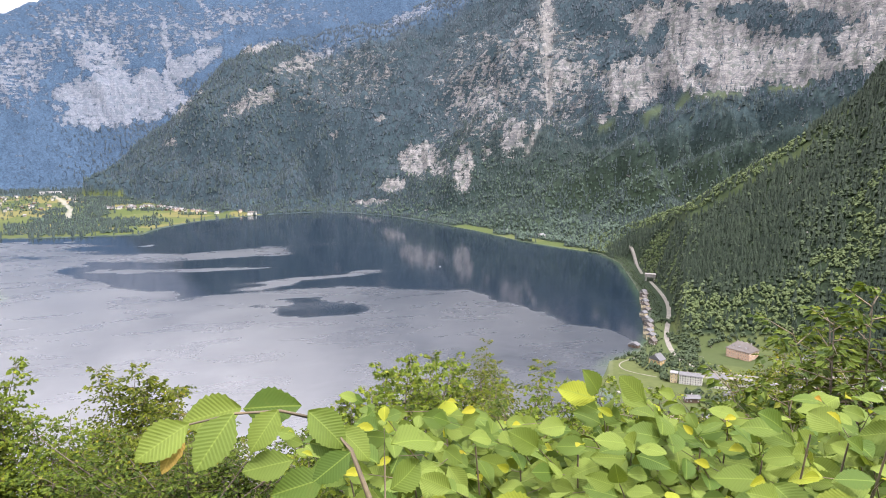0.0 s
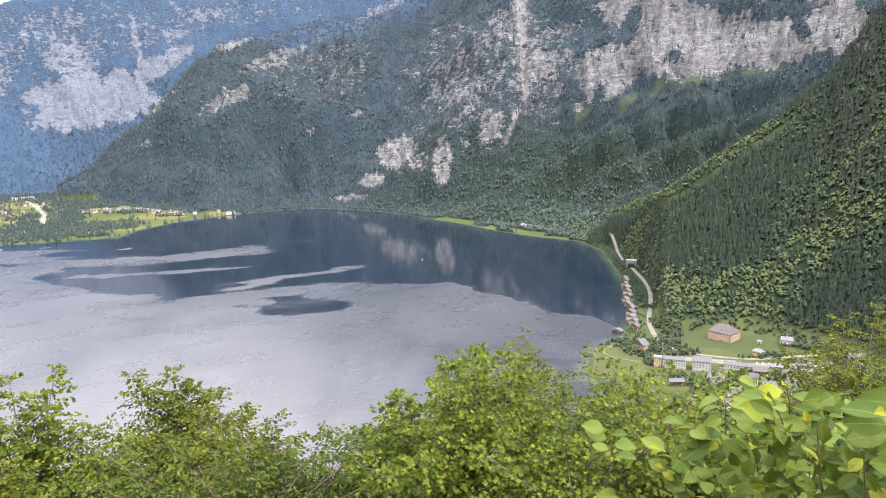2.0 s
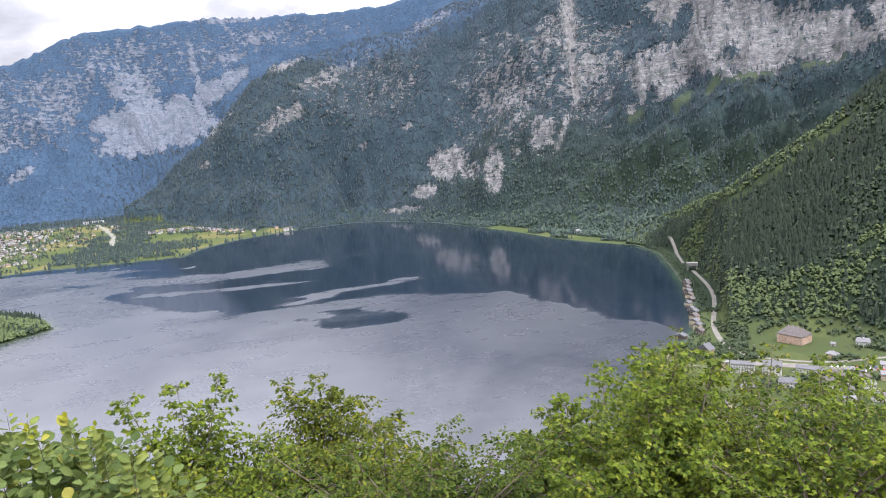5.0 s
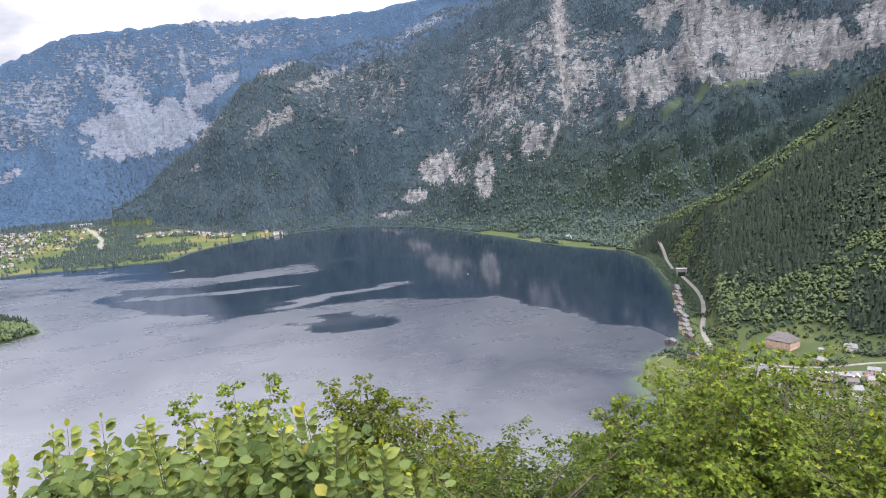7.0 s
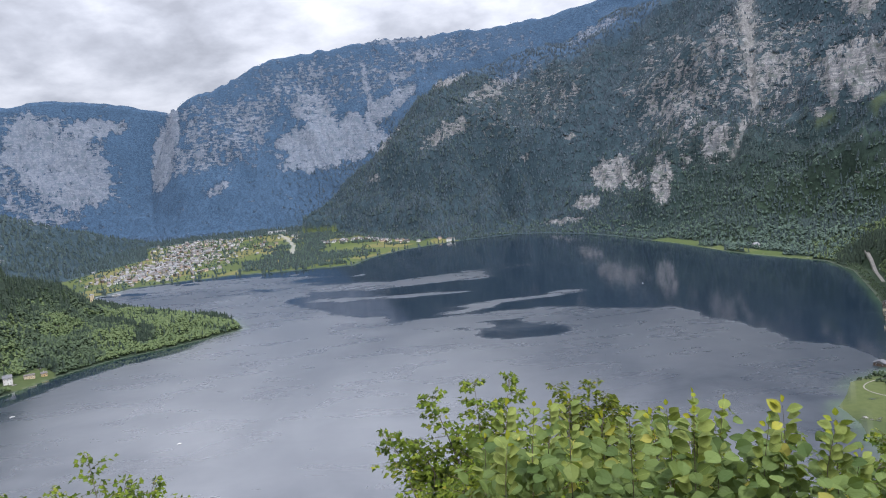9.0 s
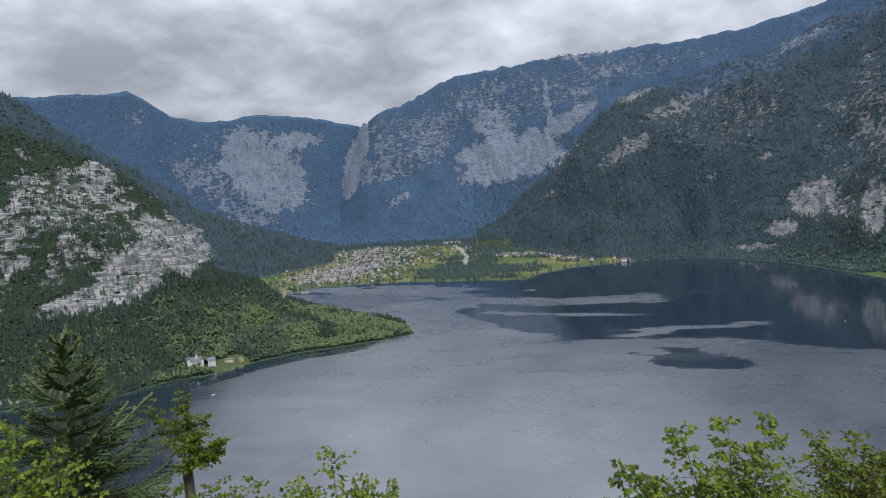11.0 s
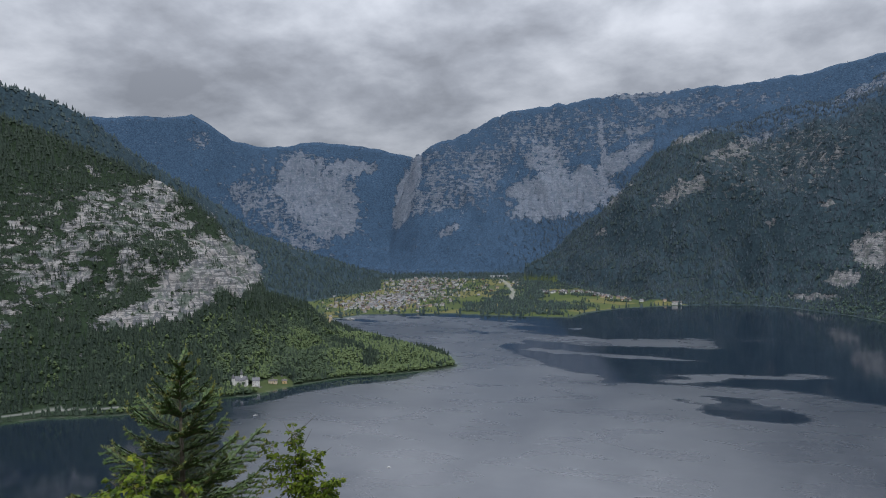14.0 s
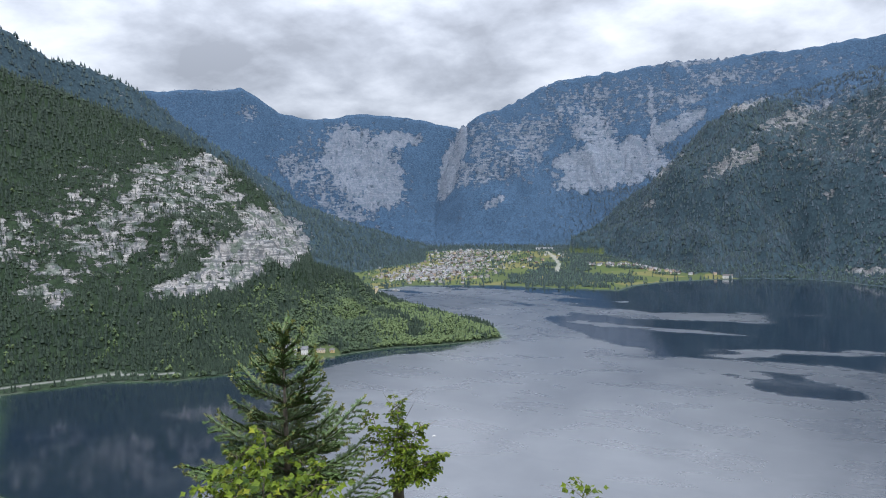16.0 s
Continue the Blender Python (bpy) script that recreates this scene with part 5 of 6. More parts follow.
# the close-built rest of the village, too many and too far to count
hv, hwall, hgable, hroof = [], [], [], []
tries = 0
while len(hwall) < 4 * 270 and tries < 9000:
    tries += 1
    u = rh.random()
    x, y = np.interp(u, (0, 0.55, 1), (-1110, -1050, -1180)) + rh.gauss(0, 95), np.interp(u, (0, 0.55, 1), (2350, 2800, 3420)) + rh.gauss(0, 50)
    zz, sdd = terrain(np.array([x]), np.array([y]))
    rk, md, gv = cover(np.array([x]), np.array([y]), zz, sdd)
    if md[0] < 0.9 or sdd[0] < 14 or gv[0] > 0.5 or any((x - a) ** 2 + (y - c) ** 2 < 13 ** 2 for a, c in taken):
        continue
    taken.append((x, y))
    w_, d_, h_, rise = rh.uniform(4, 6.5), rh.uniform(3.5, 5), rh.uniform(4.5, 7), rh.uniform(2.5, 4)
    ang = radians(rh.choice([20, 110, 35, 65]) + rh.uniform(-15, 15))
    ca, sa = math.cos(ang), math.sin(ang)
    k = len(hv)
    corners = [(-w_, -d_, 0), (w_, -d_, 0), (w_, d_, 0), (-w_, d_, 0), (-w_, -d_, h_), (w_, -d_, h_), (w_, d_, h_), (-w_, d_, h_), (-w_, 0, h_ + rise), (w_, 0, h_ + rise)]
    eave = -0.15 * rise
    corners += [(-w_ - 0.7, -1.15 * d_, h_ + eave + 0.1), (w_ + 0.7, -1.15 * d_, h_ + eave + 0.1), (w_ + 0.7, 1.15 * d_, h_ + eave + 0.1), (-w_ - 0.7, 1.15 * d_, h_ + eave + 0.1), (-w_ - 0.7, 0, h_ + rise + 0.1), (w_ + 0.7, 0, h_ + rise + 0.1)]
    hv += [(x + ca * a - sa * c, y + sa * a + ca * c, float(zz[0]) - 0.3 + e) for a, c, e in corners]
    hwall += [(k, k + 1, k + 5, k + 4), (k + 1, k + 2, k + 6, k + 5), (k + 2, k + 3, k + 7, k + 6), (k + 3, k, k + 4, k + 7)]
    hgable += [(k + 5, k + 6, k + 9), (k + 7, k + 4, k + 8)]
    hroof += [(k + 10, k + 11, k + 15, k + 14), (k + 12, k + 13, k + 14, k + 15)]
village = new("house_cluster", mesh_np("house_cluster", np.array(hv), [np.array(hwall), np.array(hgable), np.array(hroof)], [VILLAGE_WALL, VILLAGE_ROOF], None, False, np.array([0] * (len(hwall) + len(hgable)) + [1] * len(hroof))))
tagged(village, "close-built pale village houses with grey and brown roofs", "houses", kind="stuff")
church = house("church", "white village church with tall pointed steeple", -1010, 2760, 30, 22, 10, 8, 6, WHITE, SLATE, 0, 1, 5, 2, 0, cat="church")
turret(church, -12, 0, 0, 3, 17, 14, WHITE, SLATE, 4)
house("farmhouse", "white farmhouse among trees on the far shore", 852, 1858, 25, 20, 14, 7, 6, WHITE, GREY_ROOF, 0, 2, 5, 3, 1, cat="house")
house("farmhouse", "pale barn on the far shore meadow", 800, 2010, 60, 26, 9, 5, 4, CREAM, GREY_ROOF, 0, 1, 5, 2, 0, cat="house")
house("hotel", "long white hotel on the far lakeshore", 30, 2765, 8, 34, 12, 11, 4, WHITE, BROWN_ROOF, 0, 3, 9, 3, 2, cat="hotel")
house("hall", "white sawmill hall at the valley end", -860, 3560, 15, 90, 22, 9, 3, WHITE, GREY_ROOF, 0, 1, 12, 3, 0, cat="hall")


# ---- boats ----
def boat(name, label, x, y, yaw, ln, wd, mat):
    base = thing(name, label, "boat", pose(x, y, 0.02, 0, 0, yaw))
    bm = bmesh.new()
    rings = []
    for k in range(7):
        u = k / 6
        w_ = wd / 2 * math.sin(math.pi * (0.12 + 0.80 * u)) ** 0.7 * (1 if u < 0.8 else 0.7)
        rings.append([bm.verts.new((ln * (u - 0.5), s_ * w_ * q, zq)) for s_, q, zq in ((-1, 1, 0.09 * ln), (-1, 0.6, -0.2), (1, 0.6, -0.2), (1, 1, 0.09 * ln))])
    for a, c in zip(rings[:-1], rings[1:]):
        for k in range(4):
            bm.faces.new((a[k], c[k], c[(k + 1) % 4], a[(k + 1) % 4]))
    bm.faces.new(rings[0])
    bm.faces.new(rings[-1][::-1])
    me = bpy.data.meshes.new("hull")
    bm.to_mesh(me)
    bm.free()
    me.materials.append(mat)
    part("hull", me, base)
    part("cabin", box_mesh("cabin", [(-0.22 * ln, -0.3 * wd, 0.08 * ln, 0.15 * ln, 0.3 * wd, 0.2 * ln, 0)], [WHITE], 0.05), base)
    part("cabin_window", box_mesh("cabin_window", [(-0.2 * ln, -0.31 * wd, 0.12 * ln, 0.13 * ln, 0.31 * wd, 0.17 * ln, 0)], [PANE]), base)
    return base


boat("boat", "small white motor boat on open water", -334, 776, 30, 5, 2, WHITE)
boat("boat", "white motor boat off the castle villa", -633, 940, 50, 7, 2.4, WHITE)
boat("ferry", "white passenger ferry near the village pier", -1020, 2085, 12, 26, 7, WHITE)
boat("boat", "small white boat in the dark bay", 432, 1500, 80, 6, 2.2, WHITE)

# ---- trees standing in town and on the plain ----
q = np.random.default_rng(31)
x, y = scatter(26000, -29, -0.5, 2230, 3800, q)
z, sd = terrain(x, y)
rk, md, gv = cover(x, y, z, sd)
grove = 0.72 * fbm(x / 110, y / 70, 3, 95) + 0.12 * sstep(y, 3300, 3550)
for gx_, gy_, ga, gb, gk in ((-560, 2450, 150, 140, 0.34), (-340, 2380, 110, 80, 0.25), (-500, 2720, 90, 130, 0.3), (-690, 2740, 60, 140, 0.25), (-600, 3150, 90, 200, 0.3), (-560, 3420, 200, 170, 0.3), (-820, 3480, 120, 130, 0.22), (-480, 2560, 150, 110, 0.3), (-640, 2560, 90, 160, 0.3), (-380, 2960, 120, 60, 0.2), (-1060, 2600, 180, 260, -0.1)):
    grove = grove + gk * np.exp(-(((x - gx_) / ga) ** 2 + ((y - gy_) / gb) ** 2))
homes = np.array(taken)
clear = np.array([np.min((homes[:, 0] - a) ** 2 + (homes[:, 1] - c) ** 2) > 64 for a, c in zip(x, y)])
lone = q.uniform(0, 1, len(x)) < np.where(x < -780, 0.15, 0.02)
keep = (md > 0.5) & (gv < 0.3) & (sd > 6) & ((grove > 0.545) | lone) & clear
pts = np.stack([x, y, z - 0.3], axis=-1)[keep]
con = q.uniform(0, 1, len(pts)) < np.where(pts[:, 0] < -780, 0.25, 0.55)
forest("grove", "dark spruce groves on the valley plain", SP_FAR, pts[con], q.uniform(11, 19, con.sum()), SPRUCE_LOW, q)
forest("grove", "broadleaved groves and hedges on the valley plain", RD, pts[~con], q.uniform(6, 13, (~con).sum()), BEECH_LOW, q)
x, y = scatter(5200, 28, 52, 560, 1130, q)
z, sd = terrain(x, y)
rk, md, gv = cover(x, y, z, sd)
lawn = (np.hypot(x - 625, y - 715) < 62) | ((np.abs((x - 590) * 0.5 + (y - 628) * 0.87) < 26) & (x < 665) & (x > 540)) | (np.hypot(x - 525, y - 655) < 34)
keep = (md > 0.5) & (sd > 4) & ~lawn & (fbm(x / 55, y / 55, 2, 96) > 0.49) & ~((sd < 60) & (x < 480))
pts = np.stack([x, y, z - 0.3], axis=-1)[keep]
forest("garden_trees", "broadleaved garden trees of the lakeside town", RD, pts, q.uniform(4, 9, len(pts)), BROAD, q)
x, y = scatter(5200, 30.5, 38, 760, 1800, q)
z, sd = terrain(x, y)
rd = np.full(len(x), 1e9)
for (x0, y0), (x1, y1) in ((((560, 785), (628, 895))), ((628, 895), (710, 1010)), ((710, 1010), (781, 1160)), ((781, 1160), (829, 1283)), ((829, 1283), (925, 1490))):
    u = np.clip(((x - x0) * (x1 - x0) + (y - y0) * (y1 - y0)) / ((x1 - x0) ** 2 + (y1 - y0) ** 2), 0, 1)
    rd = np.minimum(rd, np.hypot(x - x0 - u * (x1 - x0), y - y0 - u * (y1 - y0)))
keep = (sd > 1.5) & (sd < 75) & (rd > 9) & ((sd < 20) | (rd > 12)) & (z < 40) & ((np.hypot(x, y) > 930) | ((sd < 12) & (np.hypot(x, y) > 900)))
pts = np.stack([x, y, z - 0.3], axis=-1)[keep]
forest("shore_trees", "bushes and small trees along the lake road", RD, pts, q.uniform(2, 5, len(pts)), BROAD, q)


# ---- foreground: leaves, bushes and trees on the slope below the path ----
def leaf_material(name, dark, light, yellow, transl, rand_src):
    m, t, b = material(name)
    r = island(t) if rand_src == "island" else obrand(t)
    c = mixc(t, ramp(t, r, [(0.0, 0.0), (0.8, 1.0)]), dark, light)
    c = mixc(t, ramp(t, r, [(0.95, 0.0), (0.98, 1.0)]), c, yellow)
    if rand_src == "object":  # side veins: grooves running out from the midrib
        tco = t.nodes.new("ShaderNodeTexCoord")
        sp = t.nodes.new("ShaderNodeSeparateXYZ")
        lk(t, tco.outputs["Object"], sp.inputs[0])
        ax = nd(t, "ShaderNodeMath", op="ABSOLUTE")
        lk(t, sp.outputs[0], ax.inputs[0])
        ln_ = nd(t, "ShaderNodeMath", op="MULTIPLY_ADD")
        ln_.inputs[1].default_value = -0.8
        lk(t, ax.outputs[0], ln_.inputs[0])
        lk(t, sp.outputs[1], ln_.inputs[2])
        sw = nd(t, "ShaderNodeMath", op="SINE")
        lk(t, nd_scale(t, ln_.outputs[0], 88.0), sw.inputs[0])
        groove = ramp(t, nd_scale(t, sw.outputs[0], 1.0), [(0.75, 0.0), (0.99, 0.28)])
        c = mixc(t, groove, c, tuple(0.6 * q for q in dark))
        c = mixc(t, ramp(t, ax.outputs[0], [(0.008, 0.7), (0.016, 0.0)]), c, tuple(min(1, 1.3 * q) for q in light))
        bump(t, b, sw.outputs[0], 0.16, 0.012)
    spots = ramp(t, noise_tex(t, 60.0, 3.0), [(0.62, 0.0), (0.7, 0.5)])
    c = mixc(t, spots, c, tuple(q * 0.6 for q in light))
    lk(t, c, b.inputs["Base Color"])
    b.inputs["Roughness"].default_value = 0.55
    b.inputs["Specular IOR Level"].default_value = 0.09
    tr = t.nodes.new("ShaderNodeBsdfTranslucent")
    lk(t, mixc(t, 0.4, c, (0.26, 0.33, 0.015)), tr.inputs[0])
    ms = nd(t, "ShaderNodeMixShader")
    ms.inputs[0].default_value = transl
    lk(t, b.outputs[0], ms.inputs[1])
    lk(t, tr.outputs[0], ms.inputs[2])
    out = [n for n in t.nodes if n.type == "OUTPUT_MATERIAL"][0]
    lk(t, ms.outputs[0], out.inputs[0])
    return m


ELM = leaf_material("elm_leaf", (0.046, 0.082, 0.015), (0.118, 0.158, 0.030), (0.22, 0.25, 0.025), 0.25, "object")
# darker copy of the elm leaf: the bush's inner shade as colour
ELM_SHADED = leaf_material("elm_leaf_shaded", (0.020, 0.040, 0.007), (0.074, 0.104, 0.014), (0.18, 0.19, 0.02), 0.2, "island")
YOUNG = leaf_material("young_leaf", (0.17, 0.20, 0.018), (0.25, 0.24, 0.02), (0.28, 0.16, 0.03), 0.4, "object")
REDDISH = leaf_material("reddish_leaf", (0.26, 0.17, 0.05), (0.32, 0.22, 0.06), (0.3, 0.18, 0.06), 0.3, "object")
HAZEL = leaf_material("whitebeam_leaf", (0.075, 0.104, 0.024), (0.155, 0.182, 0.044), (0.25, 0.235, 0.035), 0.25, "object")
# whitebeam leaf darkened the same way for its shaded inside
HAZEL_SHADED = leaf_material("whitebeam_leaf_shaded", (0.035, 0.058, 0.015), (0.09, 0.122, 0.034), (0.2, 0.185, 0.035), 0.25, "island")
MAPLE = leaf_material("maple_leaf", (0.014, 0.031, 0.004), (0.098, 0.131, 0.011), (0.16, 0.17, 0.016), 0.22, "island")
OLIVE = leaf_material("shrub_leaf", (0.016, 0.028, 0.004), (0.090, 0.110, 0.010), (0.16, 0.14, 0.012), 0.18, "island")
DARKLEAF = leaf_material("dark_shrub_leaf", (0.011, 0.025, 0.005), (0.064, 0.092, 0.012), (0.11, 0.122, 0.016), 0.18, "island")
BARK = plain("grey_brown_bark", (0.07, 0.055, 0.04), (0.15, 0.125, 0.10), 9.0, 0.9, 0, 0.5, 0.01)
TWIG = plain("dark_twig", (0.05, 0.04, 0.025), (0.12, 0.09, 0.05), 20.0, 0.8, 0, 0.3, 0.004)


def tubes(paths, sides=5):
    """Tapered tubes along paths, each a list of (point, radius)."""
    V, F = [], []
    for path in paths:
        o = len(V)
        pts = [Vector(p) for p, _ in path]
        for k, (p, r) in enumerate(path):
            d = (pts[min(k + 1, len(pts) - 1)] - pts[max(k - 1, 0)]).normalized()
            a = d.orthogonal().normalized()
            c = d.cross(a)
            for s_ in range(sides):
                th = 2 * math.pi * s_ / sides
                V.append(pts[k] + (a * math.cos(th) + c * math.sin(th)) * r)
        for k in range(len(path) - 1):
            for s_ in range(sides):
                F.append((o + k * sides + s_, o + k * sides + (s_ + 1) % sides, o + (k + 1) * sides + (s_ + 1) % sides, o + (k + 1) * sides + s_))
    return np.array([tuple(v) for v in V]), np.array(F)


def tube_mesh(name, paths, mat, sides=5):
    v, f = tubes(paths, sides)
    return mesh_np(name, v, [f], [mat])


def pleated_leaf(name, mat, width, seed, n=11, tooth=0.05, fold=0.22, curl=0.2):
    """A leaf of length 1 along y: folded on its midrib, pleated between side veins, toothed edge."""
    q = random.Random(seed)
    V, F = [], []
    for i in range(n + 1):
        u = i / n
        w = width * math.sin(math.pi * min(1, u ** 0.85 * 0.97 + 0.03)) ** 0.75 if 0 < i < n else 0.012
        for j in range(-2, 3):
            s_ = abs(j) / 2
            x = math.copysign(w * s_ * (1 + (tooth if (i % 2) else -tooth) * (s_ == 1) + q.uniform(-0.03, 0.03)), j) if j else 0
            y = u + s_ * 0.10 * (1 - u) * (1 if u > 0.05 else 0)
            z = fold * w * s_ - curl * u * u + (0.008 if i % 2 else -0.008) * (s_ > 0) * math.sin(math.pi * u) + 0.05 * math.sin(3 * u + seed) * s_
            V.append((x, y, z))
    for i in range(n):
        for j in range(4):
            F.append((i * 5 + j, i * 5 + j + 1, i * 5 + j + 6, i * 5 + j + 5))
    return mesh_np(name, np.array(V), [np.array(F)], [mat])


def leaf_pose(p, ydir, normal, size):
    y = Vector(ydir).normalized()
    z = Vector(normal)
    x = y.cross(z).normalized()
    z = x.cross(y)
    m = Matrix((x, y, z)).transposed().to_4x4() @ Matrix.Scale(size, 4)
    m.translation = p
    return m


def leaf_cloud(name, shape, pos, ydir, nrm, size, mat):
    """Many small leaves joined: shape is (verts, tris) of a leaf of length 1 along y."""
    tv, tf = shape
    y = ydir / np.linalg.norm(ydir, axis=1)[:, None]
    x = np.cross(y, nrm)
    x /= np.linalg.norm(x, axis=1)[:, None] + 1e-9
    z = np.cross(x, y)
    v = pos[:, None] + size[:, None, None] * (tv[None, :, 0:1] * x[:, None] + tv[None, :, 1:2] * y[:, None] + tv[None, :, 2:3] * z[:, None])
    f = (tf[None] + (np.arange(len(pos)) * len(tv))[:, None, None]).reshape(-1, 3)
    return mesh_np(name, v.reshape(-1, 3), [f], [mat], smooth=False)


MAPLE_SHAPE = (np.array([(0, 0, 0), (0.52, 0.42, 0.08), (0.18, 0.6, 0.0), (0, 1.0, -0.14), (-0.18, 0.6, 0.0), (-0.52, 0.42, 0.08)], dtype=float),
               np.array([(0, 1, 2), (0, 2, 3), (0, 3, 4), (0, 4, 5)]))
OVAL_SHAPE = (np.array([(0, 0, 0), (0.29, 0.48, 0.1), (0, 1, -0.1), (-0.29, 0.48, 0.1)], dtype=float), np.array([(0, 1, 2), (0, 2, 3)]))


def broad_tree(name, label, apexes, radius, depth, mat, size, n_side, per, seed, shape, extra=8, cat="tree", spread=1.0):
    """A leafy tree: trunk, leaders up to the given tops, side branches and leaves along them."""
    q = random.Random(seed)
    tops = [Vector((x, y, EYE + z)) for x, y, z in apexes]
    cx, cy = sum(p.x for p in tops) / len(tops), sum(p.y for p in tops) / len(tops)
    zt = max(p.z for p in tops)
    gz_ = ground_z(cx, cy)
    base = thing(name, label, cat, pose(cx, cy, gz_))
    o = Vector((cx, cy, gz_))
    size *= 1.08
    per = int(per * (1.9 if shape is OVAL_SHAPE else 1.5))
    for _ in range(int(extra * 2.0)):
        a, rr_ = q.uniform(0, 6.283), 1.15 * radius * math.sqrt(q.uniform(0.05, 1))
        src = q.choice(tops)
        tops.append(Vector((src.x + rr_ * math.cos(a), src.y + rr_ * math.sin(a), src.z - 0.08 - 0.5 * rr_ - q.uniform(0, 0.45))))
    fork = Vector((cx, cy, max(gz_ + 0.4, zt - depth)))
    part("trunk", tube_mesh("trunk", [[(Vector((0, 0, -0.6)), 0.11), (Vector((0.05, 0.02, (fork.z - gz_) * 0.5)), 0.085), (fork - o, 0.07)]], BARK, 7), base)
    limbs, twigs, LP, LY, LN = [], [], [], [], []
    for tp in tops:
        start = fork + (tp - fork) * q.uniform(0, 0.15)
        mid = start.lerp(tp, 0.5) + Vector((q.uniform(-0.15, 0.15), q.uniform(-0.15, 0.15), -0.1))
        path = []
        for k in range(9):
            u = k / 8
            p = start * (1 - u) ** 2 + mid * 2 * u * (1 - u) + tp * u * u
            path.append((p - o, (0.02 * (1 - u)) * min(1, radius / 0.9) + 0.0025))
        limbs.append(path)
        for k in range(n_side + 7):
            u = 0.08 + 0.92 * ((k + q.random()) / (n_side + 7)) ** 0.62
            p0 = start * (1 - u) ** 2 + mid * 2 * u * (1 - u) + tp * u * u
            a = k * 2.4 + q.uniform(-1.1, 1.1)
            ln = (0.11 + 0.66 * (1 - u) ** 0.6) * q.uniform(0.55, 1.3) * spread
            d = Vector((math.cos(a), math.sin(a), q.uniform(-0.05, 0.42) + 0.5 * u ** 5)).normalized()
            p1 = p0 + d * ln * 0.55
            p2 = p0 + d * ln + Vector((0, 0, -0.16 * ln))
            twigs.append([(p0 - o, 0.005), (p2 - o, 0.0015)])
            for s_ in range(max(6, per)):
                w = 0.05 + 0.99 * (s_ + q.random()) / max(6, per)
                pp = p0.lerp(p1, w * 2) if w < 0.5 else p1.lerp(p2, min(1.08, (w - 0.5) * 2))
                th = a + (1.15 if s_ % 2 else -1.15) * q.uniform(0.5, 1.2)
                yd = Vector((math.cos(th), math.sin(th), q.uniform(-0.75, 0.12))).normalized()
                LP.append(pp + yd * size * q.uniform(0.1, 1.3) * min(1, ln / 0.3) - o)
                LY.append(yd)
                LN.append(Vector((q.gauss(0, 0.5), q.gauss(0, 0.5) - 0.65, 1)))
    for path in limbs:
        part("limb", tube_mesh("limb", [path], BARK, 4), base)
    tagged(part("twig", tube_mesh("twig", twigs, TWIG, 3), base), kind="stuff")
    n = len(LP)
    sz = np.array([size * q.uniform(0.65, 1.2) for _ in range(n)])
    cr = part("crown", leaf_cloud("crown", shape, np.array(LP), np.array(LY), np.array(LN), sz, mat), base)
    tagged(cr, kind="stuff")
    return base


M, O = MAPLE_SHAPE, OVAL_SHAPE
broad_tree("maple_tree", "young maple with bright green crown on the slope", [(-4.95, 11.6, -3.48), (-4.3, 12.05, -3.5), (-3.74, 12.4, -3.65)], 1.2, 2.3, MAPLE, 0.075, 16, 12, 1, M, 18)
broad_tree("shrub", "tall thin olive-green shrub with bare stems", [(-2.85, 13.85, -4.3), (-2.17, 14.1, -4.35), (-1.95, 13.9, -4.5), (-2.6, 13.9, -4.5)], 1.15, 2.2, OLIVE, 0.078, 16, 11, 2, O, 19)
broad_tree("shrub", "olive-green shrub between the maples", [(-1.35, 13.25, -4.62), (-0.95, 12.7, -4.8), (-1.42, 10.5, -4.15)], 0.9, 2.2, OLIVE, 0.075, 15, 9, 3, O, 15)
broad_tree("shrub", "slender dark green shrub on the slope", [(-0.53, 10.42, -4.1)], 0.55, 2.0, DARKLEAF, 0.06, 15, 9, 4, O, 9)
broad_tree("shrub", "dark green shrub with several tops", [(0.31, 11.1, -4.78), (0.83, 11.0, -4.87), (0.62, 11.0, -4.85)], 0.7, 2.0, DARKLEAF, 0.06, 15, 9, 5, O, 11)
broad_tree("maple_tree", "large maple with broad light green crown", [(2.1, 8.75, -2.95), (1.75, 9.0, -3.1), (2.25, 9.42, -3.25), (2.75, 8.9, -3.15), (1.5, 8.6, -3.3)], 1.15, 2.4, MAPLE, 0.07, 16, 12, 6, M, 24)
broad_tree("maple_tree", "tall maple with leafy side limbs behind the large maple", [(3.0, 10.75, -3.75), (3.2, 11.6, -3.85), (2.3, 11.3, -4.05), (1.55, 11.3, -4.4), (3.05, 12.9, -4.5), (3.6, 11.2, -3.8), (1.9, 10.9, -4.5)], 1.0, 2.4, MAPLE, 0.07, 15, 10, 27, M, 17)
broad_tree("shrub", "thin maple sapling growing near the large maple", [(1.62, 11.2, -4.35), (1.4, 11.0, -4.55)], 0.7, 2.0, MAPLE, 0.075, 14, 9, 7, M, 10)
broad_tree("shrub", "thin tall larch-green shrub with feathery top", [(4.72, 12.85, -4.1), (4.5, 12.7, -4.6)], 0.55, 2.2, OLIVE, 0.05, 16, 9, 8, O, 9)
broad_tree("shrub", "grey-green willow shrub with fine leaves", [(4.03, 10.8, -4.05), (3.9, 9.7, -3.9), (4.85, 10.4, -3.75)], 0.9, 2.2, OLIVE, 0.062, 16, 10, 9, O, 15)
broad_tree("maple_tree", "maple sapling beside the willow shrub", [(4.06, 8.6, -3.3), (5.28, 9.05, -3.68), (4.7, 8.7, -3.6)], 0.95, 2.3, MAPLE, 0.062, 15, 11, 10, M, 17)
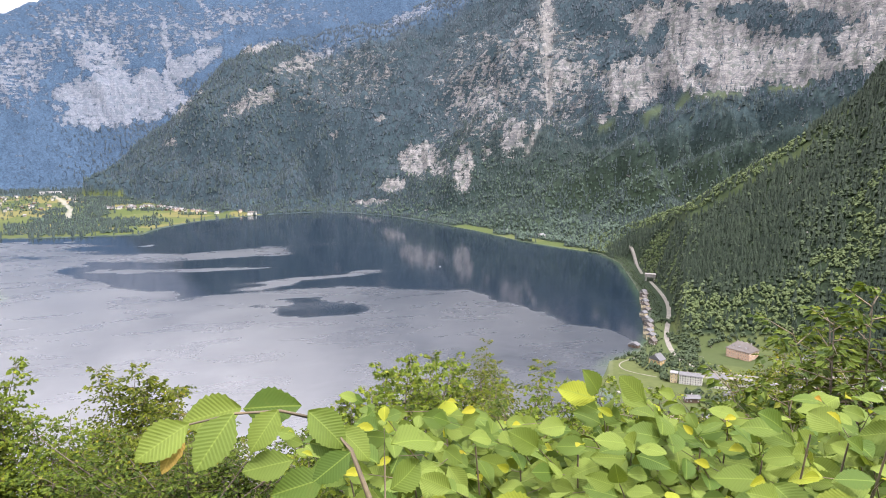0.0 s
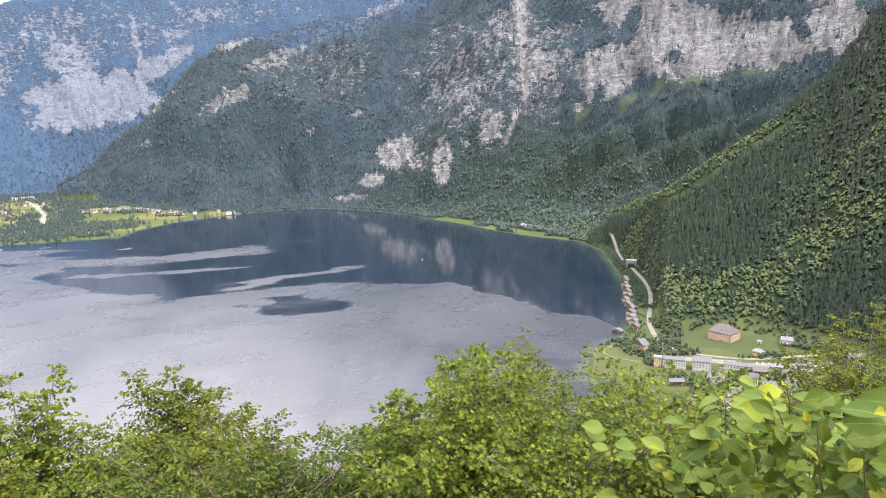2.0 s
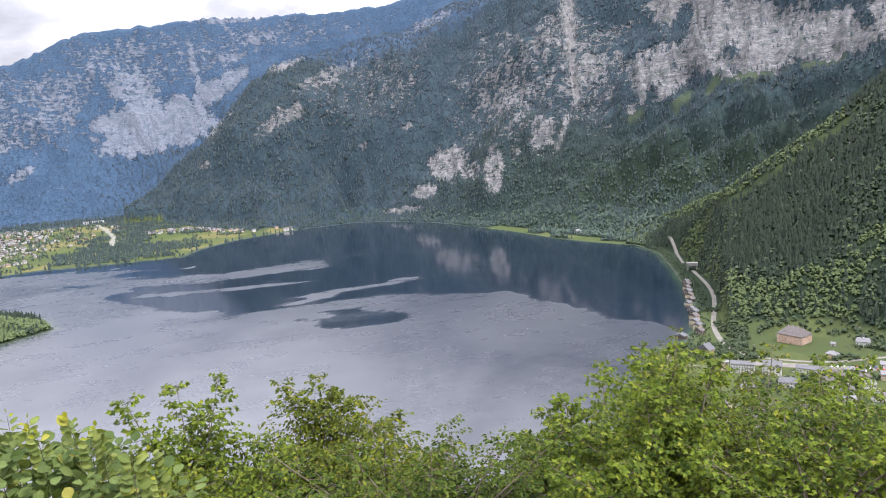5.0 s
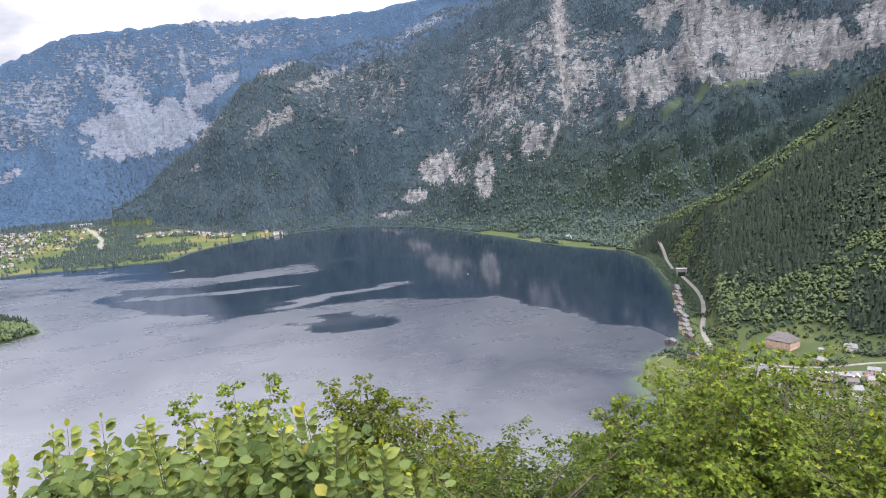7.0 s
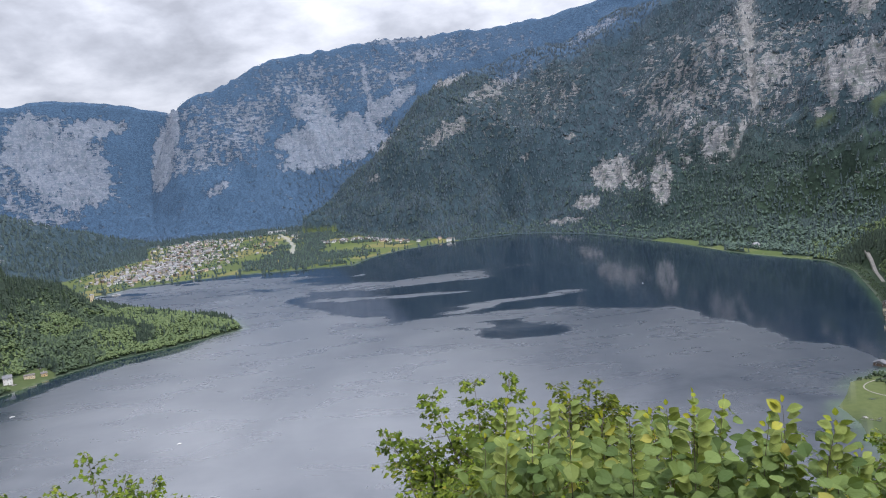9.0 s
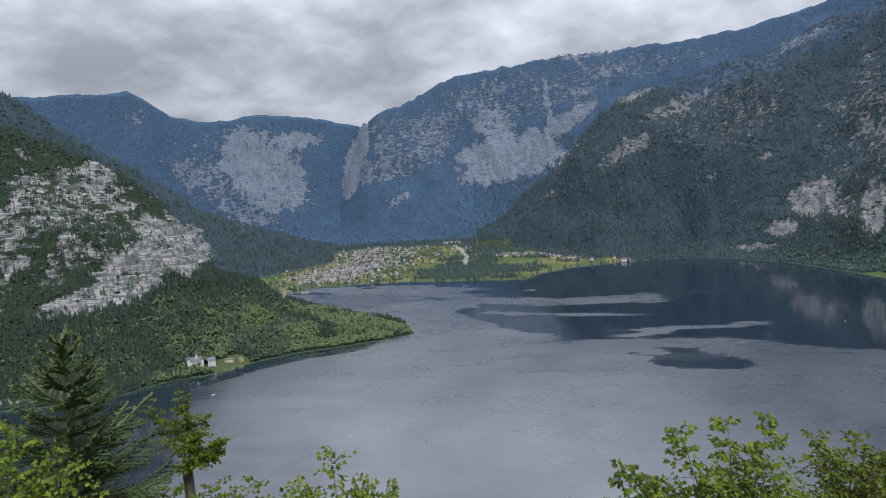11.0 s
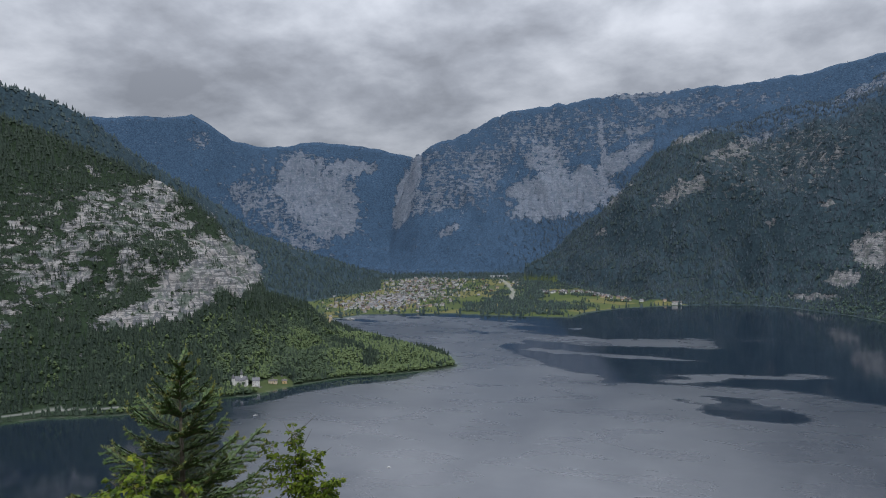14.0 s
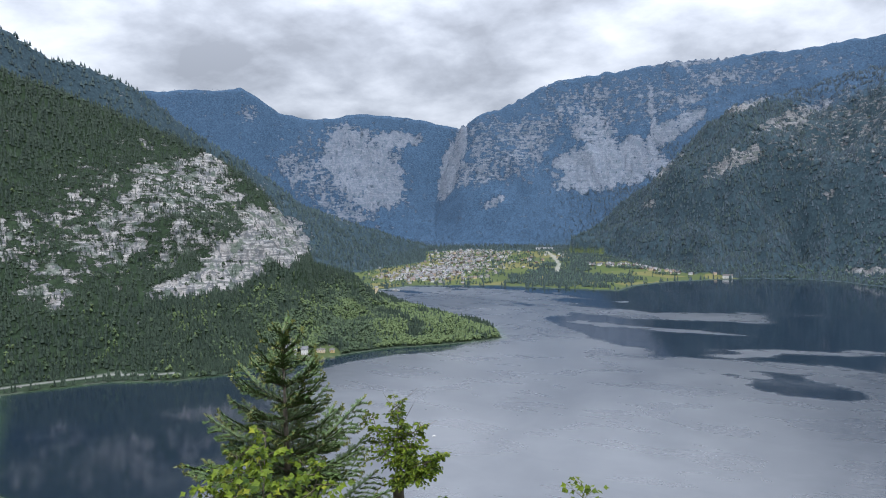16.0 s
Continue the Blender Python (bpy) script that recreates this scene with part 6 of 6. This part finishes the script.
broad_tree("shrub", "dense green shrub near the willow", [(5.35, 8.4, -4.0), (4.3, 6.9, -3.2), (4.6, 6.6, -2.9)], 0.9, 2.2, MAPLE, 0.055, 15, 11, 11, M, 15)
broad_tree("shrub", "yellow-green young shrub close to the path", [(3.15, 2.95, -1.0), (3.3, 2.85, -0.9), (3.1, 3.2, -1.1), (3.5, 3.0, -0.85)], 0.4, 1.6, DARKLEAF, 0.055, 8, 13, 12, O, 7)
broad_tree("shrub", "low leafy thicket between path and trees", [(1.1, 9.9, -4.25), (0.2, 9.7, -4.15), (-0.9, 9.8, -4.2), (-2.0, 10.2, -4.15), (-3.2, 10.6, -4.0)], 0.95, 1.8, DARKLEAF, 0.07, 13, 8, 13, O, 22)
broad_tree("shrub", "low leafy thicket under the large maple", [(1.6, 7.8, -3.75), (2.6, 7.5, -3.5), (3.4, 7.6, -3.4), (3.2, 5.8, -2.75)], 0.85, 1.9, MAPLE, 0.065, 13, 11, 14, M, 18)
broad_tree("shrub", "low hedge of mixed leaves beside the maples", [(-5.3, 10.6, -4.1), (-4.6, 10.2, -4.0), (-3.9, 10.4, -4.1)], 0.8, 1.8, OLIVE, 0.07, 13, 8, 15, O, 12)
broad_tree("small_tree", "small round-headed tree with dead twigs at its top", [(-11.72, 11.0, -2.95), (-11.95, 10.85, -3.15), (-11.35, 11.0, -3.25), (-11.6, 10.9, -3.1)], 0.3, 1.0, MAPLE, 0.055, 11, 9, 16, O, 3, spread=0.45)
broad_tree("maple_tree", "pale green maple in front of the fir", [(-11.5, 8.1, -2.45), (-11.7, 7.95, -2.6), (-11.05, 8.25, -2.7), (-11.3, 7.8, -2.65), (-11.85, 7.8, -2.85)], 0.5, 1.6, MAPLE, 0.062, 14, 10, 17, M, 20)
broad_tree("shrub", "yellow-green bush below the small tree", [(-11.7, 10.6, -4.15), (-12.1, 10.4, -4.15), (-11.2, 10.8, -4.15), (-10.75, 11.1, -4.2)], 0.4, 1.6, MAPLE, 0.055, 14, 10, 18, M, 14)
broad_tree("maple_tree", "maple sapling whose tip just shows over the slope", [(-9.3, 10.65, -3.55), (-9.7, 10.4, -3.9), (-8.6, 10.8, -4.1), (-8.9, 10.7, -4.0)], 0.4, 1.8, MAPLE, 0.065, 13, 9, 19, M, 10)
broad_tree("shrub", "leafy green shrub filling the gap behind the maple", [(-3.3, 12.31, -4.55), (-3.55, 12.2, -4.6), (-3.0, 12.4, -4.65)], 0.6, 1.8, MAPLE, 0.065, 14, 8, 21, M, 10)
broad_tree("shrub", "dark leafy shrub on the slope below the saplings", [(-0.92, 11.46, -4.85), (-0.23, 10.22, -4.7), (0.39, 10.04, -4.72), (-0.5, 11.0, -4.8)], 0.7, 1.8, DARKLEAF, 0.06, 13, 8, 22, O, 14)
broad_tree("shrub", "dense dark green shrub between the maple saplings", [(3.49, 9.13, -3.75), (3.89, 8.34, -3.45), (3.11, 7.82, -3.5), (3.35, 7.14, -3.4)], 0.7, 1.9, DARKLEAF, 0.06, 13, 8, 23, O, 12)
broad_tree("shrub", "yellow-green leafy shrub on the slope below the path", [(4.2, 7.79, -3.5), (4.24, 7.05, -3.15), (4.13, 6.42, -2.85), (3.38, 6.38, -3.15)], 0.6, 1.8, MAPLE, 0.055, 13, 8, 24, M, 11)
broad_tree("small_tree", "dense olive-green tree on the slope above the town", [(7.3, 8.0, -3.3), (7.9, 8.3, -3.05), (8.5, 8.2, -2.9), (6.8, 7.8, -3.6), (9.2, 8.4, -2.8)], 0.9, 2.2, OLIVE, 0.055, 16, 12, 26, O, 16)
# dead twigs on the small tree
q = random.Random(77)
dead_at = Vector((-11.7, 10.95, EYE - 3.1))
dead = thing("dead_branch", "bare grey twigs sticking out of the small tree", "branch", pose(*dead_at))
for k in range(9):
    p = Vector((q.uniform(-0.1, 0.25), 0.0, q.uniform(-0.7, 0.1)))
    d = Vector((q.uniform(-0.5, 1), q.uniform(-0.2, 0.2), q.uniform(0.1, 1))).normalized()
    part("twig", tube_mesh("twig", [[(p, 0.006), (p + d * 0.25, 0.004), (p + d * 0.45 + Vector((0.03, 0, 0.05)), 0.0015)]], TWIG, 3), dead)

# ---- fir ----
FIRN = foliage_mat("fir_needles", (0.020, 0.044, 0.014), (0.082, 0.122, 0.028), rough=0.6, scale=3.0, tuft=30.0)
SHOOT = foliage_mat("fir_shoots", (0.095, 0.105, 0.026), (0.17, 0.175, 0.045), rough=0.6, scale=3.0, tuft=30.0)


def fir_branch(seed, ln):
    """A flat spray: a bough with side shoots, all set with needles."""
    q = random.Random(seed)
    shoots = [[Vector((0, 0, 0)), Vector((0, ln * 0.5, -0.05 * ln)), Vector((0, ln, 0.08 * ln))]]
    n = int(ln / 0.075)
    for k in range(1, n):
        u = k / n
        for s_ in (-1, 1):
            l2 = (0.10 + 0.38 * (1 - u)) * ln * q.uniform(0.7, 1.1) * min(1, 3 * u + 0.2)
            p = Vector((0, ln * u, -0.10 * ln * math.sin(math.pi * u) + 0.08 * ln * u * u))
            e = p + Vector((s_ * l2 * 0.8, l2 * 0.62, q.uniform(-0.16, 0.02) * l2))
            shoots.append([p, p.lerp(e, 0.5) + Vector((0, 0, 0.02)), e])
    V, F = [], []
    for sh in shoots:
        length = (sh[2] - sh[0]).length
        m = max(10, int(length / 0.0045))
        for i in range(m):
            u = (i + q.random()) / m
            p = sh[0].lerp(sh[1], u * 2) if u < 0.5 else sh[1].lerp(sh[2], u * 2 - 1)
            d = (sh[2] - sh[0]).normalized()
            sidev = d.cross(Vector((0, 0, 1))).normalized() * (1 if i % 2 else -1)
            tip = p + (sidev * q.uniform(0.5, 1) + d * 0.7 + Vector((0, 0, q.uniform(-0.1, 0.8)))).normalized() * q.uniform(0.03, 0.055)
            wv_ = d * 0.014
            o = len(V)
            V += [tuple(p - wv_), tuple(p + wv_), tuple(tip)]
            F.append((o, o + 1, o + 2))
    # this year's shoots: pale tufts that point up at the ends of the sprays
    young_from = len(F)
    for sh in shoots[::2]:
        up_ = ((sh[2] - sh[1]).normalized() + Vector((0, 0, 0.5))).normalized()
        for i in range(16):
            p = sh[2] + up_ * 0.05 * i / 16
            tip = p + (up_ * 0.8 + Vector((q.uniform(-1, 1), q.uniform(-1, 1), q.uniform(-1, 1)))).normalized() * 0.032
            o = len(V)
            V += [tuple(p - up_ * 0.009), tuple(p + up_ * 0.009), tuple(tip)]
            F.append((o, o + 1, o + 2))
    nv, nf = np.array(V), np.array(F)
    young_mat = (np.arange(len(F)) >= young_from).astype(np.int32)
    stems = [[(sh[0], 0.006 if k else 0.011), (sh[1], 0.004), (sh[2], 0.0015)] for k, sh in enumerate(shoots)]
    sv, sf = tubes(stems, 3)
    return (mesh_np("needles", nv, [nf], [FIRN, SHOOT], smooth=False, mat_index=young_mat), mesh_np("branch", sv, [sf], [TWIG]))


def fir_tree(x, y, top, label):
    gz_ = ground_z(x, y)
    h = EYE + top - gz_
    base = thing("fir_tree", label, "tree", pose(x, y, gz_))
    part("trunk", tube_mesh("trunk", [[(Vector((0, 0, -0.6)), 0.07), (Vector((0.02, 0, h * 0.5)), 0.042), (Vector((0, 0, h - 0.35)), 0.009), (Vector((0, 0, h)), 0.003)]], BARK, 7), base)
    kinds = [(ln, [fir_branch(100 + 10 * i + k, ln) for k in range(2)]) for i, ln in enumerate((0.22, 0.42, 0.68, 0.95, 1.25))]
    q = random.Random(5)
    for w in range(15):
        dz = 0.04 + 0.2 * w
        want = min(1.35, 0.17 + 0.56 * dz) * q.uniform(0.85, 1.1)
        ln, pair = min(kinds, key=lambda kk: abs(kk[0] - want))
        for b_ in range(5 if w > 1 else 4):
            a = b_ * 360 / (5 if w > 1 else 4) + w * 37 + q.uniform(-14, 14)
            lift = 40 - 3.0 * w + q.uniform(-6, 6)
            m = pose(0, 0, h - dz + q.uniform(-0.04, 0.04), 0, 0, a) @ pose(0, 0, 0, max(lift, -14)) @ Matrix.Scale(want / ln * q.uniform(0.85, 1.15), 4)
            nm, bmx = pair[q.randrange(2)]
            br = part("branch", bmx, base, "", m)
            part("needles", nm, br)
    ln, pair = kinds[1]
    nm, bmx = pair[0]
    tip_ = part("branch", bmx, base, "", pose(0, 0, h - 0.42, 90) @ Matrix.Scale(1.0, 4))
    part("needles", nm, tip_)
    return base


fir_tree(-12.55, 9.85, -1.95, "dark green young fir with light shoot tips on the slope")

# ---- the elm bush beside the path ----
ELM_LEAVES = [pleated_leaf("leaf", ELM, w, s_, 17, 0.06, 0.24, c) for s_, w, c in ((1, 0.33, 0.18), (2, 0.36, 0.30), (3, 0.30, 0.10), (4, 0.35, 0.42))]
ELM_YOUNG = [pleated_leaf("leaf", YOUNG, 0.27, 7, 9, 0.06, 0.3, 0.25)]
ELM_RED = [pleated_leaf("leaf", REDDISH, 0.24, 8, 10, 0.06, 0.25, 0.2)]
HZ_LEAVES = [pleated_leaf("leaf", HAZEL, w, s_, 9, 0.04, 0.16, c) for s_, w, c in ((11, 0.40, 0.15), (12, 0.43, 0.28), (13, 0.37, 0.05))]
HZ_YOUNG = [pleated_leaf("leaf", YOUNG, 0.34, 17, 7, 0.04, 0.3, 0.2)]
elm = thing("elm_bush", "wych elm bush with large pleated yellow-green leaves", "bush", pose(0.9, 1.6, ground_z(0.9, 1.6)))
elm_o = Vector(elm.matrix_basis.translation)
q = random.Random(21)
elm_twigs = []


def spray(tip, root, n, size, kinds, parent, o, store, young=0, droop=0.35, updir=(-0.1, -0.85, 0.75)):
    """A twig from root to tip with leaves in two ranks."""
    tip, root = Vector(tip), Vector(root)
    mid = root.lerp(tip, 0.5) + Vector((0, 0, 0.07 * (tip - root).length * 2))
    store.append([(root - o, 0.0018), (mid - o, 0.0014), (tip - o, 0.0008)])
    fw = (tip - root).normalized()
    side0 = fw.cross(Vector((0, 0, 1))).normalized()
    for k in range(n):
        u = 1 - 0.92 * k / n
        p = root * (1 - u) ** 2 + mid * 2 * u * (1 - u) + tip * u * u
        sg = 1 if k % 2 else -1
        y = (side0 * sg * q.uniform(0.7, 1.0) + fw * q.uniform(0.4, 0.9) + Vector((0, 0, -droop * q.uniform(0.4, 1.6))))
        if k == 0:
            y = fw + Vector((0, 0, -droop))
        nr = Vector(updir) + Vector((q.gauss(0, 0.5), q.gauss(0, 0.45), 0))
        me = q.choice(ELM_YOUNG if (k < young and kinds is ELM_LEAVES) else (HZ_YOUNG if k < young else kinds))
        s_ = size * (0.55 if k < young else 1) * q.uniform(0.75, 1.15)
        part("leaf", me, parent, "", Matrix.Translation(-o) @ leaf_pose(p + y.normalized() * 0.012, y, nr, s_))


def polar(az, el, d):
    a, e = radians(az), radians(el)
    return Vector((d * math.cos(e) * math.sin(a), d * math.cos(e) * math.cos(a), EYE + d * math.sin(e)))


EDGE_AZ = (5.3, 9.7, 17.1, 22.1, 26.9, 32.0, 33.8, 38.3, 43.6, 48.1, 52)
EDGE_EL = (-21.9, -20.8, -20.8, -21.6, -20.6, -18.3, -18.6, -20.0, -19.0, -17.0, -15.5)
# the spray that reaches out furthest: its arching twig, and each leaf from stalk to tip
ARCH = [(-0.095, 1.015, -0.412), (-0.026, 1.022, -0.405), (0.04, 1.021, -0.408), (0.104, 1.009, -0.426), (0.141, 0.985, -0.468), (0.162, 0.949, -0.532), (0.177, 0.914, -0.586)]
REACH = [((-0.089, 0.979, -0.396), (-0.149, 0.941, -0.417)), ((-0.018, 1.053, -0.409), (-0.091, 1.028, -0.408)), ((-0.027, 0.976, -0.386), (-0.076, 0.93, -0.437)), ((-0.015, 1.043, -0.407), (0.059, 1.023, -0.4)), ((0.035, 0.984, -0.392), (-0.003, 0.948, -0.427)), ((0.081, 1.017, -0.412), (0.127, 0.976, -0.446)), ((0.053, 0.972, -0.467), (-0.012, 0.953, -0.464)), ((0.095, 0.929, -0.48), (0.03, 0.91, -0.482)), ((0.082, 1.016, -0.463), (0.125, 0.988, -0.467)), ((0.128, 1.019, -0.448), (0.165, 0.979, -0.473)), ((0.135, 0.948, -0.454), (0.082, 0.921, -0.477))]
REDDISH_LEAF = ((-0.098, 0.984, -0.408), (-0.12, 0.945, -0.441))
elm_twigs.append([(Vector((x, y, EYE + z)) - elm_o, r_) for (x, y, z), r_ in zip(ARCH, (0.0015, 0.002, 0.0025, 0.003, 0.0035, 0.0045, 0.0055))])


def reach_leaf(ends, mesh, label=""):
    p0, p1 = (Vector((x, y, EYE + z)) for x, y, z in ends)
    nr_ = Vector((q.gauss(0, 0.15), -1, 0.65 + q.gauss(0, 0.12)))
    part("leaf", mesh, elm, label, Matrix.Translation(-elm_o) @ leaf_pose(p0, p1 - p0, nr_, (p1 - p0).length * 1.08))


for k, ends in enumerate(REACH):
    reach_leaf(ends, ELM_LEAVES[k % 4])
reach_leaf(REDDISH_LEAF, ELM_RED[0], "reddish young leaf")
for tip, root, n, s_ in (((0.22, 1.12, -0.50), (0.2, 1.02, -0.64), 4, 0.09),):
    spray((tip[0], tip[1], EYE + tip[2]), (root[0], root[1], EYE + root[2]), n, s_, ELM_LEAVES, elm, elm_o, elm_twigs, 1, 0.4)
for k in range(78):
    az = 9 + 44 * ((k * 0.618) % 1)
    top = float(np.interp(az, EDGE_AZ, EDGE_EL))
    dn = (k / 78) ** 0.9 * 12.0
    el = top - 0.6 - dn
    d = 1.95 - 0.055 * dn + q.uniform(-0.12, 0.15)
    tip = polar(az, el, d)
    root = tip + Vector((q.uniform(0.08, 0.22), q.uniform(-0.02, 0.16), -q.uniform(0.10, 0.24)))
    spray(tip, root, q.choice([6, 7, 7, 8]), q.uniform(0.055, 0.092), ELM_LEAVES, elm, elm_o, elm_twigs, q.choice([0, 0, 1, 1]), q.uniform(0.1, 0.6))
for k in range(64):
    az = 3 + 49 * ((k * 0.618 + 0.3) % 1)
    dn = (k / 64) * 9.0
    el = float(np.interp(az, EDGE_AZ, EDGE_EL)) - 1.0 - dn
    tip = polar(az, el, 2.25 + 0.5 * q.random())
    root = tip + Vector((q.uniform(0.04, 0.2), q.uniform(0.0, 0.16), -q.uniform(0.10, 0.24)))
    spray(tip, root, 7, q.uniform(0.06, 0.10), ELM_LEAVES, elm, elm_o, elm_twigs, q.choice([0, 1, 1]), q.uniform(0.1, 0.5), (-0.35, -0.6, 0.9))
for k in range(16):
    az = 8 + 44 * k / 15 + q.uniform(-1, 1)
    el = float(np.interp(az, EDGE_AZ, EDGE_EL)) - q.uniform(2, 6)
    p = polar(az, el, q.uniform(1.5, 2.0))
    g = Vector((0.9 + (p.x - 0.9) * 0.55, 1.7 + (p.y - 1.7) * 0.4, ground_z(0.9, 1.7) - 0.1))
    elm_twigs.append([(g - elm_o, 0.008), (g.lerp(p, 0.5) + Vector((0.05, 0, 0.02)) - elm_o, 0.005), (p - elm_o, 0.002)])
part("stem", tube_mesh("stem", elm_twigs, TWIG, 5), elm)
# leaves deeper in the bush, coloured darker to stand for the shade there
rsn = np.random.default_rng(55)
n = 1500
az = rsn.uniform(9, 54, n)
dn = rsn.uniform(3.5, 16, n)
el = np.interp(az, EDGE_AZ, EDGE_EL) - dn
d = 2.25 - 0.05 * dn + rsn.uniform(-0.05, 0.45, n)
pos = np.stack([d * np.cos(np.radians(el)) * np.sin(np.radians(az)), d * np.cos(np.radians(el)) * np.cos(np.radians(az)), EYE + d * np.sin(np.radians(el))], axis=-1) - np.array(elm_o)
yd = np.stack([rsn.normal(-0.3, 0.7, n), rsn.normal(-0.1, 0.6, n), rsn.normal(-0.3, 0.35, n)], axis=-1)
nr = np.stack([rsn.normal(0, 0.4, n), rsn.normal(-0.7, 0.4, n), np.ones(n)], axis=-1)


def tri_shape(me):
    v = np.array([p.co[:] for p in me.vertices])
    f = []
    for p in me.polygons:
        i = list(p.vertices)
        f += [(i[0], i[1], i[2]), (i[0], i[2], i[3])]
    return v, np.array(f)


FILL_SHAPE = tri_shape(pleated_leaf("leaf_shape", ELM_SHADED, 0.32, 31, 5, 0.05, 0.2, 0.2))
tagged(part("inner_foliage", leaf_cloud("inner_foliage", FILL_SHAPE, pos, yd, nr, rsn.uniform(0.045, 0.07, n), ELM_SHADED), elm), kind="stuff")

# ---- the whitebeam bush further along the path ----
hz = thing("whitebeam_bush", "whitebeam bush with pale round leaves and yellow shoot tips", "bush", pose(-3.8, 4.6, ground_z(-3.8, 4.6)))
hz_o = Vector(hz.matrix_basis.translation)
hz_twigs = []
HZ_TOPS = [(-4.43, 4.3, -1.24), (-4.33, 4.4, -1.18), (-4.2, 4.5, -1.2), (-4.03, 4.4, -1.22), (-3.82, 4.41, -1.25), (-3.58, 4.41, -1.30), (-3.38, 4.39, -1.33), (-3.22, 4.33, -1.42), (-3.12, 4.27, -1.5),
           (-4.48, 4.72, -1.40), (-4.39, 4.76, -1.30), (-4.25, 4.7, -1.38), (-4.06, 4.66, -1.34), (-3.84, 4.62, -1.30), (-3.75, 4.61, -1.26), (-3.66, 4.57, -1.28), (-3.49, 4.5, -1.28), (-3.36, 4.42, -1.31),
           (-4.33, 5.1, -1.55), (-4.18, 5.1, -1.44), (-4.0, 5.05, -1.5), (-3.8, 4.95, -1.46), (-3.6, 4.8, -1.45), (-3.4, 4.7, -1.46), (-3.2, 4.55, -1.5)]
for x, y, z in HZ_TOPS:
    tip = Vector((x, y, EYE + z))
    root = tip + Vector((q.uniform(-0.05, 0.05), q.uniform(-0.02, 0.08), -q.uniform(0.32, 0.45)))
    spray(tip, root, 19, q.uniform(0.042, 0.06), HZ_LEAVES, hz, hz_o, hz_twigs, 2, 0.05, (0, -0.55, 1))
    g = Vector((-3.8 + (x + 3.8) * 0.6, 4.6 + (y - 4.6) * 0.5, ground_z(-3.8, 4.6) - 0.1))
    hz_twigs.append([(g - hz_o, 0.008), (root - hz_o, 0.0032)])
part("stem", tube_mesh("stem", hz_twigs, TWIG, 5), hz)
n = 2300
tops = np.array(HZ_TOPS)
pick = rsn.integers(0, len(tops), n)
dn = rsn.uniform(0.10, 0.8, n)
pos = tops[pick] + np.stack([np.clip(rsn.normal(0, 0.10, n), -0.13, 0.13), np.clip(rsn.normal(0.03, 0.10, n), -0.13, 0.16), EYE - dn], axis=-1) - np.array(hz_o)
yd = np.stack([rsn.normal(0, 0.7, n), rsn.normal(-0.2, 0.6, n), rsn.normal(0, 0.35, n)], axis=-1)
nr = np.stack([rsn.normal(0, 0.4, n), rsn.normal(-0.4, 0.4, n), np.ones(n)], axis=-1)
HZ_SHAPE = tri_shape(pleated_leaf("leaf_shape", HAZEL_SHADED, 0.42, 33, 4, 0.04, 0.15, 0.15))
tagged(part("inner_foliage", leaf_cloud("inner_foliage", HZ_SHAPE, pos, yd, nr, rsn.uniform(0.045, 0.066, n), HAZEL_SHADED), hz), kind="stuff")
